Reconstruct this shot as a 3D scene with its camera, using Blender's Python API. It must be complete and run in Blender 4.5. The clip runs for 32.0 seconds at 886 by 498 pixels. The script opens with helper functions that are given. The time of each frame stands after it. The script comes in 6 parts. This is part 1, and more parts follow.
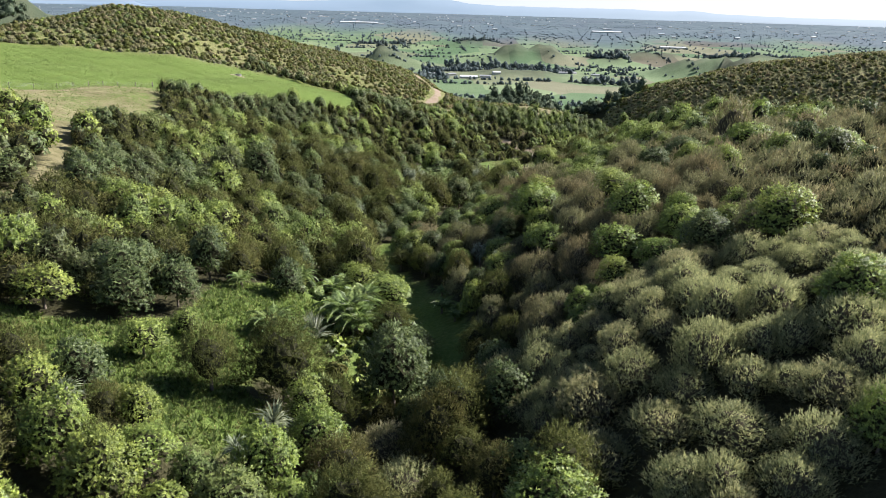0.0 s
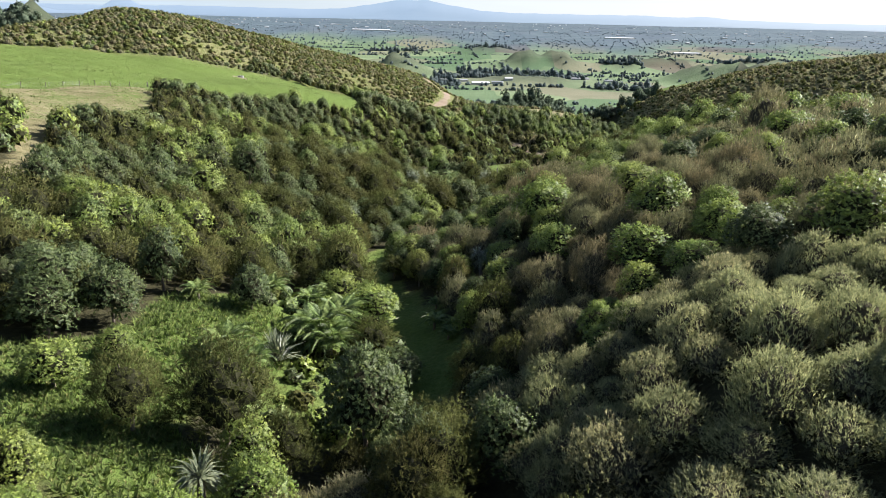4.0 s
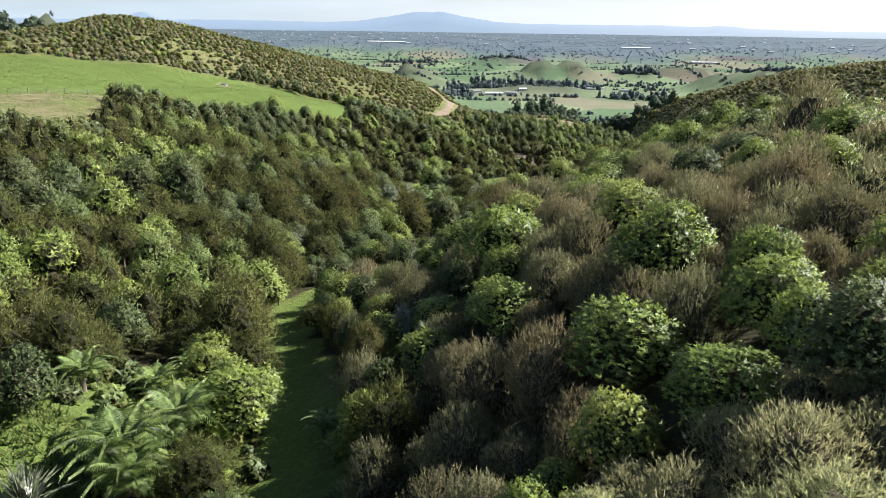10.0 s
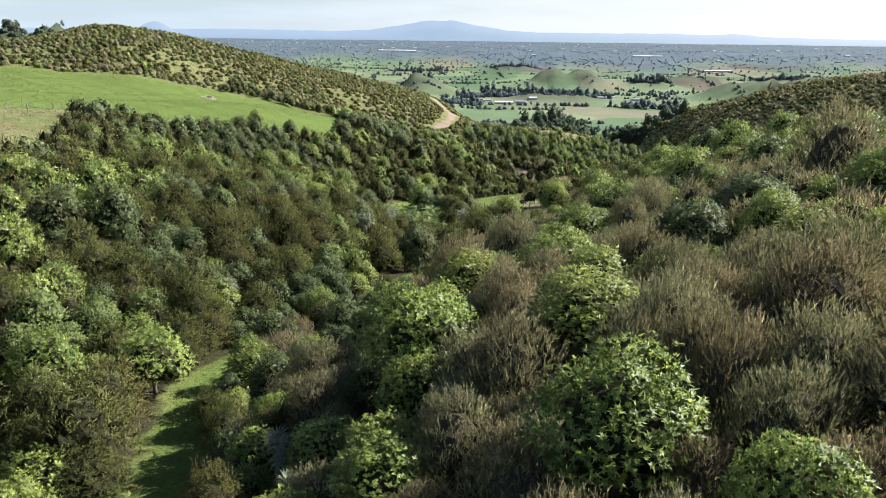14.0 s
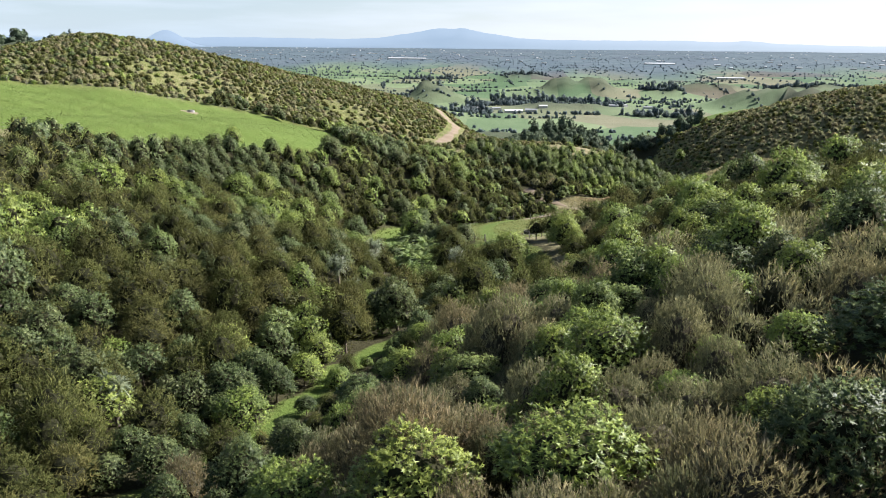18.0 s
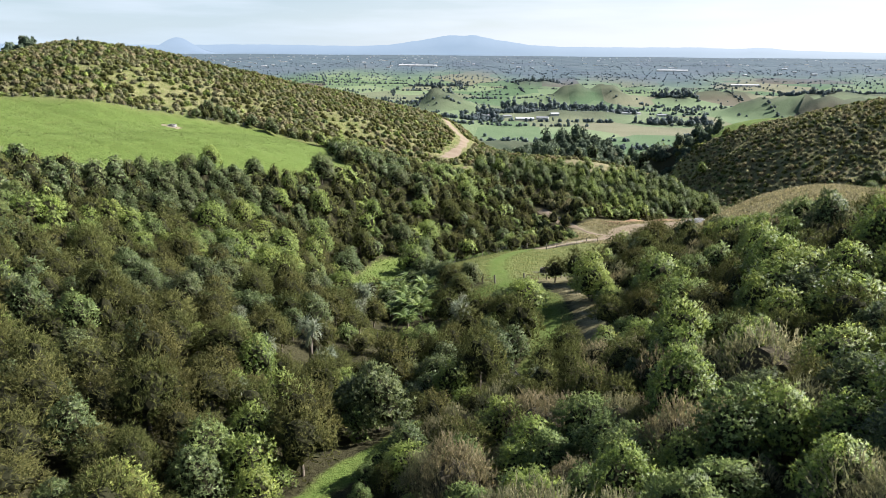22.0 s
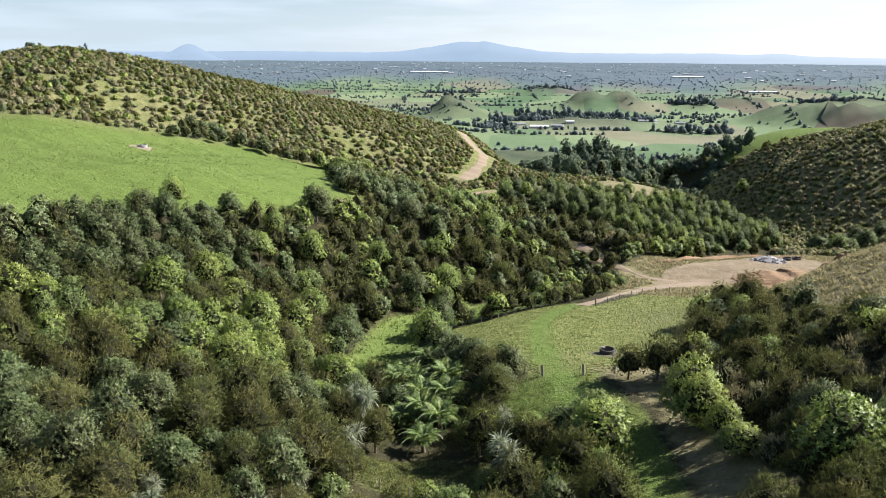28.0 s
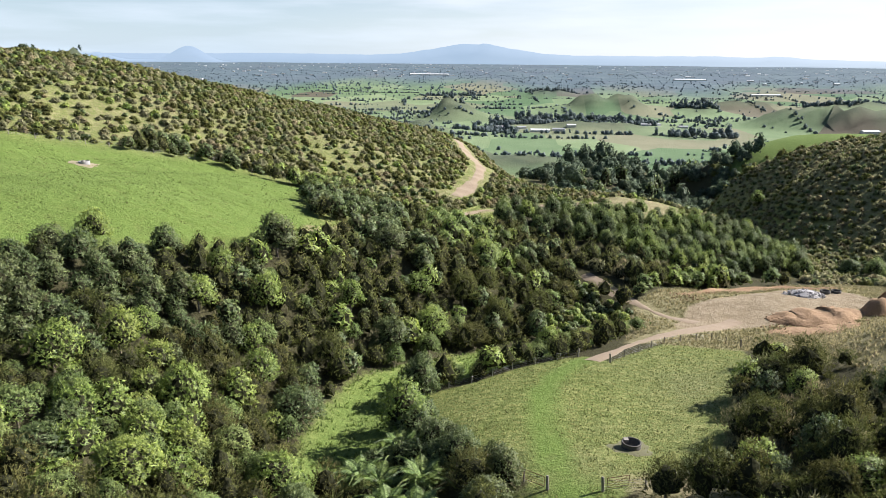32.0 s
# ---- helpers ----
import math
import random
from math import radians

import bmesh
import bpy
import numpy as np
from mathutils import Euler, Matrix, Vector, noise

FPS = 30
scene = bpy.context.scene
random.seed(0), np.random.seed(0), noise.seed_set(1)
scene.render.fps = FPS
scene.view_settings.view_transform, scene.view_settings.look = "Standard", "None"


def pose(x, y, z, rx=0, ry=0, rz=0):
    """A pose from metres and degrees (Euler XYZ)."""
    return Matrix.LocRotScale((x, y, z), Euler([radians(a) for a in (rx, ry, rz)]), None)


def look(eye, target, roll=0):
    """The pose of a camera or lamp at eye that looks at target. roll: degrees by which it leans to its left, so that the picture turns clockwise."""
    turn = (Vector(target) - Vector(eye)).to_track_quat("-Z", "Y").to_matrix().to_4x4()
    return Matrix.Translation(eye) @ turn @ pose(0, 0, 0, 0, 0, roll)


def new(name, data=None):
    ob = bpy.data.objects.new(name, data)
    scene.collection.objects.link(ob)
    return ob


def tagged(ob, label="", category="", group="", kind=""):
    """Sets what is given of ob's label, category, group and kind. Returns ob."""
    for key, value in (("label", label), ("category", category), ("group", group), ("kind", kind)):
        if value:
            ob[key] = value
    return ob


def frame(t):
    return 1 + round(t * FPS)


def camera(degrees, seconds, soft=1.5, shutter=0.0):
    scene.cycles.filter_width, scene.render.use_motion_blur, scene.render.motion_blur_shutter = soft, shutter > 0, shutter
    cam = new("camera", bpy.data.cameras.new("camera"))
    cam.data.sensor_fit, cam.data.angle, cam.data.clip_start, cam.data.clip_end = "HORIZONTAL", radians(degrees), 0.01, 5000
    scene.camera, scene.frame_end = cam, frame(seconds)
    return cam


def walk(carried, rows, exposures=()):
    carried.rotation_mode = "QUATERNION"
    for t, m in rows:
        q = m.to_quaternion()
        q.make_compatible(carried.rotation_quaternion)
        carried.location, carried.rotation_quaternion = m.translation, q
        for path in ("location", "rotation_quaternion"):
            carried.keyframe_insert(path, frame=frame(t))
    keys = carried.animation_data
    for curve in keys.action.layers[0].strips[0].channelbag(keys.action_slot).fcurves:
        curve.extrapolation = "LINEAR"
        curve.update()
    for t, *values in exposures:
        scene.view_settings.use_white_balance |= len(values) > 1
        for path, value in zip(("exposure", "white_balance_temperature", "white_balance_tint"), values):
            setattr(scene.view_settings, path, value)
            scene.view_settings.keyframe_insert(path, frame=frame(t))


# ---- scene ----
cam = camera(64.0, 32.0, soft=0.8)
METRES, EYE, TILT, LEAN, TURN = 200.0, 75.0, -18.7, -1.55, 0.0
ROWS = [
    (0.0, 0.0, 0.0, 0.0, 0.0, 0.0, -0.0),
    (0.5, 0.0001, 0.0059, -0.0004, 0.1, 0.05, -0.0),
    (1.0, 0.0004, 0.0128, -0.0005, 0.19, 0.09, -0.01),
    (1.5, 0.0008, 0.0207, -0.0006, 0.3, 0.14, -0.03),
    (2.0, 0.0016, 0.0295, -0.0005, 0.38, 0.18, -0.03),
    (2.5, 0.003, 0.039, -0.0003, 0.46, 0.23, -0.04),
    (3.0, 0.0046, 0.0486, -0.0004, 0.53, 0.29, -0.02),
    (3.5, 0.0063, 0.0583, -0.0006, 0.62, 0.35, -0.02),
    (5.5, 0.0141, 0.0968, 0.0001, 0.95, 0.56, -0.01),
    (6.0, 0.016, 0.1076, 0.0008, 1.03, 0.61, 0.03),
    (6.5, 0.0182, 0.1194, 0.0016, 1.12, 0.67, 0.03),
    (7.0, 0.0207, 0.1318, 0.0027, 1.2, 0.72, 0.05),
    (7.5, 0.0233, 0.1445, 0.0039, 1.28, 0.76, 0.06),
    (8.0, 0.0265, 0.158, 0.0052, 1.36, 0.81, 0.07),
    (8.5, 0.0297, 0.171, 0.0068, 1.44, 0.87, 0.07),
    (9.0, 0.0331, 0.184, 0.009, 1.51, 0.92, 0.05),
    (9.5, 0.0365, 0.1967, 0.0118, 1.6, 0.98, 0.03),
    (10.0, 0.0399, 0.2094, 0.015, 1.67, 1.04, 0.03),
    (10.5, 0.0432, 0.2219, 0.0181, 1.76, 1.1, -0.02),
    (11.0, 0.0465, 0.2347, 0.0213, 1.85, 1.16, -0.05),
    (11.5, 0.0497, 0.247, 0.0243, 1.93, 1.22, -0.06),
    (12.0, 0.0528, 0.2583, 0.0271, 2.01, 1.28, -0.09),
    (12.5, 0.0558, 0.2684, 0.0297, 2.1, 1.33, -0.11),
    (13.0, 0.059, 0.278, 0.0322, 2.17, 1.38, -0.15),
    (13.5, 0.062, 0.2881, 0.0348, 2.25, 1.44, -0.16),
    (14.0, 0.0644, 0.2994, 0.0378, 2.33, 1.49, -0.18),
    (14.5, 0.0663, 0.3125, 0.0412, 2.42, 1.54, -0.19),
    (16.5, 0.0714, 0.3803, 0.0577, 2.7, 1.75, -0.33),
    (17.0, 0.0728, 0.4002, 0.0625, 2.78, 1.8, -0.32),
    (17.5, 0.074, 0.4198, 0.0675, 2.85, 1.83, -0.31),
    (18.0, 0.0749, 0.4396, 0.0725, 2.92, 1.89, -0.31),
    (18.5, 0.0756, 0.4593, 0.0774, 2.99, 1.93, -0.32),
    (19.0, 0.0761, 0.4785, 0.0823, 3.07, 1.98, -0.35),
    (19.5, 0.0764, 0.4972, 0.0868, 3.16, 2.02, -0.39),
    (20.0, 0.0764, 0.5151, 0.0913, 3.22, 2.07, -0.45),
    (20.5, 0.0764, 0.5328, 0.0957, 3.3, 2.11, -0.46),
    (21.0, 0.0759, 0.5502, 0.1, 3.36, 2.16, -0.49),
    (21.5, 0.0751, 0.5675, 0.1042, 3.44, 2.2, -0.49),
    (22.0, 0.074, 0.5845, 0.1085, 3.5, 2.25, -0.53),
    (22.5, 0.0725, 0.6014, 0.1128, 3.58, 2.28, -0.53),
    (23.0, 0.0707, 0.6186, 0.1171, 3.64, 2.32, -0.54),
    (23.5, 0.0688, 0.6358, 0.1214, 3.71, 2.36, -0.56),
    (24.0, 0.0668, 0.6536, 0.1257, 3.76, 2.39, -0.58),
    (24.5, 0.0648, 0.6716, 0.1301, 3.82, 2.43, -0.6),
    (25.0, 0.0627, 0.6899, 0.1344, 3.87, 2.46, -0.61),
    (25.5, 0.0607, 0.7088, 0.1389, 3.91, 2.48, -0.63),
    (27.5, 0.0509, 0.789, 0.1583, 4.07, 2.57, -0.72),
    (28.0, 0.0485, 0.809, 0.1631, 4.1, 2.58, -0.75),
    (28.5, 0.0462, 0.8288, 0.168, 4.13, 2.59, -0.77),
    (29.0, 0.0443, 0.8486, 0.1728, 4.15, 2.61, -0.77),
    (29.5, 0.0429, 0.868, 0.1775, 4.16, 2.62, -0.77),
    (30.0, 0.0426, 0.8875, 0.1822, 4.16, 2.64, -0.82),
    (30.5, 0.043, 0.907, 0.1871, 4.16, 2.66, -0.84),
    (31.0, 0.0446, 0.9265, 0.1921, 4.15, 2.67, -0.86),
    (31.5, 0.047, 0.9462, 0.1971, 4.16, 2.68, -0.88),
    (32.0, 0.0503, 0.966, 0.202, 4.13, 2.7, -0.88),
]
walk(cam, [(t, pose(0, 0, EYE, TILT, LEAN, TURN) @ pose(METRES * x, METRES * y * 0.704, METRES * z, 90 + pitch * 1.42, roll, yaw * 1.42)) for t, x, y, z, yaw, pitch, roll in ROWS], [(0.0, 1.21, 6250, 13), (32.0, 1.21, 6250, 13)])

# ---- world, sun ----
SUN_AZ, SUN_EL = 66.0, 36.5
world = bpy.data.worlds.new("world")
scene.world = world
world.use_nodes = True
wn, wl = world.node_tree.nodes, world.node_tree.links
wn.clear()
w_out, w_bg = wn.new("ShaderNodeOutputWorld"), wn.new("ShaderNodeBackground")
w_sky = wn.new("ShaderNodeTexSky")
w_sky.sky_type = "NISHITA"
w_sky.sun_disc = False
w_sky.sun_elevation, w_sky.sun_rotation = radians(SUN_EL), radians(SUN_AZ)
w_sky.air_density, w_sky.dust_density, w_sky.altitude = 0.9, 0.5, 100.0
w_co, w_map, w_noise, w_ramp, w_mix = (wn.new("ShaderNode" + k) for k in ("TexCoord", "Mapping", "TexNoise", "ValToRGB", "MixRGB"))
w_map.inputs["Scale"].default_value = (3.0, 3.0, 26.0)
w_noise.inputs["Scale"].default_value, w_noise.inputs["Detail"].default_value = 1.6, 7.0
w_ramp.color_ramp.elements[0].position, w_ramp.color_ramp.elements[1].position = 0.40, 0.80
w_mix.inputs[2].default_value = (8.8, 9.2, 9.6, 1)
wl.new(w_co.outputs["Generated"], w_map.inputs[0])
wl.new(w_map.outputs[0], w_noise.inputs["Vector"])
wl.new(w_noise.outputs["Fac"], w_ramp.inputs[0])
wl.new(w_sky.outputs[0], w_mix.inputs[1])
w_sep, w_low, w_haze = wn.new("ShaderNodeSeparateXYZ"), wn.new("ShaderNodeMapRange"), wn.new("ShaderNodeMixRGB")
w_low.inputs[1].default_value, w_low.inputs[2].default_value = 0.17, -0.02
w_low.inputs[3].default_value, w_low.inputs[4].default_value = 0.0, 0.9
# broken cloud low over the horizon, clear sky overhead
w_band, w_cloud = wn.new("ShaderNodeMapRange"), wn.new("ShaderNodeMath")
w_band.inputs[1].default_value, w_band.inputs[2].default_value = 0.26, 0.10
w_cloud.operation = "MULTIPLY"
wl.new(w_sep.outputs[2], w_band.inputs[0])
wl.new(w_ramp.outputs[0], w_cloud.inputs[0])
wl.new(w_band.outputs[0], w_cloud.inputs[1])
wl.new(w_cloud.outputs[0], w_mix.inputs[0])
# the haze is whiter towards the sun
w_dot, w_sunward, w_white = wn.new("ShaderNodeVectorMath"), wn.new("ShaderNodeMapRange"), wn.new("ShaderNodeMixRGB")
w_dot.operation = "DOT_PRODUCT"
w_dot.inputs[1].default_value = (math.sin(radians(SUN_AZ)), math.cos(radians(SUN_AZ)), 0)
w_sunward.inputs[1].default_value, w_sunward.inputs[2].default_value = 0.05, 0.75
w_white.inputs[1].default_value, w_white.inputs[2].default_value = (5.9, 7.3, 8.4, 1), (9.6, 9.8, 9.8, 1)
wl.new(w_co.outputs["Generated"], w_dot.inputs[0])
wl.new(w_dot.outputs["Value"], w_sunward.inputs[0])
wl.new(w_sunward.outputs[0], w_white.inputs[0])
wl.new(w_white.outputs[0], w_haze.inputs[2])
wl.new(w_co.outputs["Generated"], w_sep.inputs[0])
wl.new(w_sep.outputs[2], w_low.inputs[0])
wl.new(w_low.outputs[0], w_haze.inputs[0])
wl.new(w_mix.outputs[0], w_haze.inputs[1])
wl.new(w_haze.outputs[0], w_bg.inputs[0])
w_bg.inputs[1].default_value = 0.05
wl.new(w_bg.outputs[0], w_out.inputs[0])
sun = new("sun", bpy.data.lights.new("sun", "SUN"))
sun.data.energy, sun.data.angle, sun.data.color = 5.0, radians(0.55), (1.0, 0.96, 0.91)
_sa, _se = radians(SUN_AZ), radians(SUN_EL)
SUN_DIR = Vector((math.sin(_sa) * math.cos(_se), math.cos(_sa) * math.cos(_se), math.sin(_se)))
sun.matrix_world = look((60, 150, 400), Vector((60, 150, 400)) - SUN_DIR)

# ---- materials ----


class Nodes:
    """A short hand for node materials."""

    def __init__(self, name):
        self.m = bpy.data.materials.new(name)
        self.m.use_nodes = True
        self.t = self.m.node_tree
        self.t.nodes.clear()
        self.out = self.t.nodes.new("ShaderNodeOutputMaterial")

    def node(self, kind, **sockets):
        n = self.t.nodes.new("ShaderNode" + kind)
        for k, v in sockets.items():
            self.put(n.inputs[k.replace("_", " ")], v)
        return n

    def put(self, socket, v):
        if isinstance(v, bpy.types.NodeSocket):
            self.t.links.new(v, socket)
        elif isinstance(v, tuple) and len(v) == 3 and socket.type == "RGBA":
            socket.default_value = (*v, 1)
        else:
            socket.default_value = v

    def coords(self, scale=(1, 1, 1), obj=False):
        g = self.node("TexCoord").outputs["Object"] if obj else self.node("NewGeometry").outputs["Position"]
        return self.node("Mapping", Vector=g, Scale=scale).outputs[0]

    def noise(self, scale, detail=4.0, rough=0.55, co=None, stretch=(1, 1, 1), lo=0.0, hi=1.0):
        n = self.node("TexNoise", Vector=co or self.coords(stretch), Scale=scale, Detail=detail, Roughness=rough)
        return self.ramp(n.outputs["Fac"], lo, hi) if (lo, hi) != (0.0, 1.0) else n.outputs["Fac"]

    def ramp(self, v, lo, hi):
        r = self.node("MapRange", Value=v)
        r.inputs[1].default_value, r.inputs[2].default_value = lo, hi
        return r.outputs[0]

    def mix(self, f, a, b, blend="MIX"):
        n = self.node("MixRGB")
        n.blend_type = blend
        for s, v in zip(n.inputs, (f, a, b)):
            self.put(s, v)
        return n.outputs[0]

    def math(self, op, a, b=0.0):
        n = self.node("Math")
        n.operation = op
        self.put(n.inputs[0], a)
        self.put(n.inputs[1], b)
        return n.outputs[0]

    def bump(self, height, strength, distance):
        return self.node("Bump", Height=height, Strength=strength, Distance=distance).outputs[0]

    def principled(self, colour, rough=0.8, normal=None, metal=0.0, spec=0.5):
        b = self.node("BsdfPrincipled")
        self.put(b.inputs["Base Color"], colour)
        self.put(b.inputs["Roughness"], rough)
        self.put(b.inputs["Metallic"], metal)
        self.put(b.inputs["Specular IOR Level"], spec)
        if normal is not None:
            self.put(b.inputs["Normal"], normal)
        return b.outputs[0]

    def done(self, shader):
        self.t.links.new(shader, self.out.inputs[0])
        return self.m


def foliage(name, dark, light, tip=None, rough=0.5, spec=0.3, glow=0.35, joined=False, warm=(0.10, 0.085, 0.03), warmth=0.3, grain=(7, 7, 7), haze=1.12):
    """Leaves: tone by plant and by leaf, some light through the leaf, a little gloss."""
    k = Nodes(name)
    if joined:
        plant = k.node("Attribute")
        plant.attribute_name = "tone"
        plant = plant.outputs["Fac"]
    else:
        plant = k.node("ObjectInfo").outputs["Random"]
    leaf = k.node("NewGeometry").outputs["Random Per Island"]
    f = k.math("ADD", k.math("MULTIPLY", plant, 0.6), k.math("MULTIPLY", leaf, 0.4))
    c = k.mix(f, dark, light)
    other = k.math("FRACT", k.math("MULTIPLY", plant, 7.31))
    c = k.mix(k.math("MULTIPLY", k.ramp(other, 0.45, 1.0), warmth), c, warm)
    if tip:
        c = k.mix(k.ramp(leaf, 0.72, 1.0), c, tip)
    c = k.mix(k.noise(0.9, 3.0, lo=0.35, hi=0.7), k.mix(1.0, c, (0.82, 0.82, 0.82), "MULTIPLY"), c)
    # each sheet of a crown is made of many small leaves, turned every way
    cell = k.node("TexVoronoi", Vector=k.coords(grain), Scale=1.0).outputs["Color"]
    one = k.node("SeparateColor", Color=cell).outputs[0]
    c = k.mix(one, k.mix(1.0, c, (0.56, 0.60, 0.58), "MULTIPLY"), k.mix(1.0, c, (1.34, 1.30, 1.24), "MULTIPLY"))
    spray = k.node("TexVoronoi", Vector=k.coords(tuple(g * 0.3 for g in grain)), Scale=1.0).outputs["Color"]
    two = k.node("SeparateColor", Color=spray).outputs[1]
    c = k.mix(two, k.mix(1.0, c, (0.66, 0.70, 0.68), "MULTIPLY"), k.mix(1.0, c, (1.26, 1.22, 1.16), "MULTIPLY"))
    cell = k.mix(0.5, cell, spray)
    # blue gain mixed into the leaf colour for haze, near leaves included
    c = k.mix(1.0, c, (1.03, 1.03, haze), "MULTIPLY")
    turn = k.node("VectorMath")
    turn.operation = "MULTIPLY_ADD"
    k.t.links.new(cell, turn.inputs[0])
    turn.inputs[1].default_value, turn.inputs[2].default_value = (0.9, 0.9, 0.9), (-0.45, -0.45, -0.45)
    # the leaf's own face, rounded off by the way the crown bulges there
    out = k.node("Attribute")
    out.attribute_name = "bulge"
    face = k.node("VectorTransform", Vector=out.outputs["Vector"])
    face.vector_type, face.convert_from, face.convert_to = "NORMAL", "OBJECT", "WORLD"
    both = k.node("VectorMath")
    both.operation = "MULTIPLY_ADD"
    k.t.links.new(k.node("NewGeometry").outputs["Normal"], both.inputs[0])
    both.inputs[1].default_value = (0.55, 0.55, 0.55)
    k.t.links.new(face.outputs[0], both.inputs[2])
    lean = k.node("VectorMath")
    k.t.links.new(turn.outputs[0], lean.inputs[0])
    k.t.links.new(both.outputs[0], lean.inputs[1])
    unit = k.node("VectorMath")
    unit.operation = "NORMALIZE"
    k.t.links.new(lean.outputs[0], unit.inputs[0])
    surf = k.principled(c, rough, unit.outputs[0], spec=spec)
    thru = k.node("BsdfTranslucent", Color=k.mix(1.0, c, (1.1, 1.14, 0.88), "MULTIPLY")).outputs[0]
    m = k.node("MixShader")
    m.inputs[0].default_value = glow
    k.t.links.new(surf, m.inputs[1])
    k.t.links.new(thru, m.inputs[2])
    return k.done(m.outputs[0])


LOOKS = {
    # name: dark, light, tip, rough, spec, through, warm, warmth
    "kanuka": ((0.345, 0.352, 0.190), (0.520, 0.525, 0.305), None, 0.8, 0.1, 0.5, (0.420, 0.335, 0.225), 0.4),
    "brown": ((0.205, 0.202, 0.108), (0.365, 0.350, 0.205), None, 0.8, 0.1, 0.34, (0.335, 0.252, 0.155), 0.65),
    "scrub": ((0.092, 0.104, 0.030), (0.186, 0.198, 0.064), None, 0.8, 0.1, 0.24, (0.172, 0.138, 0.054), 0.45),
    "mahoe": ((0.155, 0.228, 0.046), (0.315, 0.395, 0.092), (0.39, 0.45, 0.13), 0.45, 0.3, 0.30, (0.320, 0.335, 0.075), 0.45),
    "pale": ((0.130, 0.188, 0.052), (0.245, 0.312, 0.098), (0.30, 0.36, 0.15), 0.5, 0.2, 0.28, (0.25, 0.27, 0.085), 0.4),
    "dark": ((0.072, 0.106, 0.036), (0.150, 0.194, 0.070), (0.24, 0.28, 0.12), 0.48, 0.22, 0.24, (0.130, 0.132, 0.052), 0.5),
    "fern": ((0.145, 0.215, 0.064), (0.250, 0.330, 0.110), None, 0.5, 0.25, 0.3, (0.26, 0.28, 0.09), 0.4),
    "spear": ((0.160, 0.190, 0.105), (0.280, 0.320, 0.200), None, 0.35, 0.5, 0.3, (0.25, 0.23, 0.13), 0.4),
}
LEAF, LEAF_JOINED = {}, {}
for _k, (_d, _l, _t, _r, _s, _g, _w, _wm) in LOOKS.items():
    _fine = (14, 14, 5) if _k in ("kanuka", "brown", "scrub") else (7, 7, 7)
    LEAF[_k] = foliage("leaf_" + _k, _d, _l, _t, _r, _s, _g, False, _w, _wm, _fine)
    LEAF_JOINED[_k] = foliage("leaf_joined_" + _k, _d, _l, _t, _r, _s, _g, True, _w, _wm, _fine)
LEAF_JOINED["kanuka"] = LEAF_JOINED["brown"]
# far trees: distance haze is painted in as bluer, paler leaf colours
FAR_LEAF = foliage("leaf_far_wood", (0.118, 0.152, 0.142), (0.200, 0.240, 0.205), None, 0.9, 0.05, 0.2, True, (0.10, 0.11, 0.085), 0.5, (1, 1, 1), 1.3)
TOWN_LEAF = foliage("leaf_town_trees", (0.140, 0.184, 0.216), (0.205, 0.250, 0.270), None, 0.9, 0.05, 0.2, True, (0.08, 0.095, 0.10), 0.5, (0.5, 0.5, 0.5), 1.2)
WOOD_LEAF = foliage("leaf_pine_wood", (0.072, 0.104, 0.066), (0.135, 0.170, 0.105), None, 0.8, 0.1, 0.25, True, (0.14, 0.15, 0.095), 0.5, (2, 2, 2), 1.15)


def bark_material():
    k = Nodes("bark")
    n = k.noise(9.0, 5.0, stretch=(1, 1, 0.25))
    return k.done(k.principled(k.mix(n, (0.10, 0.075, 0.055), (0.24, 0.20, 0.16)), 0.9, k.bump(n, 0.7, 0.03)))


def timber_material():
    k = Nodes("weathered_timber")
    n = k.noise(14.0, 6.0, stretch=(1, 1, 0.12))
    return k.done(k.principled(k.mix(n, (0.14, 0.12, 0.095), (0.33, 0.30, 0.25)), 0.85, k.bump(n, 0.6, 0.01)))


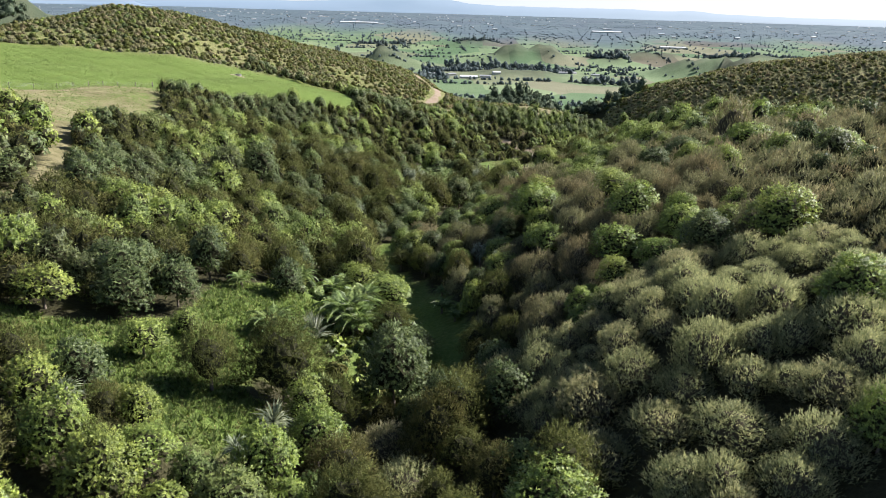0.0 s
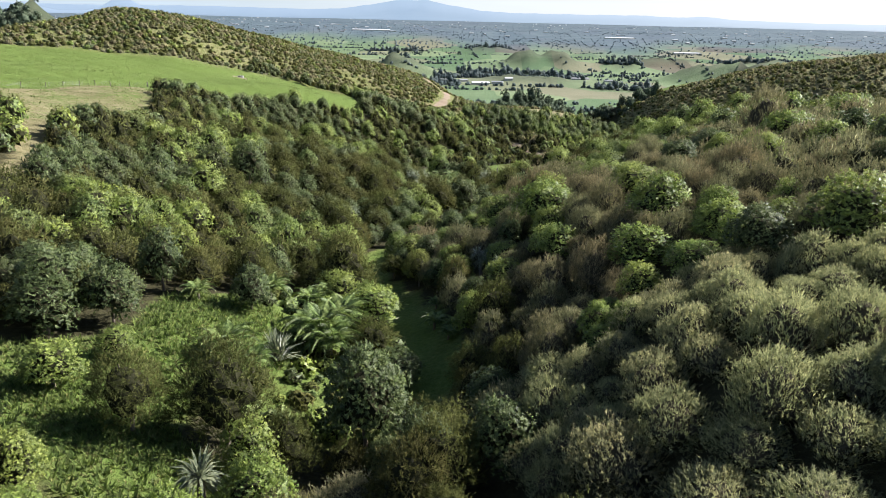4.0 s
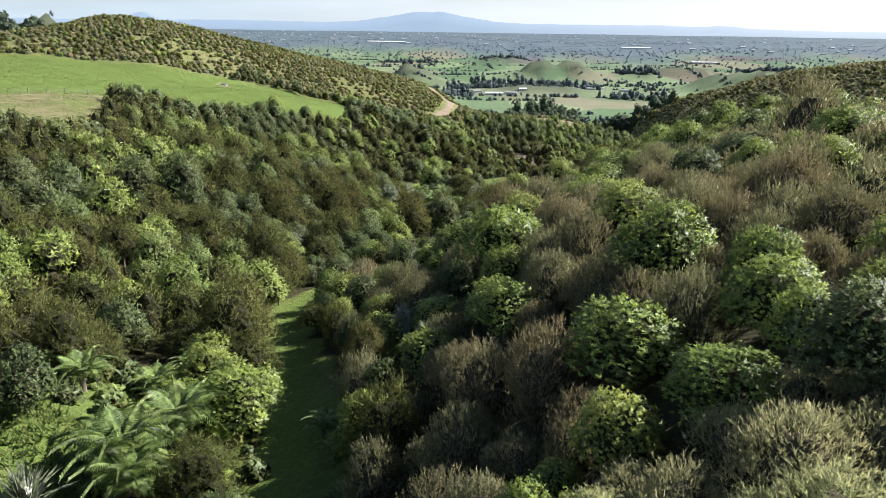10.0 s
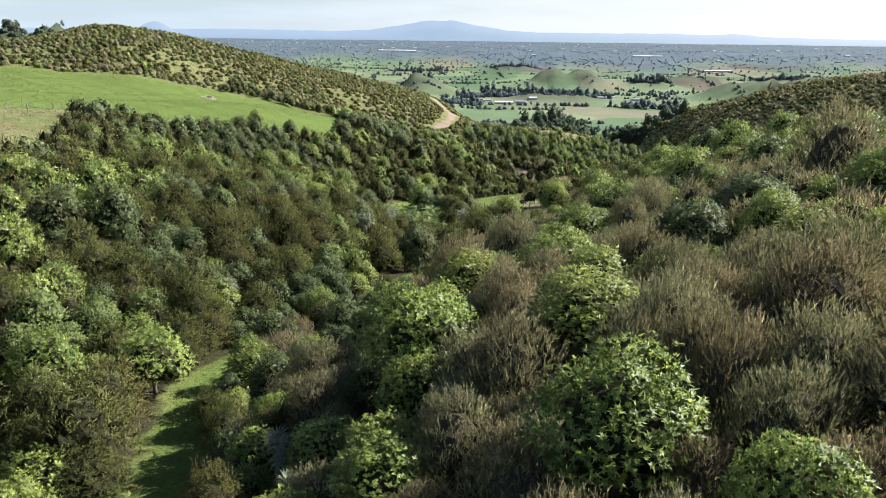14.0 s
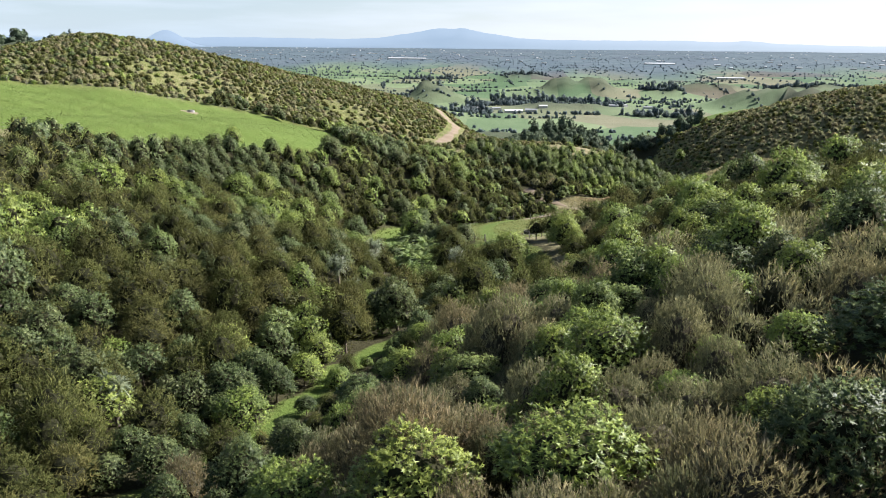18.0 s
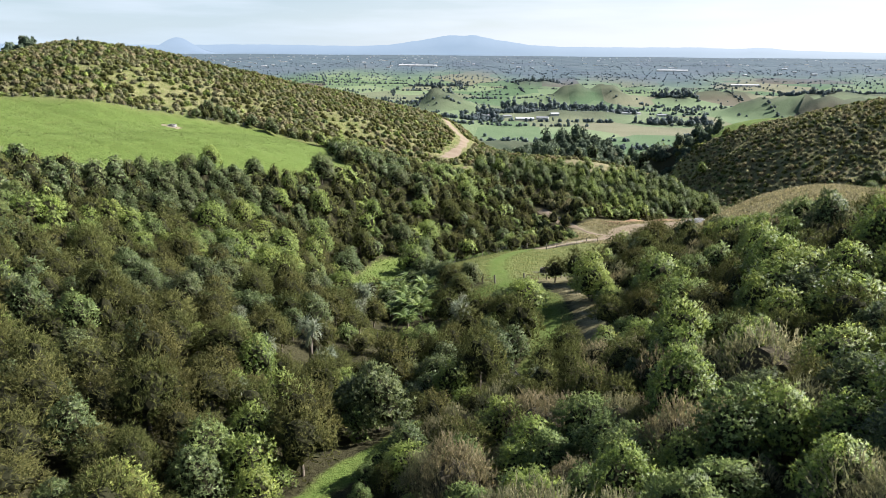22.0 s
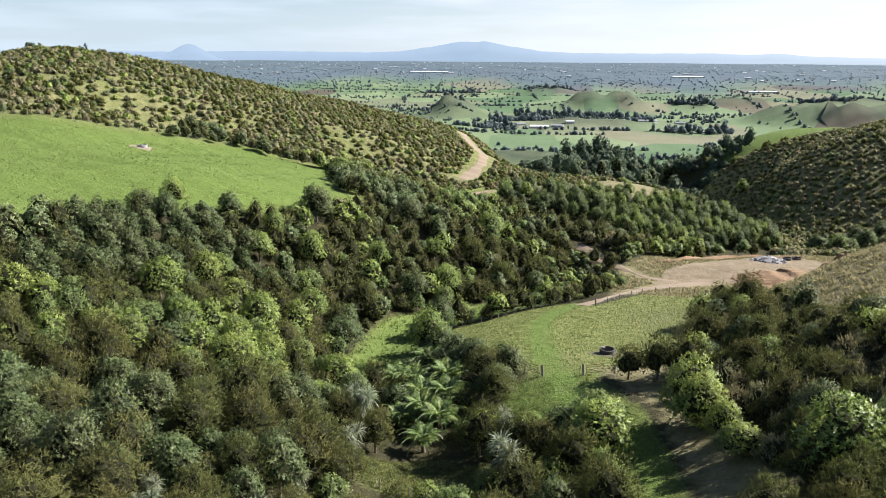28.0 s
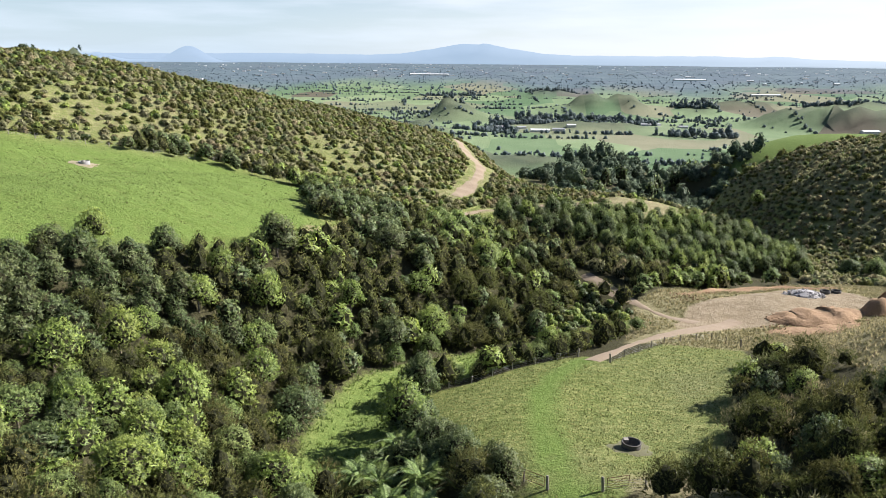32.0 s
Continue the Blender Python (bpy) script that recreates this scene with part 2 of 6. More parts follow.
def ground_material():
    """Pasture, rough dry grass, litter under bush and bare clay, by the cover painted on the sheet, over the plain's
    fields and their painted haze.
    """
    k = Nodes("ground")
    a = k.node("Attribute")
    a.attribute_name = "cover"
    sep = k.node("SeparateColor", Color=a.outputs["Color"])
    b = k.node("Attribute")
    b.attribute_name = "fields_and_haze"
    sep2 = k.node("SeparateColor", Color=b.outputs["Color"])
    fine, mid, big = k.noise(2.6, 6.0, 0.7), k.noise(0.35, 5.0, 0.6), k.noise(0.045, 4.0)
    grass = k.mix(k.ramp(mid, 0.3, 0.7), (0.150, 0.170, 0.050), (0.250, 0.256, 0.096))
    tuft = k.noise(1.1, 4.0, 0.6, lo=0.44, hi=0.60)
    grass = k.mix(k.ramp(fine, 0.38, 0.62), k.mix(1.0, grass, (0.66, 0.74, 0.6), "MULTIPLY"), grass)
    grass = k.mix(tuft, k.mix(1.0, grass, (0.74, 0.80, 0.7), "MULTIPLY"), k.mix(1.0, grass, (1.12, 1.08, 1.1), "MULTIPLY"))
    grass = k.mix(k.math("MULTIPLY", k.ramp(big, 0.45, 0.7), 0.5), grass, (0.165, 0.166, 0.075))
    lush = k.mix(k.ramp(fine, 0.35, 0.65), (0.084, 0.132, 0.026), (0.142, 0.196, 0.047))
    grass = k.mix(k.math("MULTIPLY", a.outputs["Alpha"], k.ramp(mid, 0.05, 0.5)), grass, lush)
    dry = k.mix(k.ramp(mid, 0.3, 0.72), (0.196, 0.176, 0.088), (0.335, 0.288, 0.168))
    dry = k.mix(k.ramp(fine, 0.3, 0.75), k.mix(1.0, dry, (0.62, 0.64, 0.55), "MULTIPLY"), dry)
    # leaf litter, its brown darkened to deepen the shade under bush
    litter = k.mix(k.ramp(fine, 0.3, 0.7), (0.035, 0.032, 0.017), (0.070, 0.066, 0.030))
    clay = k.mix(k.ramp(mid, 0.35, 0.7), (0.235, 0.184, 0.115), (0.330, 0.275, 0.188))
    clay = k.mix(k.ramp(fine, 0.4, 0.8), clay, (0.150, 0.110, 0.068))
    edge = k.math("MULTIPLY", k.math("SUBTRACT", k.noise(0.8, 5.0, 0.65), 0.5), 0.9)

    def mask(s):
        return k.ramp(k.math("ADD", s, k.math("MULTIPLY", edge, k.math("MULTIPLY", k.math("MULTIPLY", s, k.math("SUBTRACT", 1.0, s)), 4.0))), 0.35, 0.65)

    c = k.mix(mask(sep.outputs[0]), litter, grass)
    c = k.mix(mask(sep.outputs[1]), c, dry)
    c = k.mix(mask(sep.outputs[2]), c, clay)
    # fields of the plain, their greens made paler and bluer for haze
    cell = k.node("TexVoronoi", Vector=k.coords((0.0052, 0.0036, 0.0)), Scale=1.0, Randomness=0.75)
    cell.distance = "MANHATTAN"
    tone = k.node("SeparateColor", Color=cell.outputs["Color"])
    field = k.mix(tone.outputs[0], (0.098, 0.158, 0.078), (0.215, 0.262, 0.138))
    field = k.mix(k.ramp(tone.outputs[1], 0.72, 0.9), field, (0.215, 0.205, 0.130))
    field = k.mix(k.ramp(tone.outputs[2], 0.9, 0.94), field, (0.125, 0.105, 0.075))
    field = k.mix(k.ramp(k.noise(0.012, 5.0), 0.35, 0.7), k.mix(1.0, field, (0.78, 0.84, 0.8), "MULTIPLY"), field)
    # mounds: rough grass, darkened to paint in their shaded faces
    field = k.mix(k.math("MULTIPLY", sep2.outputs[2], 0.95), field, k.mix(k.noise(0.03, 5.0, lo=0.3, hi=0.7), (0.060, 0.076, 0.048), (0.105, 0.118, 0.070)))
    c = k.mix(sep2.outputs[0], c, field)
    # haze over the far plain, painted as blue-grey ground colour
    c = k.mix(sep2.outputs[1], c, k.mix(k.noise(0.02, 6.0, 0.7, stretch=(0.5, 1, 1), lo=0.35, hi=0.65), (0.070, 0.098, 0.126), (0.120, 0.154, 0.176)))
    h = k.math("ADD", k.math("MULTIPLY", fine, 0.5), mid)
    return k.done(k.principled(c, 0.95, k.bump(h, 1.0, 0.5), spec=0.1))


def plain_material(name, a, b, scale=3.0, rough=0.9, bump=0.4, dist=0.03, metal=0.0, spec=0.3):
    k = Nodes(name)
    n, m = k.noise(scale, 6.0, 0.65), k.noise(scale * 0.12, 3.0)
    c = k.mix(k.math("ADD", k.math("MULTIPLY", n, 0.65), k.math("MULTIPLY", m, 0.35)), a, b)
    return k.done(k.principled(c, rough, k.bump(n, bump, dist), metal, spec))


GROUND = ground_material()
BARK, TIMBER = bark_material(), timber_material()
CLAY = plain_material("track_clay", (0.180, 0.128, 0.082), (0.310, 0.245, 0.172), 1.6, 0.95, 0.8, 0.08)
GRAVEL = plain_material("yard_gravel", (0.185, 0.150, 0.092), (0.310, 0.262, 0.175), 2.4, 0.95, 0.8, 0.08)
# inner mass of crowns: near black paints the shade between leaves
CORE = plain_material("crown_shade", (0.018, 0.021, 0.010), (0.045, 0.043, 0.022), 3.0, 1.0, 0.5, 0.1, 0.0, 0.05)
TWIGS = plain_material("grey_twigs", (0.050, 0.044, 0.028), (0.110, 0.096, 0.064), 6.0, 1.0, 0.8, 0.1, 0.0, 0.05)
CONCRETE = plain_material("old_concrete", (0.055, 0.050, 0.044), (0.13, 0.12, 0.105), 6.0, 0.9, 0.4, 0.01)
RUBBLE = plain_material("pale_rubble", (0.20, 0.19, 0.18), (0.46, 0.44, 0.42), 5.0, 0.9, 0.4, 0.02)
WHITE_ROOF = plain_material("pale_roof", (0.55, 0.55, 0.54), (0.75, 0.75, 0.74), 0.3, 0.5, 0.1, 0.02)
GREY_ROOF = plain_material("grey_roof", (0.20, 0.21, 0.22), (0.36, 0.36, 0.36), 0.3, 0.6, 0.1, 0.02)
WALL_PAINT = plain_material("painted_wall", (0.42, 0.41, 0.38), (0.58, 0.56, 0.52), 0.4, 0.8, 0.1, 0.02)
RUST = plain_material("rusty_steel", (0.10, 0.055, 0.03), (0.24, 0.13, 0.075), 8.0, 0.8, 0.3, 0.01, 0.3)
SPOIL = plain_material("spoil_clay", (0.165, 0.100, 0.052), (0.340, 0.225, 0.130), 1.8, 0.95, 1.0, 0.2)
STRAW = plain_material("trampled_straw", (0.095, 0.092, 0.045), (0.155, 0.145, 0.080), 3.0, 0.95, 0.6, 0.05)
WIRE = plain_material("fence_wire", (0.25, 0.25, 0.25), (0.4, 0.4, 0.4), 4.0, 0.5, 0.0, 0.0, 0.8)


def mountain_material():
    """Ranges drawn as if thirty kilometres off: the blue of the air in front of them is put into a glowing colour,
    paler to the east.
    """
    k = Nodes("distant_range")
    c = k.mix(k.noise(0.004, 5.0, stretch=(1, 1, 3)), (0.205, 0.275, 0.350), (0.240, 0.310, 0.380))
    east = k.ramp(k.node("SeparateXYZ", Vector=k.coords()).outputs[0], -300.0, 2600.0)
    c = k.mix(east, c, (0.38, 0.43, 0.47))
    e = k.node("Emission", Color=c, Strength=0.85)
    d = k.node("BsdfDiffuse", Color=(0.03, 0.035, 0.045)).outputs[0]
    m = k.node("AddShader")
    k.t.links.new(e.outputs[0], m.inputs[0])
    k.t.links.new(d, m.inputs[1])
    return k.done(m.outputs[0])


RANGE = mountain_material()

# ---- the lie of the land ----
# Landform lines: each is a short run of (x, y, height) along a floor, a crest or a break of slope.
LANDFORM = dict(
    valley_floor=[(4, -60, 60), (3, 20, 51.5), (1, 50, 47), (-6, 89, 43.3), (-2, 120, 39), (1, 145, 35.3), (2, 175, 29.5), (-4, 205, 25), (-9, 235, 22.6), (2, 262, 21), (24, 290, 19.5)],
    lower_gully=[(50, 310, 18.5), (84, 326, 16), (108, 358, 10), (104, 425, 1), (112, 510, -14), (125, 640, -32), (150, 860, -52)],
    terrace=[(18, 160, 36), (18, 180, 33), (15, 198, 32), (21, 212, 30.3), (22, 232, 27.7), (31, 256, 24.2), (48, 279, 21.6), (74, 293, 21.8), (88, 300, 21.5)],
    terrace_edge=[(8, 206, 30.2), (4, 226, 26.5), (16, 246, 24.5)],
    grass_flank=[(53, 246, 27.5), (61, 257, 25.3), (69, 267, 22.5), (82, 278, 22)],
    paddock_back=[(31, 206, 32), (40, 224, 30.5), (46, 246, 27)],
    near_left=[(-15, 35, 53), (-24, 44, 53), (-14, 60, 50.5), (-30, 66, 51), (-28, 103, 44.5), (-15, 114, 40.5), (-13, 157, 37.5), (-10, 180, 33)],
    left_crest=[(-60, 20, 60), (-48, 60, 54.5), (-51, 86, 52), (-62, 112, 52), (-60, 140, 50.5), (-94, 175, 54), (-86, 215, 52.5), (-77, 278, 48.9)],
    left_face=[(-68, 190, 50.5), (-58, 187, 46.5), (-41, 197, 38), (-34, 212, 35), (-16, 229, 24.5), (-42, 150, 44.5), (-44, 120, 46)],
    paddock_foot=[(-50, 220, 43.5), (-38, 242, 41.5), (-27, 258, 38.5), (-24, 288, 37.5), (-13, 313, 31.8)],
    saddle=[(-2, 272, 29), (6, 300, 28.5), (4, 335, 31), (26, 345, 29.5), (49, 350, 30.5), (62, 338, 23.5), (76, 360, 22), (96, 380, 9)],
    track_bench=[(31, 294, 22.8), (42, 277, 21.3)],
    hill_foot=[(-42, 314, 39), (-66, 316, 44), (-97, 283, 54), (-150, 258, 60), (-230, 230, 66)],
    hill_crest=[(-218, 335, 56), (-200, 368, 61), (-172, 386, 71.5), (-140, 425, 63), (-115, 447, 56), (-72, 472, 45), (-28, 482, 34)],
    hill_face=[(-120, 325, 64), (-88, 365, 56), (-52, 395, 45), (-30, 360, 41)],
    road_bench=[(-12, 318, 32), (-5, 345, 32.5), (-2, 390, 33), (-11, 440, 33), (-14, 478, 32.5)],
    hill_back=[(-190, 520, 38), (-110, 560, 18), (-40, 545, 8), (20, 470, 8), (36, 410, 14), (-260, 440, 42), (-330, 300, 52)],
    right_slope=[(9, 41, 56), (16, 63, 56), (21, 105, 50.5), (28, 131, 45.5), (24, 150, 40), (38, 206, 34.5)],
    bank_top=[(8.5, 27, 55.2), (9, 35, 55.9), (9.5, 41, 56.2), (10, 50, 55.3), (11, 60, 54.6), (13.5, 71, 55.4), (15, 83, 53.6)],
    right_crest=[(40, 0, 68), (34, 50, 62.5), (46, 84, 61.5), (56, 112, 58.5), (52, 152, 51), (60, 190, 47.5), (67, 234, 41), (76, 254, 33), (84, 268, 26)],
    right_back=[(110, 60, 60), (115, 130, 52), (112, 200, 42), (105, 265, 29), (104, 310, 19)],
    far_ridge=[(112, 412, 9), (140, 450, 29), (172, 470, 40), (190, 452, 47), (230, 420, 55), (300, 380, 61), (380, 330, 62)],
    ridge_end=[(172, 478, 37), (155, 496, 27.5), (147, 509, 22), (136, 523, 14), (123, 538, 2)],
    far_ridge_foot=[(135, 350, 16), (180, 330, 24), (240, 300, 32), (190, 570, 12), (260, 530, 28)],
    green_spur=[(330, 700, 16), (258, 805, -1), (221, 800, -4), (180, 750, -10), (142, 724, -19)],
    wood_spur=[(60, 560, -14), (85, 640, -14), (120, 720, -18), (135, 800, -30)],
    rim=[(-330, 60, 62), (-120, -60, 66), (120, -60, 72), (300, 60, 62), (420, 200, 56), (-330, 560, 20), (-150, 720, -25), (0, 720, -30), (420, 620, 10), (-200, 860, -50), (0, 860, -52), (120, 860, -50), (230, 860, -28), (430, 860, -35)],
)


def along(line, step=9.0):
    pts = []
    for (x0, y0, z0), (x1, y1, z1) in zip(line, line[1:]):
        n = max(1, int(math.hypot(x1 - x0, y1 - y0) / step))
        pts += [(x0 + (x1 - x0) * i / n, y0 + (y1 - y0) * i / n, z0 + (z1 - z0) * i / n) for i in range(n)]
    return pts + [line[-1]]


LOOSE = ("rim", "hill_back", "right_back", "far_ridge_foot", "green_spur", "wood_spur")
_spots = [p for name, line in LANDFORM.items() for p in (line if name in LOOSE else along(line))]
_P = np.array(_spots, float)
_C = _P[:, :2] / 100.0


def _kernel(d2):
    return 0.5 * d2 * np.log(d2 + 1e-9)


_n = len(_P)
_A = np.zeros((_n + 3, _n + 3))
_A[:_n, :_n] = _kernel(((_C[:, None] - _C[None]) ** 2).sum(-1)) + np.eye(_n) * 0.004
_A[:_n, _n], _A[:_n, _n + 1 : _n + 3] = 1, _C
_A[_n:, :_n] = _A[:_n, _n:].T
_W = np.linalg.solve(_A, np.r_[_P[:, 2], 0, 0, 0])


def smooth(v, lo, hi):
    v = np.clip((v - lo) / (hi - lo), 0, 1)
    return v * v * (3 - 2 * v)


PLAIN_Z = -55.0
MOUNDS = [  # small hills of the plain: x, y, height, length, width, turn
    (-125, 1720, 42, 62, 52, 0), (195, 2020, 36, 80, 60, 0), (295, 2010, 33, 72, 58, 0), (458, 2010, 22, 62, 50, 0), (610, 2150, 22, 110, 50, 0),
    (560, 1640, 38, 72, 46, -20), (650, 1570, 34, 90, 46, -25), (740, 1530, 32, 95, 46, -20), (150, 1530, 14, 130, 60, 5), (-20, 1000, 18, 110, 60, 0),
    (900, 2080, 20, 170, 60, 5), (115, 2480, 20, 80, 50, 0), (-190, 1330, 26, 120, 70, 10), (-830, 1400, 118, 240, 200, 0),
]


def land(x, y):
    """The height of the land at places x, y (arrays)."""
    x, y = np.asarray(x, float), np.asarray(y, float)
    shape = x.shape
    x, y = x.ravel(), y.ravel()
    z = np.empty_like(x)
    for i in range(0, len(x), 20000):
        c = np.stack([np.clip(x[i : i + 20000], -420, 480), np.clip(y[i : i + 20000], -120, 860)], -1) / 100.0
        d2 = ((c[:, None] - _C[None]) ** 2).sum(-1)
        z[i : i + 20000] = _kernel(d2) @ _W[:_n] + _W[_n] + c @ _W[_n + 1 :]
    z = np.clip(z, -60, 90)
    rough = 0.55 * np.sin(x * 0.11 + 1.3 * np.sin(y * 0.07)) * np.sin(y * 0.093 + 1.1 * np.sin(x * 0.05)) + 0.22 * np.sin(x * 0.37 + y * 0.21) * np.sin(y * 0.41 - x * 0.13)
    z = z + rough * smooth(np.hypot(x - 20, y - 235), 35, 70)
    far = np.hypot(x, y - 100)
    plain = np.full_like(x, PLAIN_Z)
    plain = plain + 1.2 * np.sin(x * 0.008 + 1) * np.sin(y * 0.006)
    for mx, my, h, a, b, turn in MOUNDS:
        c, s = math.cos(radians(turn)), math.sin(radians(turn))
        u, v = ((x - mx) * c + (y - my) * s) / a, ((y - my) * c - (x - mx) * s) / b
        plain = plain + h * np.exp(-(u * u + v * v)) * (1 + 0.16 * np.sin(x * 0.06 + y * 0.017) + 0.08 * np.sin(x * 0.13 - y * 0.05))
    # beyond 1800 m the plain is drawn in and raised to fit the camera's horizon
    over = np.maximum(far - 1800, 0)
    true = far + over * 8 * (over / 3000) ** 1.5
    plain = plain + (70 - PLAIN_Z) * (1 - far / np.maximum(true, 1)) * (far > 1800)
    w = np.maximum(smooth(y, 800, 1000), smooth(np.abs(x - 30), 430, 700) * smooth(y, 300, 600))
    return (z * (1 - w) + plain * w).reshape(shape)


# ---- plan: what grows where (outlines in metres) ----
UPPER_PADDOCK = [(-40, 310), (-36, 292), (-29, 276), (-23, 265), (-29, 258), (-36, 244.5), (-42, 237), (-48, 232), (-53, 222.5), (-59, 211), (-65, 201), (-74, 193), (-66, 170), (-58, 142), (-78, 128), (-130, 120), (-220, 140), (-240, 226), (-150, 255), (-97, 282), (-66, 314)]
SADDLE_GRASS = [(-26, 264), (-19, 276), (-11, 293), (-7, 314), (-10, 316), (-14, 299), (-22, 283), (-30, 273)]
RING_PADDOCK = [(14, 200), (7, 208), (-1, 226), (-2, 235), (5, 238), (11, 243), (21.5, 248), (25.6, 243), (28, 246), (36, 255), (45, 260), (48, 254), (44, 236), (38, 222), (33, 210), (28, 203), (20, 199)]
GRASS_HILL = [(50, 262), (60, 270), (84, 272), (100, 258), (104, 200), (92, 178), (62, 176), (52, 188), (48, 204), (51, 222), (50, 240), (48, 252)]
YARD = [(40, 267), (50, 269), (62, 275), (78, 283), (88, 292), (85, 300), (72, 301), (60, 294), (47, 284)]
YARD_VERGE = [(30, 256), (50, 250), (62, 264), (98, 276), (112, 300), (96, 318), (70, 312), (48, 300), (36, 284)]
MARSH = [(-10, 203), (-13, 205), (-14.6, 217), (-14.1, 231), (-11.8, 239), (-5.9, 246.4), (3.4, 256.5), (16.6, 266), (25.7, 274), (37, 276), (37, 271), (29, 262), (19, 252.5), (10, 246.5), (3, 241), (-3.5, 237), (-4, 228), (-1, 217), (-6, 206)]
NEAR_CLEARING = [(-34, 47), (-30, 38), (-20, 36), (-11, 33), (-8, 38), (-13, 42), (-11, 50), (-8, 54), (-10, 60), (-20, 61), (-19, 50), (-26, 46)]
GATE_STRIP = [(10, 200), (20, 200), (24, 188), (25, 176), (24, 160), (20, 151), (18, 155), (20, 170), (19, 182), (13, 188), (8, 190)]
KNOLL_TOP = [(36, 346), (44, 342), (58, 346), (62, 354), (50, 360), (38, 356)]
LOW_CLEARING = [(-4, 176), (7, 175), (9, 182), (2, 185), (-4, 182)]
GRASS_TRACK = [(1, 52), (0, 60), (-2.7, 72), (-7.5, 86), (-8.5, 94), (-5.5, 100), (-3, 107), (-1, 117), (0.5, 126), (3, 133), (6, 138.5), (12, 146), (18, 152), (21, 160), (22, 172), (21.5, 182), (17.5, 192), (16.5, 200), (15, 207), (14.2, 216), (14.6, 227), (17.2, 236.5), (22, 245)]
CLAY_TRACK = [(23, 244), (30, 254), (38, 262), (48, 270), (54, 276)]
KNOLL_TRACK = [(27, 299), (31, 293.5), (36, 284.5), (40.5, 278), (46, 273)]
HILL_ROAD = [(-6, 340), (-4, 352), (-1.5, 375), (-2, 400), (-6, 425), (-11, 445), (-16, 468)]
SADDLE_PATH = [(-28, 268), (-20, 280), (-12, 297), (-9, 313), (2, 328), (18, 341), (34, 348)]
UPPER_PATH = [(-180, 148), (-130, 156), (-102, 163), (-93, 178), (-85, 194), (-79, 203)]
CREST_STRIP = [(-196, 262), (-204, 300), (-203, 345), (-190, 372), (-172, 385)]
FERN_FLAT = [(-16, 46), (-3, 44), (2, 52), (1, 66), (-5, 80), (-12, 72), (-17, 60)]
EDGE_PATH = [(-70, 132), (-58, 108), (-50, 88), (-50, 70)]


def inside(x, y, outline):
    x, y = np.asarray(x, float), np.asarray(y, float)
    hit = np.zeros(x.shape, bool)
    for (x0, y0), (x1, y1) in zip(outline, outline[1:] + outline[:1]):
        cross = (y0 > y) != (y1 > y)
        hit ^= cross & (x < (x1 - x0) * (y - y0) / ((y1 - y0) or 1e-9) + x0)
    return hit


def off_line(x, y, line, closed=False):
    """Distance from places to a line of the plan."""
    x, y = np.asarray(x, float), np.asarray(y, float)
    best = np.full(x.shape, 1e9)
    for (x0, y0), (x1, y1) in zip(line, line[1:] + (line[:1] if closed else [])):
        dx, dy = x1 - x0, y1 - y0
        t = np.clip(((x - x0) * dx + (y - y0) * dy) / (dx * dx + dy * dy), 0, 1)
        best = np.minimum(best, np.hypot(x - x0 - t * dx, y - y0 - t * dy))
    return best


def within(x, y, outline, soft=2.0):
    """1 inside an outline, 0 outside, with a soft edge."""
    d = off_line(x, y, outline, True)
    return np.clip(0.5 + np.where(inside(x, y, outline), d, -d) / (2 * soft), 0, 1)

# ---- ground: one sheet to the horizon ----


def spread(lo, hi, near_lo, near_hi, step, grow=1.09):
    """Grid lines: even steps between near_lo and near_hi, widening beyond."""
    mid = list(np.arange(near_lo, near_hi + 0.01, step))
    a, s = near_hi, step
    while a < hi:
        s *= grow
        a += s
        mid.append(min(a, hi))
    a, s = near_lo, step
    while a > lo:
        s *= grow
        a -= s
        mid.insert(0, max(a, lo))
    return np.array(mid)


GX, GY = spread(-4600, 4600, -230, 250, 2.0, 1.07), spread(-90, 4850, -40, 480, 2.0, 1.035)
_gx, _gy = np.meshgrid(GX, GY)
GZ = land(_gx, _gy)


def ground_z(x, y):
    """The height of the ground sheet itself."""
    x, y = np.asarray(x, float), np.asarray(y, float)
    i = np.clip(np.searchsorted(GX, x) - 1, 0, len(GX) - 2)
    j = np.clip(np.searchsorted(GY, y) - 1, 0, len(GY) - 2)
    u, v = (x - GX[i]) / (GX[i + 1] - GX[i]), (y - GY[j]) / (GY[j + 1] - GY[j])
    return GZ[j, i] * (1 - u) * (1 - v) + GZ[j, i + 1] * u * (1 - v) + GZ[j + 1, i] * (1 - u) * v + GZ[j + 1, i + 1] * u * v


def mesh_of(name, verts, faces, material=None, smooth_shade=True):
    """A mesh from arrays; faces is an array of triangles or quads."""
    me = bpy.data.meshes.new(name)
    verts, faces = np.asarray(verts, np.float32), np.asarray(faces, np.int32)
    n, k = faces.shape
    me.vertices.add(len(verts))
    me.vertices.foreach_set("co", verts.ravel())
    me.loops.add(n * k)
    me.loops.foreach_set("vertex_index", faces.ravel())
    me.polygons.add(n)
    me.polygons.foreach_set("loop_start", np.arange(0, n * k, k, dtype=np.int32))
    me.polygons.foreach_set("use_smooth", np.full(n, smooth_shade))
    if material:
        me.materials.append(material)
    me.update(calc_edges=True)
    me.validate()
    return me


def point_colour(me, name, values):
    a = me.attributes.new(name, "FLOAT_COLOR", "POINT")
    a.data.foreach_set("color", np.asarray(values, np.float32).ravel())


def point_vector(me, name, values):
    a = me.attributes.new(name, "FLOAT_VECTOR", "POINT")
    a.data.foreach_set("vector", np.asarray(values, np.float32).ravel())


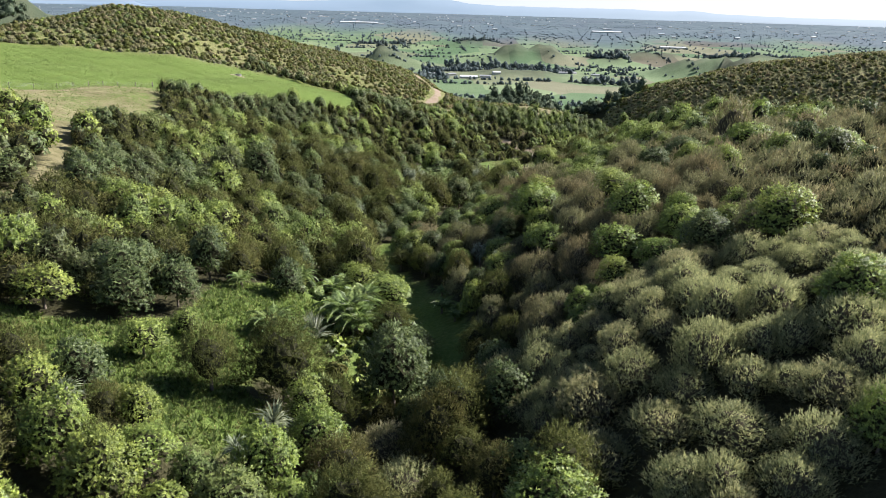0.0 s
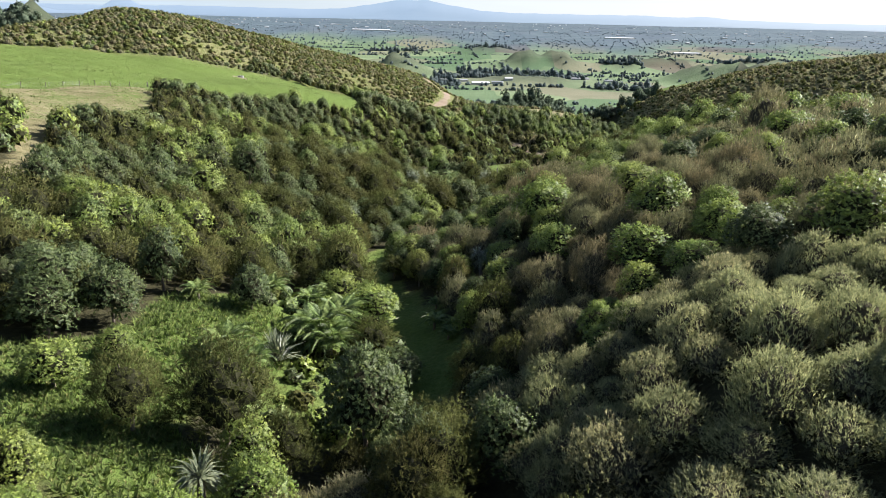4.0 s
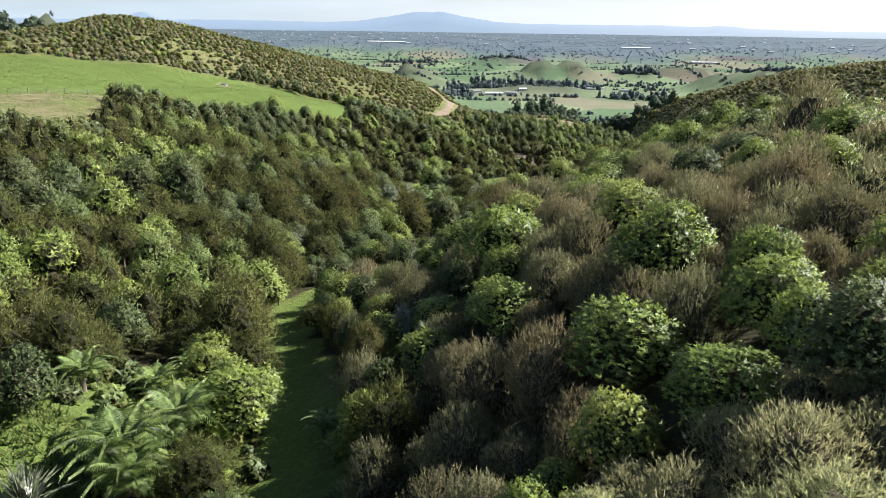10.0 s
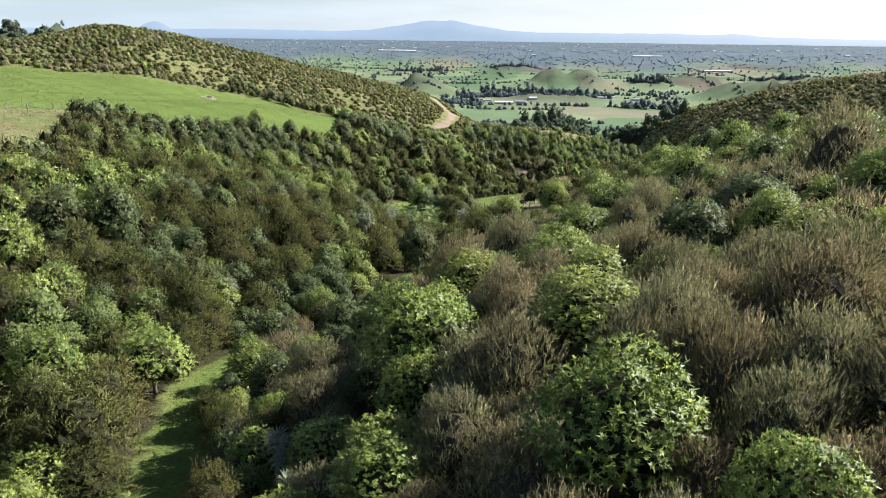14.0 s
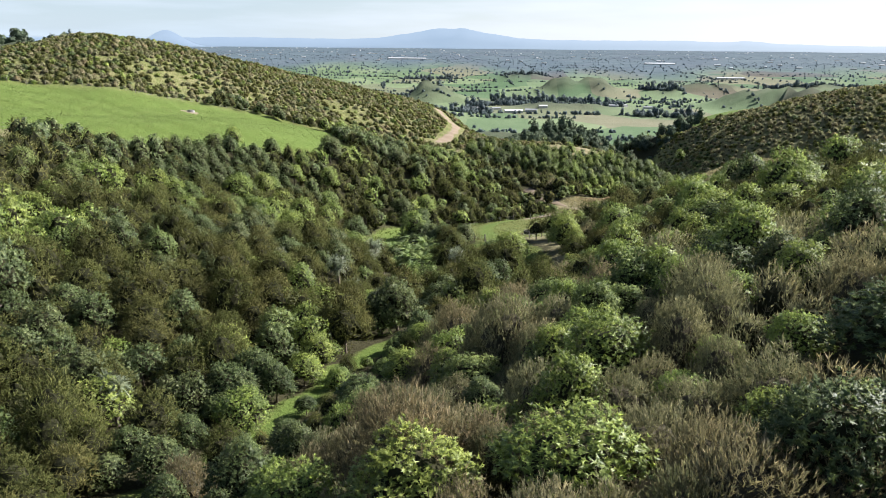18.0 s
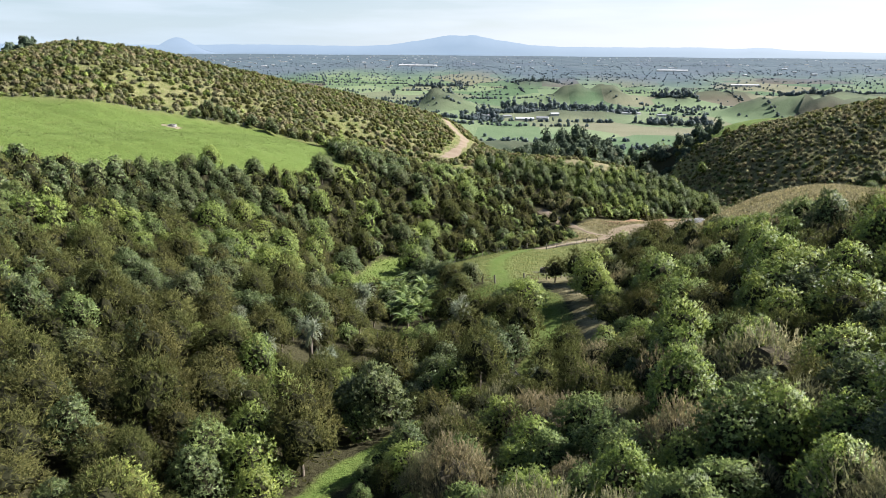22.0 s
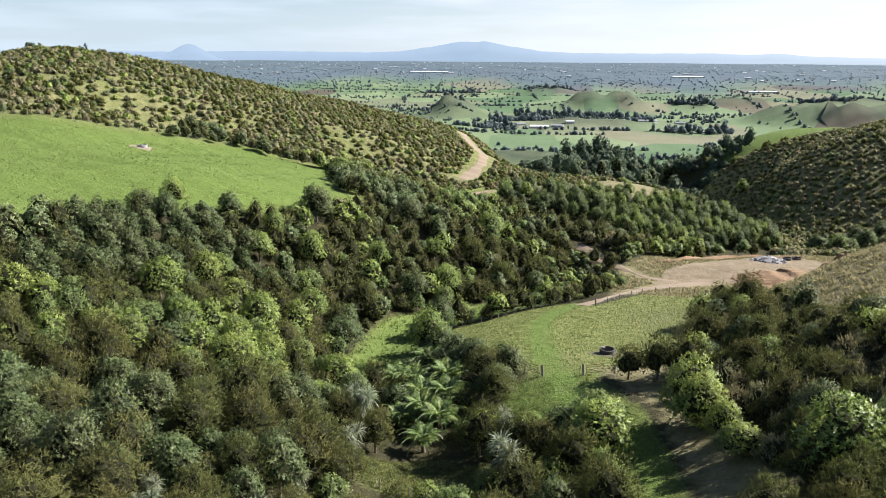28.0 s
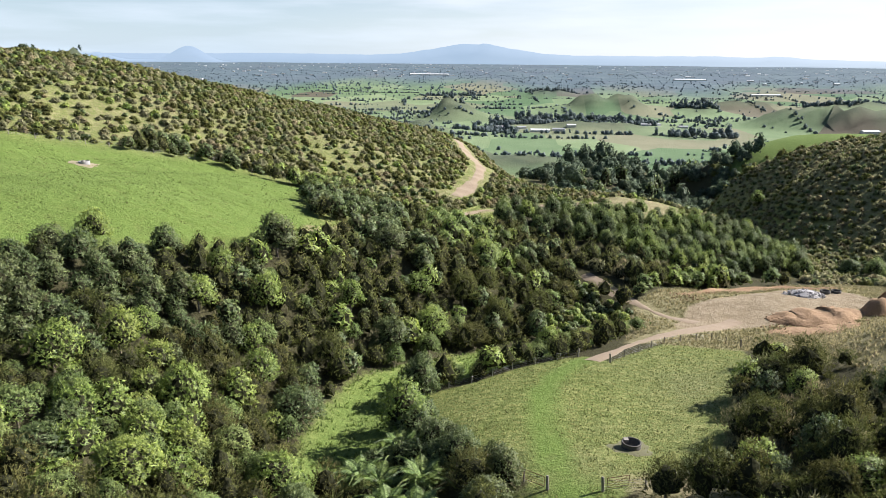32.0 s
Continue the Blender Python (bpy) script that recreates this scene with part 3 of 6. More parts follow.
def build_ground():
    nx, ny = len(GX), len(GY)
    v = np.stack([_gx, _gy, GZ], -1).reshape(-1, 3)
    i = (np.arange(ny - 1)[:, None] * nx + np.arange(nx - 1)[None]).ravel()
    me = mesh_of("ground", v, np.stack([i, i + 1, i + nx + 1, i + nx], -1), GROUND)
    x, y = v[:, 0], v[:, 1]
    grass = np.maximum.reduce([within(x, y, UPPER_PADDOCK), within(x, y, RING_PADDOCK, 1.5), within(x, y, MARSH, 2), within(x, y, NEAR_CLEARING, 2), within(x, y, GATE_STRIP, 1.5), within(x, y, LOW_CLEARING, 1), within(x, y, FERN_FLAT, 3), 1 - smooth(off_line(x, y, CREST_STRIP), 3, 7)])
    bush = within(x, y, [(-74, -90), (82, -90), (84, 250), (100, 330), (92, 352), (60, 342), (20, 334), (-3, 318), (-4, 296), (-24, 264), (-48, 231), (-66, 200), (-62, 170), (-56, 140), (-74, 128)], 3)
    spur = within(x, y, [(165, 690), (330, 640), (420, 700), (300, 845), (190, 840)], 20)
    grass = np.maximum.reduce([grass, 1 - bush, (1 - smooth(off_line(x, y, GRASS_TRACK), np.where((y > 100) & (y < 142), 0.9, 1.6), np.where((y > 100) & (y < 142), 2.0, 3.0)))])
    dry = np.maximum.reduce([within(x, y, GRASS_HILL, 3), within(x, y, YARD_VERGE, 3), within(x, y, KNOLL_TOP, 2)])
    dry = np.maximum(dry, smooth(y - np.interp(x, [-240, -150, -97, -66, -44, -26, 0], [228, 257, 284, 316, 315, 290, 330]), -2, 6) * (1 - smooth(x, 40, 90)) * (0.46 + 0.07 * np.sin(x * 0.09) * np.sin(y * 0.07)))
    dry = np.maximum(dry, 0.55 * smooth(x, 100, 130) * smooth(y, 300, 340) * (1 - smooth(y, 560, 640)))
    dry = np.maximum(dry, 0.8 * (1 - smooth(off_line(x, y, SADDLE_PATH), 0.8, 2.2)))
    dry = np.maximum(dry, 0.75 * (1 - smooth(off_line(x, y, EDGE_PATH), 1.5, 4.0)))
    dry = np.maximum(dry, 0.64 * within(x, y, [(-200, 142), (-130, 152), (-104, 162), (-96, 180), (-90, 198), (-79, 201), (-66, 184), (-56, 160), (-54, 136), (-58, 116), (-66, 100), (-130, 100)], 2) * (0.85 + 0.15 * np.sin(x * 0.31) * np.sin(y * 0.27)))
    dry = np.maximum(dry, 0.7 * within(x, y, [(24, 150), (31, 150), (33, 188), (32, 206), (20, 203), (25, 188)], 2))
    clay = np.maximum.reduce([within(x, y, YARD, 2), 0.45 * (1 - smooth(off_line(x, y, HILL_ROAD), 2, 4)), 0.55 * (1 - smooth(off_line(x, y, UPPER_PATH), 0.8, 2.2)), 0.8 * (1 - smooth(np.hypot((x + 71.5) / 2.2, y - 122), 0.6, 1.4))])
    far = np.maximum(smooth(y, 840, 960), smooth(np.abs(x - 30), 430, 600))
    dist = np.hypot(x, y - 100)
    mound = np.zeros_like(x)
    for mx, my, h, a, b_, turn in MOUNDS:
        mound = np.maximum(mound, np.exp(-(((x - mx) / (a * 0.95)) ** 2 + ((y - my) / (b_ * 0.95)) ** 2)))
    gully = smooth(y, 520, 560) * (1 - smooth(y, 840, 940)) * (1 - smooth(np.abs(x - 110), 70, 120))
    grass = grass * (1 - 0.8 * gully)
    lush = np.maximum.reduce([(1 - smooth(off_line(x, y, GRASS_TRACK), 1.1, 2.4)), within(x, y, NEAR_CLEARING, 2), within(x, y, GATE_STRIP, 2), 0.8 * within(x, y, MARSH, 2), spur, 0.95 * within(x, y, UPPER_PADDOCK, 4)])
    strip = 1 - smooth(off_line(x, y, CREST_STRIP), 3, 7)
    grass, dry = np.maximum(grass, spur), dry * (1 - spur) * (1 - strip)
    lush = np.maximum.reduce([lush, 0.8 * strip, 0.8 * within(x, y, FERN_FLAT, 2)])
    one = np.ones_like(x)
    point_colour(me, "cover", np.stack([grass, dry, clay, lush], -1))
    # second channel: painted haze, growing with distance; third: the mounds
    point_colour(me, "fields_and_haze", np.stack([far, 0.92 * smooth(dist + 160 * np.sin(x * 0.004) + 90 * np.sin(x * 0.013), 2350, 2950), smooth(mound, 0.25, 0.7), one], -1))
    return tagged(new("ground", me), "rolling grassland with bush gullies running out to a farmed plain", "ground", kind="structure")


build_ground()


def ribbon(name, line, width, material, label, lift=0.10, wobble=0.25):
    """A track laid along a line of the plan, on the ground."""
    pts = []
    for (x0, y0), (x1, y1) in zip(line, line[1:]):
        n = max(1, int(math.hypot(x1 - x0, y1 - y0) / 1.0))
        pts += [(x0 + (x1 - x0) * i / n, y0 + (y1 - y0) * i / n) for i in range(n)]
    p = np.array(pts + [line[-1]], float)
    for _ in range(8):
        p[1:-1] = (p[:-2] + 2 * p[1:-1] + p[2:]) / 4
    d = np.gradient(p, axis=0)
    side = np.stack([d[:, 1], -d[:, 0]], -1) / np.linalg.norm(d, axis=1, keepdims=True)
    rng = np.random.default_rng(len(name))
    across = np.linspace(-1, 1, 7)
    w = width / 2 * (1 + wobble * np.convolve(rng.normal(size=len(p) + 8), np.ones(9) / 3, "valid"))
    q = p[:, None] + side[:, None] * (across[None, :, None] * w[:, None, None])
    z = ground_z(q[..., 0], q[..., 1]) + lift - 0.14 * (np.abs(across[None]) > 0.9) - 0.05 * (np.abs(np.abs(across) - 0.66) < 0.1)[None]
    v = np.concatenate([q, z[..., None]], -1).reshape(-1, 3)
    i = (np.arange(len(p) - 1)[:, None] * 7 + np.arange(6)[None]).ravel()
    me = mesh_of(name, v, np.stack([i, i + 1, i + 8, i + 7], -1), material)
    return tagged(new(name, me), label, "track", kind="structure")


ribbon("clay_track", CLAY_TRACK, 3.4, CLAY, "dry clay farm track beside the fence")
ribbon("knoll_track", KNOLL_TRACK, 3.2, CLAY, "pale clay track cut along a bank")
ribbon("hill_road", HILL_ROAD, 4.4, CLAY, "bare earth road cut round the hillside")
ribbon("saddle_path", SADDLE_PATH[3:], 2.2, CLAY, "worn earth path over the saddle")

# ---- plants ----


def lobes_dome(rng, r, h, n, lobe, drop=0.55, power=2.2):
    """Lobes of a crown: centres and radii filling a dome of radius r and height h."""
    out = []
    for i in range(n):
        a, q = i * 2.399 + rng.uniform(-0.4, 0.4), math.sqrt((i + 0.5) / n)
        rad = lobe * rng.uniform(0.75, 1.2)
        rr = q * max(r - rad * 0.8, 0.1)
        top = h * (1 - drop * q**power) * rng.uniform(0.84, 1.08)
        out.append((rr * math.cos(a), rr * math.sin(a), max(top - rad, rad * 0.7), rad))
    return np.array(out)


def on_lobes(rng, lobes, n, low=-0.35):
    """Places on the outer skin of a cluster of lobes, with outward ways."""
    w = lobes[:, 3] ** 2
    pts, nor = [], []
    while len(pts) < n:
        m = n * 3
        k = rng.choice(len(lobes), m, p=w / w.sum())
        d = rng.normal(size=(m, 3))
        d /= np.linalg.norm(d, axis=1, keepdims=True)
        d = d[(d[:, 2] > low)]
        k = k[: len(d)]
        p = lobes[k, :3] + d * lobes[k, 3:4]
        gap = np.linalg.norm(p[:, None] - lobes[None, :, :3], axis=2) / lobes[None, :, 3]
        ok = gap.min(1) > 0.93
        pts += list(p[ok])
        nor += list(d[ok])
    return np.array(pts[:n]), np.array(nor[:n])


def blades(rng, p, d, length, width, lift, jitter):
    """One pointed sliver for each place, growing outward and up."""
    way = d * 0.45 + rng.normal(size=d.shape) * jitter + np.array([0, 0, lift])
    way /= np.linalg.norm(way, axis=1, keepdims=True)
    side = np.cross(way, d + rng.normal(size=d.shape) * 0.3)
    side /= np.linalg.norm(side, axis=1, keepdims=True) + 1e-9
    ln = length * rng.uniform(0.6, 1.4, (len(p), 1))
    v = np.stack([p - way * ln * 0.35 - side * width / 2, p - way * ln * 0.35 + side * width / 2, p + way * ln * 0.65], 1)
    return v.reshape(-1, 3), np.arange(len(p) * 3).reshape(-1, 3)


def leaves(rng, p, d, length, width, jitter):
    """One pointed leaf for each place, facing outward."""
    nrm = d + rng.normal(size=d.shape) * jitter + np.array([0, 0, 0.25])
    nrm /= np.linalg.norm(nrm, axis=1, keepdims=True)
    u = np.cross(nrm, rng.normal(size=d.shape))
    u /= np.linalg.norm(u, axis=1, keepdims=True) + 1e-9
    s = np.cross(nrm, u)
    ln, wd = length * rng.uniform(0.6, 1.35, (len(p), 1)), width * rng.uniform(0.7, 1.3, (len(p), 1))
    v = np.stack([p - u * ln * 0.4 - s * wd / 2, p - u * ln * 0.4 + s * wd / 2, p + u * ln * 0.6 - nrm * ln * 0.1], 1)
    return v.reshape(-1, 3), np.arange(len(p) * 3).reshape(-1, 3)


def unit(v):
    return v / (np.linalg.norm(v, axis=-1, keepdims=True) + 1e-9)


def rosettes(rng, p, d, each, length, width):
    """Leafy shoots: at each place a whorl of pointed leaves round a shoot that grows outward and up."""
    n = len(p)
    axis = unit(d * 0.75 + rng.normal(size=d.shape) * 0.28 + np.array([0, 0, 0.45]))
    u0 = unit(np.cross(axis, rng.normal(size=d.shape)))
    w0 = np.cross(axis, u0)
    phi = rng.uniform(0, 6.283, (n, 1)) + np.arange(each)[None] * 2.4 + rng.normal(size=(n, each)) * 0.25
    lean = rng.uniform(0.45, 1.45, (n, each))
    out = u0[:, None] * np.cos(phi)[..., None] + w0[:, None] * np.sin(phi)[..., None]
    way = axis[:, None] * np.cos(lean)[..., None] + out * np.sin(lean)[..., None]
    face = axis[:, None] * np.sin(lean)[..., None] - out * np.cos(lean)[..., None]
    side = np.cross(face, way)
    big = rng.uniform(0.75, 1.25, (n, 1)) * rng.uniform(0.7, 1.2, (n, each))
    ln, wd = (length * big)[..., None], (width * big)[..., None]
    foot = p[:, None] + axis[:, None] * (rng.uniform(-0.5, 0.35, (n, each)) * length)[..., None]
    tip = foot + way * ln - face * ln * 0.12
    v = np.stack([foot - side * wd / 2, foot + side * wd / 2, tip], 2).reshape(-1, 3)
    return v, np.arange(len(v)).reshape(-1, 3), np.repeat(d, each * 3, axis=0)


def sprays(rng, p, d, each, length, width, lift, loose):
    """Feathery sprigs: at each place a brush of fine slivers along one shoot."""
    n = len(p)
    axis = unit(d * 0.6 + rng.normal(size=d.shape) * 0.25 + np.array([0, 0, lift]))
    way = unit(axis[:, None] + rng.normal(size=(n, each, 3)) * loose)
    side = unit(np.cross(way, rng.normal(size=(n, each, 3))))
    ln = length * (rng.uniform(0.6, 1.5, (n, 1)) * rng.uniform(0.6, 1.25, (n, each)))[..., None]
    foot = p[:, None] + axis[:, None] * (rng.uniform(-0.9, 0.5, (n, each)) * length)[..., None]
    v = np.stack([foot - side * width / 2, foot + side * width / 2, foot + way * ln], 2).reshape(-1, 3)
    return v, np.arange(len(v)).reshape(-1, 3), np.repeat(d, each * 3, axis=0)


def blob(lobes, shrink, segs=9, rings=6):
    """Inner mass, mostly coloured dark for the shade inside a crown: one lumpy body just inside the skin of the lobes.
    """
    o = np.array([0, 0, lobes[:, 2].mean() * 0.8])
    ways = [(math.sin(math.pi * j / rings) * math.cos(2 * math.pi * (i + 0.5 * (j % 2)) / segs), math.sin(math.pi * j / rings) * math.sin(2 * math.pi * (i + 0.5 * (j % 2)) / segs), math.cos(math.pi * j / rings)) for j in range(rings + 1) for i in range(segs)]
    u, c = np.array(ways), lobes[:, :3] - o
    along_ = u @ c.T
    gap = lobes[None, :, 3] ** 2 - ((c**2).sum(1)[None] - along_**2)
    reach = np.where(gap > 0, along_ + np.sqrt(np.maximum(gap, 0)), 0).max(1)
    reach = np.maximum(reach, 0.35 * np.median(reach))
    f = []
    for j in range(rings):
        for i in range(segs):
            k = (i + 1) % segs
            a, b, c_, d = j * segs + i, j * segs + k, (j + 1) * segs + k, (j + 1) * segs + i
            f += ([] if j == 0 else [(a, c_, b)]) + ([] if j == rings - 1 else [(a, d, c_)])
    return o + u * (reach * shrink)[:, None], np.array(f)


def stack(*parts):
    """Join (verts, faces) pairs; also gives which part each face comes from."""
    vs, fs, which, n = [], [], [], 0
    for k, (v, f) in enumerate(parts):
        vs.append(v)
        fs.append(f + n)
        which.append(np.full(len(f), k))
        n += len(v)
    return np.concatenate(vs), np.concatenate(fs), np.concatenate(which)


def limb(a, b, r0, r1, segs=6):
    """A tapered limb between two places."""
    a, b = Vector(a), Vector(b)
    q = (b - a).to_track_quat("Z", "Y")
    v = []
    for c, r in ((a, r0), (b, r1)):
        for i in range(segs):
            v.append(tuple(c + q @ Vector((r * math.cos(2 * math.pi * i / segs), r * math.sin(2 * math.pi * i / segs), 0))))
    f = []
    for i in range(segs):
        j = (i + 1) % segs
        f += [(i, j, segs + j), (i, segs + j, segs + i)]
    return np.array(v), np.array(f)


def trunk_parts(rng, h, r, lobes, thick):
    base = np.array([0, 0, -0.6])
    fork = np.array([rng.uniform(-0.1, 0.1) * r, rng.uniform(-0.1, 0.1) * r, h * 0.3])
    parts = [limb(base, fork, thick, thick * 0.7)]
    for k in rng.choice(len(lobes), min(4, len(lobes)), replace=False):
        x, y, z, _ = lobes[k]
        parts.append(limb(fork, (x * 0.8, y * 0.8, z), thick * 0.55, thick * 0.15, 5))
    v, f, _ = stack(*parts)
    return v, f


# kind: radius, height, lobes, lobe radius, leaf length, leaf width, style
SHAPES = {
    "kanuka": (1.85, 3.0, 20, 0.70, 0.165, 0.027, "feather"),
    "brown": (1.85, 3.0, 20, 0.70, 0.165, 0.027, "feather"),
    "scrub": (2.1, 4.3, 30, 0.66, 0.17, 0.031, "blade"),
    "mahoe": (2.2, 4.4, 26, 0.80, 0.150, 0.070, "leaf"),
    "pale": (2.0, 3.9, 26, 0.66, 0.135, 0.064, "leaf"),
    "dark": (2.0, 4.2, 24, 0.74, 0.145, 0.070, "leaf"),
    "shrub": (1.25, 1.7, 12, 0.50, 0.20, 0.10, "small"),
}
DETAIL = {  # shoots, leaves on each and leaf scale of a plant seen close, at middle distance, far off and in joined bush
    "feather": ((2000, 8, 1.0), (850, 6, 1.7), (240, 0, 5.4), (300, 5, 2.7)),
    "blade": ((1800, 8, 1.0), (850, 6, 1.65), (240, 0, 5.2), (300, 5, 2.6)),
    "leaf": ((1600, 9, 1.0), (850, 6, 1.35), (220, 0, 3.9), (300, 5, 2.2)),
    "small": ((120, 0, 4.2), (120, 0, 4.2), (110, 0, 4.2), (64, 0, 5.6)),
}
CROWN_FORM = {"kanuka": (0.6, 2.2), "brown": (0.6, 2.2), "scrub": (0.55, 2.1), "mahoe": (0.5, 2.8), "pale": (0.5, 2.8), "dark": (0.52, 2.5), "shrub": (0.7, 2.0)}


def plant_arrays(kind, seed, level):
    """A plant of a kind: its trunk, its leaves and its inner mass, as arrays. Fewer leaves are larger ones."""
    rng = np.random.default_rng(seed * 97 + len(kind))
    r, h, n, lobe, ln, wd, style = SHAPES[kind]
    count, each, scale = DETAIL[style][level]
    fine = style in ("blade", "feather")
    r, h = r * rng.uniform(0.95, 1.05), h * rng.uniform(0.88, 1.14)
    if level == 2:
        n, lobe = n // 3, lobe * 1.4
    drop, power = CROWN_FORM[kind]
    lobes = lobes_dome(rng, r, h, n, lobe, drop, power)
    p, d = on_lobes(rng, lobes, count)
    if each:  # a third of the shoots grow deeper in the crown
        q, e = on_lobes(rng, lobes * np.array([1, 1, 1, 0.8]), count // 3)
        p, d = np.concatenate([p[: count - len(q)], q]), np.concatenate([d[: count - len(q)], e])
    p = p + d * rng.normal(size=(len(p), 1)) * (0.10 if fine else 0.07) * r
    if not each and fine:
        v, f = blades(rng, p, d, 0.3 * scale**0.4, 0.036 * scale, 1.0 if kind in ("kanuka", "brown") else 0.35, 0.55)
        out = np.repeat(d, 3, axis=0)
    elif not each:
        v, f = leaves(rng, p, d, 0.16 * scale, 0.10 * scale, 0.5)
        out = np.repeat(d, 3, axis=0)
    elif fine:
        v, f, out = sprays(rng, p, d, each, ln * scale**0.7, wd * scale, 0.9 if kind in ("kanuka", "brown") else 0.3, 0.32 if kind in ("kanuka", "brown") else 0.5)
    else:
        v, f, out = rosettes(rng, p, d, each, ln * scale, wd * scale)
    mid = np.array([0, 0, h * 0.35])
    bulge = out * 0.6 + unit(v - mid) * 0.4
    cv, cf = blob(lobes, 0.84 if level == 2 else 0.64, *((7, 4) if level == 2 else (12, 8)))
    tv, tf = trunk_parts(rng, h, r, lobes, 0.05 * r + 0.03)
    return (tv, tf), (v, f, bulge), (cv, cf)


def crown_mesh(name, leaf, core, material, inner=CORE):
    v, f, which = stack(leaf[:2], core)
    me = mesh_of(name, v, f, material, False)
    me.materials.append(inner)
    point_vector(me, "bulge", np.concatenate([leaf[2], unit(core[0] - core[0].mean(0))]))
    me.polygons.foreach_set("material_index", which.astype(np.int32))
    return me


def frond_mesh():
    """One arching frond of a tree fern: a midrib with paired leaflets drooping from it."""
    v, f = [], []
    n, length = 30, 2.3
    for i in range(n):
        t = i / (n - 1)
        x, z = length * (t - 0.12 * t * t), 0.62 * math.sin(t * 2.0) - 0.75 * t * t
        w = 0.58 * math.sin(min(1.0, t * 1.25 + 0.12) * math.pi) ** 0.8 + 0.03
        for side in (-1, 1):
            b = len(v)
            v += [(x - 0.042, 0, z), (x + 0.042, 0, z), (x + 0.16, side * w, z - 0.10 - 0.12 * t)]
            f.append((b, b + 1, b + 2) if side < 0 else (b + 1, b, b + 2))
            v += [(x + 0.02, side * w * 0.25, z - 0.01), (x + 0.10, side * w * 0.55, z + 0.0), (x + 0.11, side * w * 0.9, z - 0.10)]
            f.append((b + 3, b + 4, b + 5))
    me = mesh_of("frond", np.array(v), np.array(f), LEAF["fern"], False)
    point_vector(me, "bulge", np.tile((0.2, 0, 0.8), (len(v), 1)))
    return me


def spears(seed, n, length, width, up, spread_):
    """A tuft of long stiff leaves."""
    rng = np.random.default_rng(seed)
    v, f = [], []
    for _ in range(n):
        a, e = rng.uniform(0, 6.283), rng.uniform(*spread_)
        way = Vector((math.cos(a) * math.cos(e), math.sin(a) * math.cos(e), math.sin(e)))
        side = way.cross(Vector((0, 0, 1)))
        side = side.normalized() if side.length > 1e-3 else Vector((1, 0, 0))
        ln = length * rng.uniform(0.7, 1.15)
        mid, tip = way * ln * 0.55, way * ln + Vector((0, 0, -up * ln * math.cos(e)))
        b = len(v)
        v += [-side * width * 0.3, side * width * 0.3, mid + side * width / 2, mid - side * width / 2, tip]
        f += [(b, b + 1, b + 2), (b, b + 2, b + 3), (b + 3, b + 2, b + 4)]
    return np.array([tuple(p) for p in v]), np.array(f)


NEAR_SETS, MID_SETS, FAR_SETS, MIDDLE_PIECES = {}, {}, {}, {}
for _kind in ("kanuka", "brown", "scrub", "mahoe", "dark", "pale"):
    for _level, _set in ((0, NEAR_SETS), (1, MID_SETS)):
        _set[_kind] = []
        for _s in range(4):
            _t, _l, _c = plant_arrays(_kind, _s, _level)
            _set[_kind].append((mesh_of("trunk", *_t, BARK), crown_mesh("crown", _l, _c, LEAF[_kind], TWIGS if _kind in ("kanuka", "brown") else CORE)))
    MIDDLE_PIECES[_kind] = [plant_arrays(_kind, _s + 20, 3)[1:] for _s in range(2)]
    FAR_SETS[_kind] = [plant_arrays(_kind, _s + 10, 2)[1:] for _s in range(3)]

SHRUB_SETS = {"kanuka": [plant_arrays("shrub", _s, 2)[1:] for _s in range(3)], "scrub": [plant_arrays("shrub", _s + 5, 2)[1:] for _s in range(3)], "mahoe": [plant_arrays("shrub", _s + 9, 2)[1:] for _s in range(2)], "dark": [plant_arrays("shrub", 12, 2)[1:]], "pale": [plant_arrays("shrub", 15, 2)[1:]]}
RIDGE_SETS = {k: [plant_arrays("shrub", s + 30, 3)[1:] for s in range(2)] for k in ("kanuka", "scrub", "mahoe", "dark", "pale")}
PLANTS = {
    "kanuka": ("kanuka_bush", "grey-brown feathery kanuka bush with a soft rounded crown", "bush"),
    "brown": ("kanuka_bush", "brown twiggy kanuka bush with a feathery rounded crown", "bush"),
    "scrub": ("manuka_tree", "olive-green fine-leaved manuka tree in dense native scrub", "tree"),
    "mahoe": ("mahoe_tree", "bright green broad-leaved mahoe tree with a rounded crown", "tree"),
    "pale": ("lemonwood_tree", "pale green lemonwood tree with a dense rounded crown", "tree"),
    "dark": ("coprosma_tree", "dark glossy green broad-leaved tree among native scrub", "tree"),
}
FROND = frond_mesh()
FERN_TRUNK = mesh_of("trunk", *limb((0, 0, -0.5), (0.08, 0.05, 1.35), 0.2, 0.15, 8), BARK)
CABBAGE_TRUNKS = [mesh_of("trunk", *stack(limb((0, 0, -0.5), (0.05, 0, 2.0), 0.16, 0.11, 7), limb((0.05, 0, 2.0), (0.5, 0.2, 2.9), 0.09, 0.07), limb((0.05, 0, 2.0), (-0.4, -0.25, 2.8), 0.09, 0.07))[:2], BARK)]
CABBAGE_HEAD = mesh_of("leaf_head", *spears(3, 85, 0.95, 0.075, 0.35, (-0.75, 1.5)), LEAF["spear"], False)
FLAX_FAN = mesh_of("flax_leaves", *spears(8, 90, 2.0, 0.11, 0.30, (0.55, 1.5)), LEAF["spear"], False)
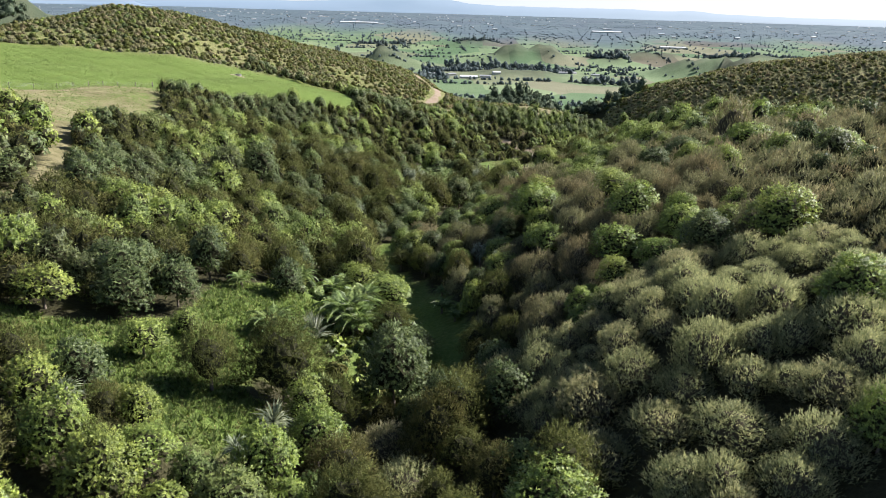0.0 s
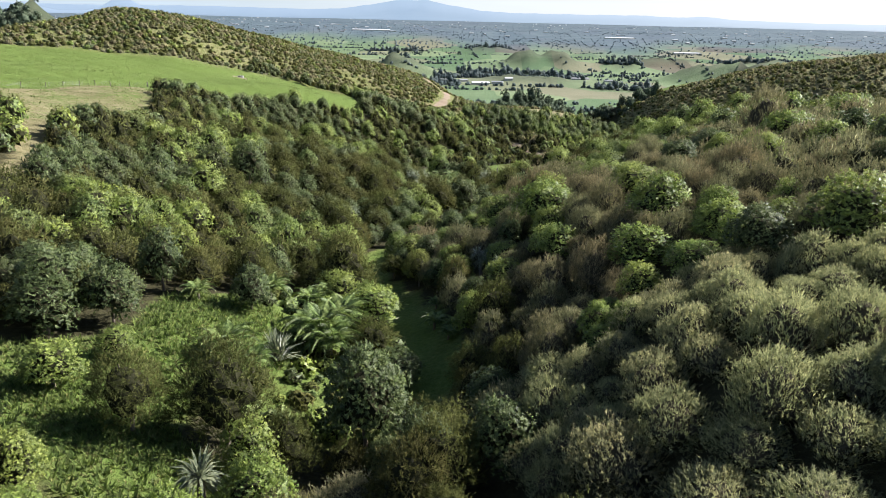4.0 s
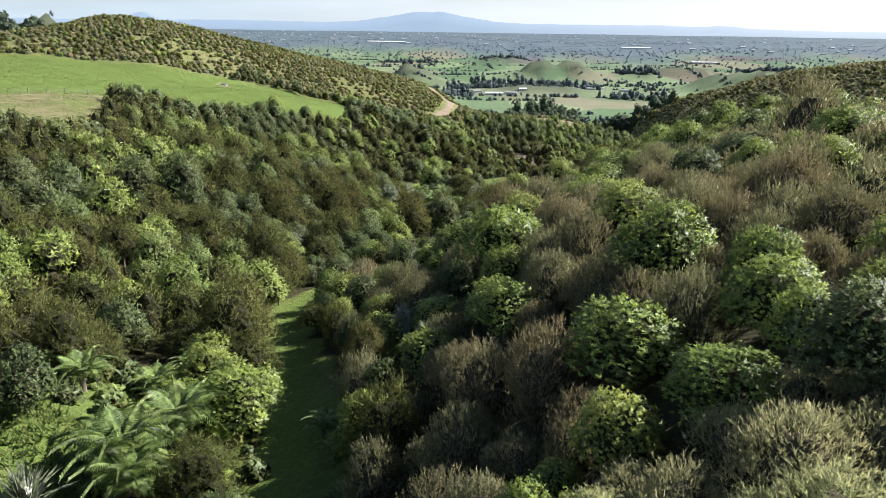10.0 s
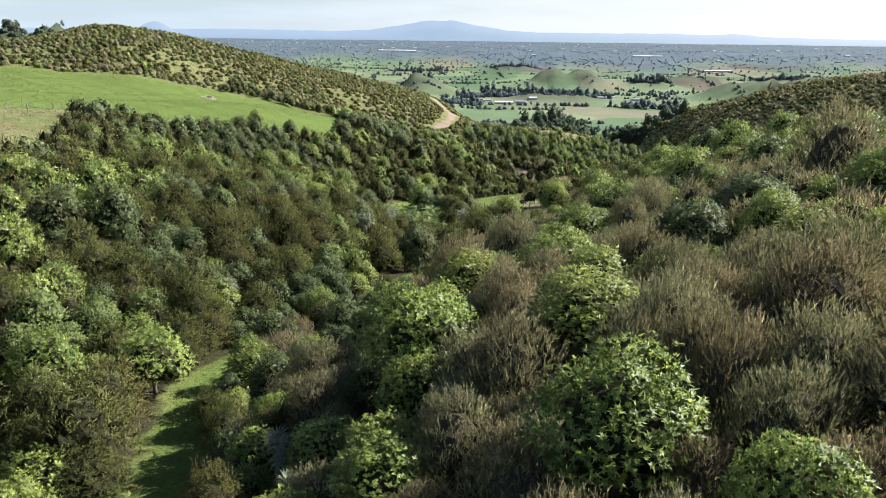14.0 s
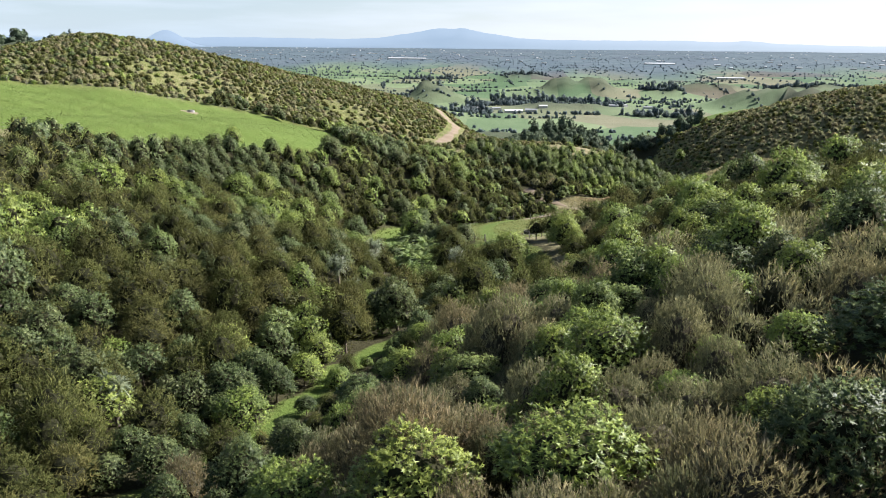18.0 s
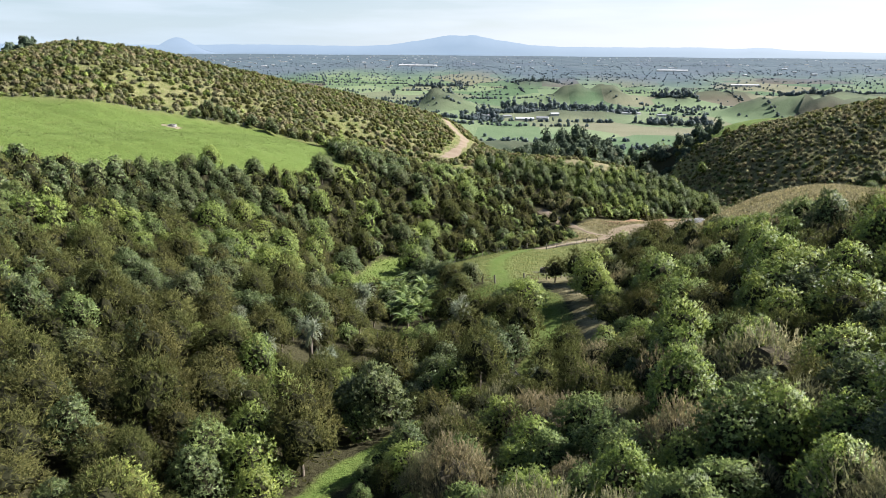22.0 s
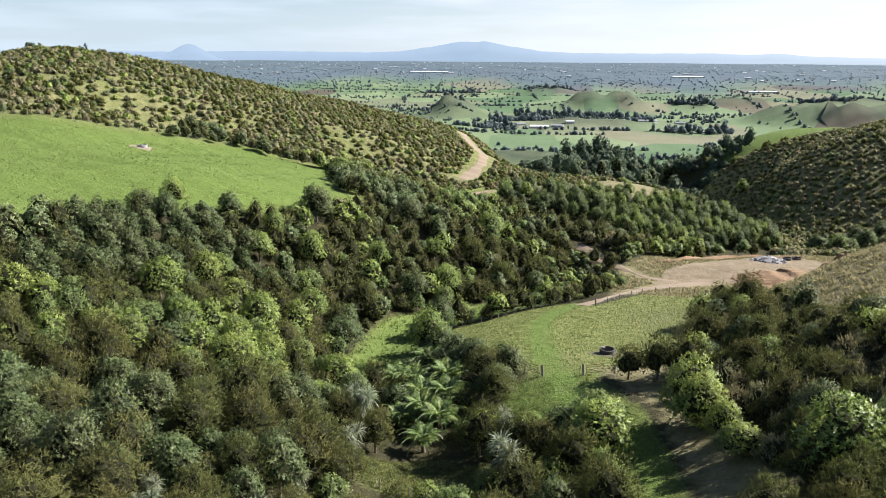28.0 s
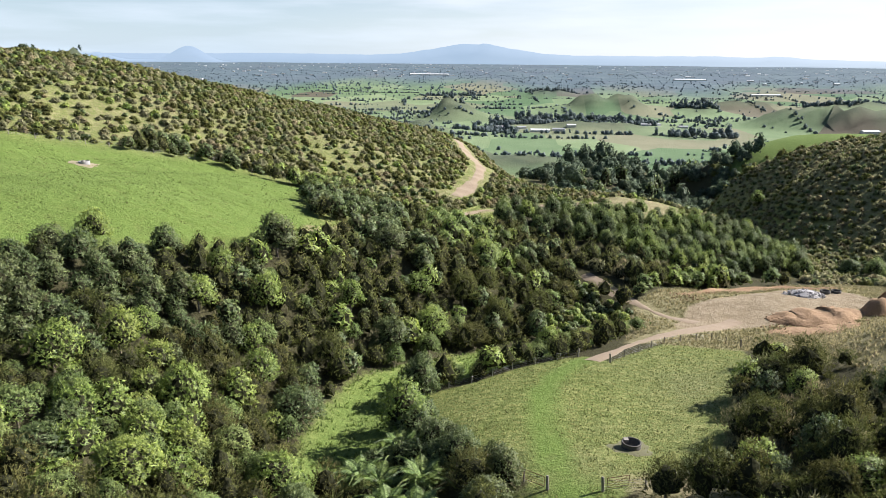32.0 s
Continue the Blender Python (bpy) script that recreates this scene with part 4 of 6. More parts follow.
for _me in (CABBAGE_HEAD, FLAX_FAN):
    _co = np.zeros(len(_me.vertices) * 3, np.float32)
    _me.vertices.foreach_get("co", _co)
    point_vector(_me, "bulge", 0.4 * _co.reshape(-1, 3) + (0, 0, 0.5))
ROOMS, CROWNS, MADE = [], [], {}
CLOSE_LINE = [(2, 26), (10, 45), (14, 75), (14, 110)]  # follows the camera's flight: bush seen from nearest gets the fullest crowns


def child(name, me, parent, m=Matrix.Identity(4)):
    ob = new(name, me)
    ob.parent = parent
    ob.matrix_basis = m
    return ob


def plant(kind, x, y, r, tall=None, variant=None):
    """One plant of radius r, as a thing with its parts."""
    z, turn = float(ground_z(x, y)), (x * 12.9 + y * 7.7) % 6.28
    variant = int(abs(x * 31 + y * 17)) if variant is None else variant
    tall = tall or 0.72 + 0.46 * ((x * 3.7 + y * 1.9) % 1.0)
    r = min(r, 3.3)
    if kind == "kanuka" and y > 46 + 5 * math.sin(x * 0.5):
        kind = "brown"
    tall *= 0.76 if kind == "kanuka" and y < 48 else 1.0
    if y < 112 and kind in ("mahoe", "pale", "dark") and any(math.hypot(x - a, y - b) < 0.72 * (r + c) for a, b, c in CROWNS):
        return None
    ROOMS.append((x, y, r))
    if kind in ("mahoe", "pale", "dark"):
        CROWNS.append((x, y, r))
    if kind in SHAPES:
        name, label, category = PLANTS[kind]
        s = r / SHAPES[kind][0]
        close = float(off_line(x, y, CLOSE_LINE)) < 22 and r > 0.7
        MADE[kind] = MADE.get(kind, 0) + 1
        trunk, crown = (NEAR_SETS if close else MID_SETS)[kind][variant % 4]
        ob = new(name)
        child("trunk", trunk, ob)
        child("crown", crown, ob)
        size = (s, s, s * tall)
    elif kind == "fern":
        ob, label, category = new("tree_fern"), "green tree fern with arching fronds in the damp gully", "tree fern"
        child("trunk", FERN_TRUNK, ob)
        for i in range(20):
            lift = (-10, 12, -26)[i % 3]
            child("frond", FROND, ob, pose(0.08, 0.05, 1.3, 0, lift - (variant + i) % 9, i * 18 + (variant % 7) * 3))
        size = (r / 2.0,) * 3
    elif kind == "cabbage":
        ob, label, category = new("cabbage_tree"), "cabbage tree with spiky heads of sword-shaped leaves", "tree"
        child("trunk", CABBAGE_TRUNKS[0], ob)
        for i, p in enumerate(((0.5, 0.2, 2.9), (-0.4, -0.25, 2.8), (0.07, 0, 2.25))):
            child("leaf_head", CABBAGE_HEAD, ob, pose(*p, 0, 0, i * 77))
        size = (r / 1.25,) * 3
    elif kind == "young_cabbage":
        ob, label, category = new("cabbage_tree"), "young cabbage tree, one low head of stiff silvery leaves", "tree"
        child("trunk", mesh_of("trunk", *limb((0, 0, -0.4), (0, 0, 1.1), 0.13, 0.1, 7), BARK), ob)
        child("leaf_head", CABBAGE_HEAD, ob, pose(0, 0, 1.1, 0, 0, 20))
        size = (r,) * 3
    else:
        ob, label, category = new("flax_bush"), "clump of grey-green flax with long strap leaves", "flax"
        child("leaf_fan", FLAX_FAN, ob)
        size = (r / 1.5,) * 3
    ob.matrix_basis = Matrix.LocRotScale((x, y, z), Euler((0, 0, turn)), size)
    return tagged(ob, label, category, {"bush": "kanuka bushes", "tree": "trees of the gully"}.get(category, category + "s of the gully"))


def joined_plants(name, label, kinds, places, pieces, material_of, kind_tag="stuff", category="scrub", inner=CORE):
    """Many plants too far or too many to count, as one object. places: rows of x, y, scale, kind index, tone."""
    vs, fs, mats, tones, outs, n = [], [], [], [], [], 0
    rng = np.random.default_rng(len(places))
    for ki, kind in enumerate(kinds):
        for vi in range(len(pieces[kind])):
            rows = places[(places[:, 3] == ki) & (np.arange(len(places)) % len(pieces[kind]) == vi)]
            if not len(rows):
                continue
            (lv, lf, lo), (cv, cf) = pieces[kind][vi]
            lo = np.concatenate([lo, unit(cv - cv.mean(0))])
            v, f, which = stack((lv, lf), (cv, cf))
            a = rng.uniform(0, 6.28, len(rows))
            c, s = np.cos(a)[:, None], np.sin(a)[:, None]
            sc = rows[:, 2:3]
            tall = rng.uniform(0.85, 1.2, (len(rows), 1))
            px = rows[:, 0:1] + sc * (v[None, :, 0] * c - v[None, :, 1] * s)
            py = rows[:, 1:2] + sc * (v[None, :, 0] * s + v[None, :, 1] * c)
            pz = ground_z(rows[:, 0], rows[:, 1])[:, None] + sc * tall * v[None, :, 2] - 0.1
            vs.append(np.stack([px, py, pz], -1).reshape(-1, 3))
            outs.append(np.stack([lo[None, :, 0] * c - lo[None, :, 1] * s, lo[None, :, 0] * s + lo[None, :, 1] * c, lo[None, :, 2] + 0 * c], -1).reshape(-1, 3))
            fs.append((f[None] + (np.arange(len(rows)) * len(v))[:, None, None] + n).reshape(-1, 3))
            mats.append(np.tile(np.where(which == 0, 2 * ki, 2 * ki + 1), len(rows)))
            tones.append(np.repeat(rows[:, 4], len(v)))
            n += len(rows) * len(v)
    if not vs:
        return None
    me = mesh_of(name, np.concatenate(vs), np.concatenate(fs), None, False)
    for kind in kinds:
        me.materials.append(material_of[kind])
        me.materials.append(inner)
    me.polygons.foreach_set("material_index", np.concatenate(mats).astype(np.int32))
    a = me.attributes.new("tone", "FLOAT", "POINT")
    a.data.foreach_set("value", np.concatenate(tones).astype(np.float32))
    point_vector(me, "bulge", np.concatenate(outs))
    return tagged(new(name, me), label, category, kind=kind_tag)


def scatter(rng, box, gap, keep, rooms=()):
    """Places at least about gap apart in a box, where keep(x, y) allows, clear of rooms."""
    x0, y0, x1, y1 = box
    nx, ny = int((x1 - x0) / gap), int((y1 - y0) / gap)
    gx, gy = np.meshgrid(np.arange(nx), np.arange(ny))
    x = x0 + (gx + 0.5 * (gy % 2) + rng.uniform(-0.33, 0.33, gx.shape)) * gap
    y = y0 + (gy + rng.uniform(-0.33, 0.33, gx.shape)) * gap
    x, y = x.ravel(), y.ravel()
    ok = keep(x, y)
    x, y = x[ok], y[ok]
    if len(rooms):
        r = np.array(rooms)
        ok = (np.hypot(x[:, None] - r[None, :, 0], y[:, None] - r[None, :, 1]) > r[None, :, 2] * 0.66 + gap * 0.2).all(1)
        x, y = x[ok], y[ok]
    return x, y


OPEN = [UPPER_PADDOCK, SADDLE_GRASS, RING_PADDOCK, GRASS_HILL, YARD, MARSH, NEAR_CLEARING, GATE_STRIP, KNOLL_TOP, LOW_CLEARING]


def wooded(x, y):
    ok = np.ones(np.shape(x), bool)
    for outline in OPEN:
        ok &= ~inside(x, y, outline)
    ok &= off_line(x, y, GRASS_TRACK) > np.where(y < 104, 1.9, np.where(y < 140, 1.6, 2.8))
    for line, w in ((CLAY_TRACK, 4), (KNOLL_TRACK, 3.0), (HILL_ROAD, 4), (SADDLE_PATH[3:], 2.2), (EDGE_PATH, 2.5), (CREST_STRIP, 4.5)):
        ok &= off_line(x, y, line) > w
    ok &= ~(inside(x, y, YARD_VERGE) & ~(off_line(x, y, KNOLL_TRACK) < -1))
    return ok


def bush_gully(x, y):
    """The native bush on both sides of the valley, up to the hill and the yard."""
    left = (x < 8) & (x > -75) & (y < 300)
    seen = (y > 22) & (np.abs(x - 5) < 16 + 0.75 * y)
    return wooded(x, y) & seen & (y < 314) & (left | (x < 70 + 0.02 * y))


# the broad-leaved trees that stand out above the scrub
for _x, _y, _r in [(18.3, 51.2, 1.8), (15.5, 47.0, 1.7), (13.9, 51.7, 2.3), (16.8, 58.7, 2.4), (17.5, 68.4, 2.8), (10.2, 61.8, 1.9), (6.2, 63.5, 1.8), (2.4, 72.2, 1.8), (10.6, 72.9, 3.0), (11.2, 43.5, 1.1), (9.8, 42.7, 1.1), (12.6, 46.5, 1.4), (-4.9, 64.6, 2.8), (-8.4, 65.5, 1.5), (-19.0, 88.2, 2.6), (-11.4, 90.0, 2.8), (21.3, 49.9, 1.3), (-2.8, 88.3, 2.4), (33.9, 154.2, 3.2), (29.4, 102.9, 1.6), (21.2, 106.1, 1.7), (26.2, 95.0, 1.3), (29.2, 93.8, 1.5), (25.2, 85.9, 1.5), (23.7, 91.7, 1.5), (18.1, 84.4, 2.8), (19.1, 77.5, 1.9), (21.9, 76.9, 1.5), (24.9, 77.6, 1.1), (12.3, 107.2, 1.3), (8.6, 130.4, 1.9), (5.9, 90.7, 1.4), (1.7, 87.6, 2.2), (7.2, 83.4, 1.4), (-3.6, 111.0, 2.2), (-14.2, 109.8, 2.6), (37.8, 110.9, 1.9), (41.4, 107.9, 2.1), (52.8, 150.9, 3.2), (41.6, 138.5, 2.9), (29.1, 137.4, 2.5), (38.5, 124.8, 2.1), (28.0, 182.5, 2.6), (47.5, 142.8, 2.6), (7.9, 118.6, 1.9), (17.1, 120.8, 1.3), (-1.8, 122.8, 1.9), (-9.4, 122.6, 2.7), (41.1, 152.5, 2.9), (34.9, 163.6, 2.1), (27.9, 147.9, 1.9), (30.1, 143.9, 1.8), (28.9, 133.2, 0.9), (48.1, 93.8, 3.2), (35.4, 81.3, 2.9), (35.4, 73.0, 2.0), (40.3, 71.2, 2.3), (22.4, 44.4, 2.4), (20.6, 32.2, 1.8), (27.7, 72.8, 2.2), (10.9, 46.3, 0.9), (-28.4, 47.5, 2.1), (-9.4, 72.5, 1.9), (-19.3, 42.5, 1.6), (-18.1, 47.2, 1.3)]:
    plant("mahoe", _x, _y, _r, 0.74 + 0.12 * math.sin(_x * 3.1))
for _x, _y, _r in [(18.3, 45.6, 1.8), (40.5, 144.0, 3.2), (31.9, 90.6, 2.9), (-6.0, 102.6, 1.8), (25.8, 121.4, 2.4), (30.5, 123.9, 2.4), (33.3, 118.6, 2.4), (31.6, 111.2, 2.1), (10.9, 151.4, 1.6)]:
    plant("dark", _x, _y, _r, 0.74 + 0.12 * math.sin(_x * 3.1))
for _x, _y, _r in [(6.4, 108.4, 1.8), (2.6, 147.1, 2.3), (42.1, 157.9, 2.7), (34.0, 141.3, 2.4), (28.4, 154.3, 1.9), (2.7, 141.2, 2.2), (18.9, 182.6, 3.0), (36.7, 144.1, 1.9), (37.5, 139.9, 1.9), (33.5, 133.4, 2.1), (29.2, 173.6, 1.7), (25.3, 149.3, 1.5)]:
    plant("pale", _x, _y, _r, 0.74 + 0.12 * math.sin(_x * 3.1))
# the near clearing and the kanuka slope
for _x, _y, _r in [(-18.3, 29.8, 1.8), (-18.4, 27.4, 1.7), (-15.5, 27.9, 1.9), (-14.5, 30.4, 1.8), (-16.2, 33.9, 1.4), (-21.4, 33.6, 1.6), (-8.5, 30.7, 1.9), (-6.7, 35.4, 1.9), (-8.0, 39.1, 1.5), (-6.7, 30.6, 1.6), (-10.2, 29.6, 1.4), (-19.1, 42.5, 1.7), (-17.5, 46.3, 1.8), (-28.4, 47.4, 2.1), (17.3, 23.6, 1.2)]:
    plant("mahoe", _x, _y, _r)
for _x, _y, _r in [(-10.0, 41.9, 2.9), (-14.3, 40.4, 2.1), (-24.8, 37.5, 1.8)]:
    plant("scrub", _x, _y, _r)
for _x, _y, _r in [(-2.7, 44.1, 2.7), (-5.7, 43.0, 1.8), (-1.8, 53.0, 1.9)]:
    plant("dark", _x, _y, _r)
for _x, _y, _r in [(-9.2, 35.8, 1.7), (-10.6, 32.8, 1.2), (-19.9, 33.8, 1.5)]:
    plant("young_cabbage", _x, _y, _r)
for _x, _y, _r in [(-2.6, 37.7, 2.4), (-1.3, 32.2, 2.3), (5.5, 36.4, 1.4), (6.1, 33.9, 1.2), (8.4, 32.4, 2.1), (7.9, 28.4, 2.1), (13.7, 31.7, 2.0), (17.7, 34.4, 1.8), (15.5, 35.6, 1.8), (17.1, 26.8, 1.9), (13.2, 26.4, 2.0), (10.8, 28.5, 1.9), (17.5, 31.1, 1.5), (19.6, 30.5, 1.9), (15.6, 24.1, 1.8), (5.0, 42.1, 1.8), (8.6, 40.6, 1.3), (10.3, 40.7, 1.3), (19.1, 27.8, 1.6), (16.1, 31.6, 1.5), (10.5, 33.0, 1.7), (12.3, 30.3, 1.6), (16.2, 28.0, 1.4), (15.1, 38.1, 1.7), (14.3, 40.6, 1.5), (10.6, 36.1, 1.6), (12.7, 38.3, 1.6), (12.5, 40.9, 1.4), (11.4, 43.0, 1.3), (12.9, 36.2, 1.4), (11.0, 38.6, 1.2)]:
    plant("kanuka", _x, _y, _r)
# the fern gully
for _x, _y, _r in [(-4.4, 64.9, 2.2), (-13.4, 59.2, 1.6)]:
    plant("dark", _x, _y, _r)
for _x, _y, _r in [(-6.8, 55.6, 2.5), (-10.9, 50.0, 1.7), (-17.4, 59.1, 1.3), (1.8, 59.6, 1.0), (-7.7, 61.4, 1.4)]:
    plant("fern", _x, _y, _r)
for _x, _y, _r in [(-10.1, 53.5, 1.7)]:
    plant("flax", _x, _y, _r)
for _x, _y, _r in [(12.9, 53.5, 0.8)]:
    plant("cabbage", _x, _y, _r)
for _x, _y, _r in [(-8.8, 67.4, 1.4), (15.6, 57.6, 2.5), (10.6, 60.3, 1.9), (19.2, 75.6, 2.6), (12.7, 85.8, 2.6), (10.5, 69.3, 1.7), (6.5, 69.5, 1.8), (1.9, 77.2, 1.6), (3.3, 71.1, 1.2), (9.8, 44.4, 1.1), (11.7, 45.3, 1.1), (13.0, 47.8, 1.4), (14.6, 47.5, 0.8), (14.9, 50.9, 0.9), (19.3, 54.4, 1.5), (18.2, 48.6, 1.1), (16.2, 48.6, 1.3), (19.5, 47.7, 1.5), (23.0, 52.9, 1.2), (27.2, 64.0, 1.3), (44.5, 96.0, 3.3), (33.2, 84.0, 1.6), (29.3, 81.7, 1.7), (-19.3, 89.1, 2.7), (-13.2, 92.5, 2.7), (-33.7, 107.5, 3.1), (-22.2, 69.0, 1.8), (-26.6, 77.8, 2.1)]:
    plant("mahoe", _x, _y, _r)
for _x, _y, _r in [(-9.9, 80.7, 2.8), (-18.1, 61.4, 1.7), (-19.8, 70.9, 2.0)]:
    plant("scrub", _x, _y, _r)
for _x, _y, _r in [(8.1, 50.5, 1.6), (9.9, 48.7, 1.2), (9.0, 55.8, 2.1), (11.2, 56.4, 1.3), (7.5, 60.8, 1.5), (15.7, 42.4, 1.8), (15.2, 40.1, 1.7), (13.2, 42.6, 1.4), (18.3, 44.4, 1.3), (23.9, 58.3, 2.0), (22.4, 60.5, 1.7), (11.6, 60.1, 1.3), (17.1, 42.4, 1.1), (17.2, 45.9, 1.0)]:
    plant("kanuka", _x, _y, _r)
# the broadleaf slope
for _x, _y, _r in [(17.3, 67.6, 2.9), (21.2, 96.7, 2.7), (24.6, 90.2, 1.8), (39.7, 146.9, 3.3), (30.5, 76.6, 1.6), (28.3, 79.5, 1.6), (10.0, 64.8, 1.8), (10.3, 73.3, 1.9), (7.4, 88.3, 2.4), (11.0, 80.3, 2.0), (-0.1, 72.3, 1.7), (2.9, 69.5, 1.2), (0.0, 77.3, 1.3), (-5.5, 90.2, 2.2), (-12.4, 90.6, 2.7), (-7.8, 68.5, 2.0), (19.1, 52.5, 1.4), (27.6, 67.3, 1.6), (51.0, 152.1, 3.3), (124.3, 483.1, 3.3), (64.5, 167.1, 3.3), (-18.0, 79.0, 2.0)]:
    plant("mahoe", _x, _y, _r)
for _x, _y, _r in [(-13.0, 85.9, 1.9), (-32.0, 124.4, 3.3), (-36.8, 121.5, 3.3)]:
    plant("dark", _x, _y, _r)
for _x, _y, _r in [(-8.6, 75.6, 2.9), (-27.9, 111.8, 2.9), (-12.7, 98.1, 2.2), (-26.2, 95.1, 2.3), (-9.2, 122.3, 2.9), (-9.9, 139.0, 2.9), (-18.0, 125.7, 2.9), (-28.0, 132.1, 2.9)]:
    plant("scrub", _x, _y, _r)
for _x, _y, _r in [(22.4, 61.9, 1.4), (20.7, 58.0, 1.6), (20.6, 55.5, 1.2), (18.5, 57.0, 1.2), (17.2, 54.8, 1.3), (33.4, 97.4, 2.1), (40.0, 97.3, 3.7), (2.8, 83.3, 2.2), (1.7, 81.0, 2.1), (-1.3, 90.1, 2.5), (21.9, 55.6, 1.0)]:
    plant("kanuka", _x, _y, _r)
for _x, _y, _r in [(4.6, 69.6, 1.2), (6.2, 65.8, 0.9)]:
    plant("cabbage", _x, _y, _r)
# the bend of the track
for _x, _y, _r in [(19.5, 78.8, 1.8), (21.8, 76.9, 1.6), (19.0, 92.3, 1.9), (15.8, 92.4, 1.7), (24.7, 84.9, 1.5), (25.7, 94.1, 1.5), (23.1, 91.3, 1.5), (41.8, 148.2, 3.3), (30.2, 104.2, 1.5), (33.6, 165.4, 3.2), (32.2, 91.5, 2.4), (25.0, 78.7, 1.1), (41.1, 116.5, 2.1), (51.9, 148.5, 3.2), (29.0, 93.9, 1.5), (24.7, 73.9, 0.7), (7.8, 86.0, 1.4), (4.5, 94.5, 1.6), (0.8, 90.4, 1.9), (6.1, 102.8, 1.3)]:
    plant("mahoe", _x, _y, _r)
for _x, _y, _r in [(5.7, 111.6, 2.0), (12.3, 106.2, 1.7), (21.6, 106.1, 1.7), (4.3, 142.6, 3.0), (8.4, 132.9, 2.0)]:
    plant("dark", _x, _y, _r)
for _x, _y, _r in [(-14.6, 105.2, 2.9), (-23.8, 111.2, 2.9), (-10.5, 117.4, 2.9), (-0.7, 136.1, 2.9), (-19.5, 130.9, 2.9), (-34.7, 132.7, 2.9), (-28.7, 137.7, 2.9), (-39.1, 171.8, 2.9), (-45.8, 156.9, 2.9)]:
    plant("scrub", _x, _y, _r)
for _x, _y, _r in [(11.8, 89.1, 2.6), (16.5, 109.9, 3.0), (32.7, 129.1, 3.3), (26.1, 99.2, 1.7), (8.8, 107.2, 2.1), (26.3, 83.8, 1.3)]:
    plant("kanuka", _x, _y, _r)
for _x, _y, _r in [(-13.2, 110.5, 1.6)]:
    plant("cabbage", _x, _y, _r)
# the middle gully
for _x, _y, _r in [(26.4, 125.9, 2.4), (32.3, 131.6, 2.2), (35.3, 125.6, 2.5), (33.7, 114.2, 2.5), (29.8, 140.3, 2.5), (27.9, 184.0, 2.7), (43.4, 162.8, 2.6), (44.6, 145.6, 2.5), (50.5, 146.1, 2.6), (8.6, 117.5, 2.0), (22.2, 104.0, 1.3), (20.1, 105.5, 1.2), (12.5, 142.1, 1.7), (-17.6, 118.7, 1.7)]:
    plant("mahoe", _x, _y, _r)
for _x, _y, _r in [(2.2, 142.4, 2.7), (-5.9, 127.1, 2.2)]:
    plant("dark", _x, _y, _r)
for _x, _y, _r in [(28.5, 105.8, 2.2), (27.3, 101.0, 2.2), (30.2, 117.8, 2.2), (27.5, 119.5, 1.8), (12.7, 122.5, 2.7), (15.5, 116.3, 2.2), (18.5, 130.3, 3.6), (19.4, 118.6, 2.0), (23.4, 127.2, 2.4), (27.3, 99.2, 1.8), (25.6, 106.5, 1.2), (14.6, 111.0, 1.7), (10.7, 126.3, 2.2)]:
    plant("kanuka", _x, _y, _r)
for _x, _y, _r in [(-15.8, 121.3, 2.9), (-8.3, 119.7, 2.9), (-0.0, 133.0, 2.9), (-7.9, 172.9, 2.9), (4.3, 161.7, 2.9), (-12.2, 150.3, 2.9), (-17.4, 148.8, 2.9), (-37.5, 161.5, 2.9), (-32.4, 183.6, 2.9), (-26.7, 154.8, 2.9), (15.8, 175.4, 2.9), (-30.3, 139.4, 2.9), (-21.1, 129.2, 2.9), (-12.8, 134.4, 2.8), (-5.9, 138.6, 2.6), (-41.1, 155.8, 2.9)]:
    plant("scrub", _x, _y, _r)
for _x, _y, _r in [(-6.4, 159.0, 2.2), (-9.7, 154.3, 1.4), (-15.2, 160.7, 1.3)]:
    plant("cabbage", _x, _y, _r)
for _x, _y, _r in [(-0.1, 194.9, 3.3), (2.0, 203.8, 3.3), (-4.9, 206.4, 3.3)]:
    plant("fern", _x, _y, _r)
# above the gate
for _x, _y, _r in [(18.6, 179.2, 3.3), (41.1, 152.4, 3.0), (29.2, 177.2, 1.8), (36.1, 164.2, 1.9), (37.2, 144.9, 1.9), (37.4, 139.7, 2.0), (28.4, 148.0, 1.7), (30.6, 144.3, 1.9), (33.4, 133.7, 2.1), (28.5, 132.2, 1.5), (25.6, 151.1, 1.3), (10.5, 149.9, 2.1)]:
    plant("mahoe", _x, _y, _r)
for _x, _y, _r in [(-20.8, 139.5, 2.9), (-16.8, 143.2, 2.8), (-14.0, 151.0, 2.9), (3.3, 154.6, 2.9), (13.3, 151.4, 2.9), (17.9, 165.6, 2.8), (11.1, 171.9, 2.7), (-7.4, 175.8, 2.9), (-11.0, 167.1, 2.7), (-10.5, 156.7, 2.4), (-12.1, 136.7, 2.5), (16.9, 138.3, 2.3), (25.6, 140.9, 2.0), (-29.0, 155.9, 2.9), (-20.6, 154.9, 2.9), (-19.2, 177.0, 2.9), (-16.2, 181.0, 2.9), (-18.0, 159.9, 2.9), (-38.5, 169.7, 2.9), (27.4, 160.6, 2.4), (34.0, 151.2, 2.3), (38.7, 156.0, 2.3), (31.6, 165.4, 2.2), (21.4, 143.5, 1.6)]:
    plant("scrub", _x, _y, _r)
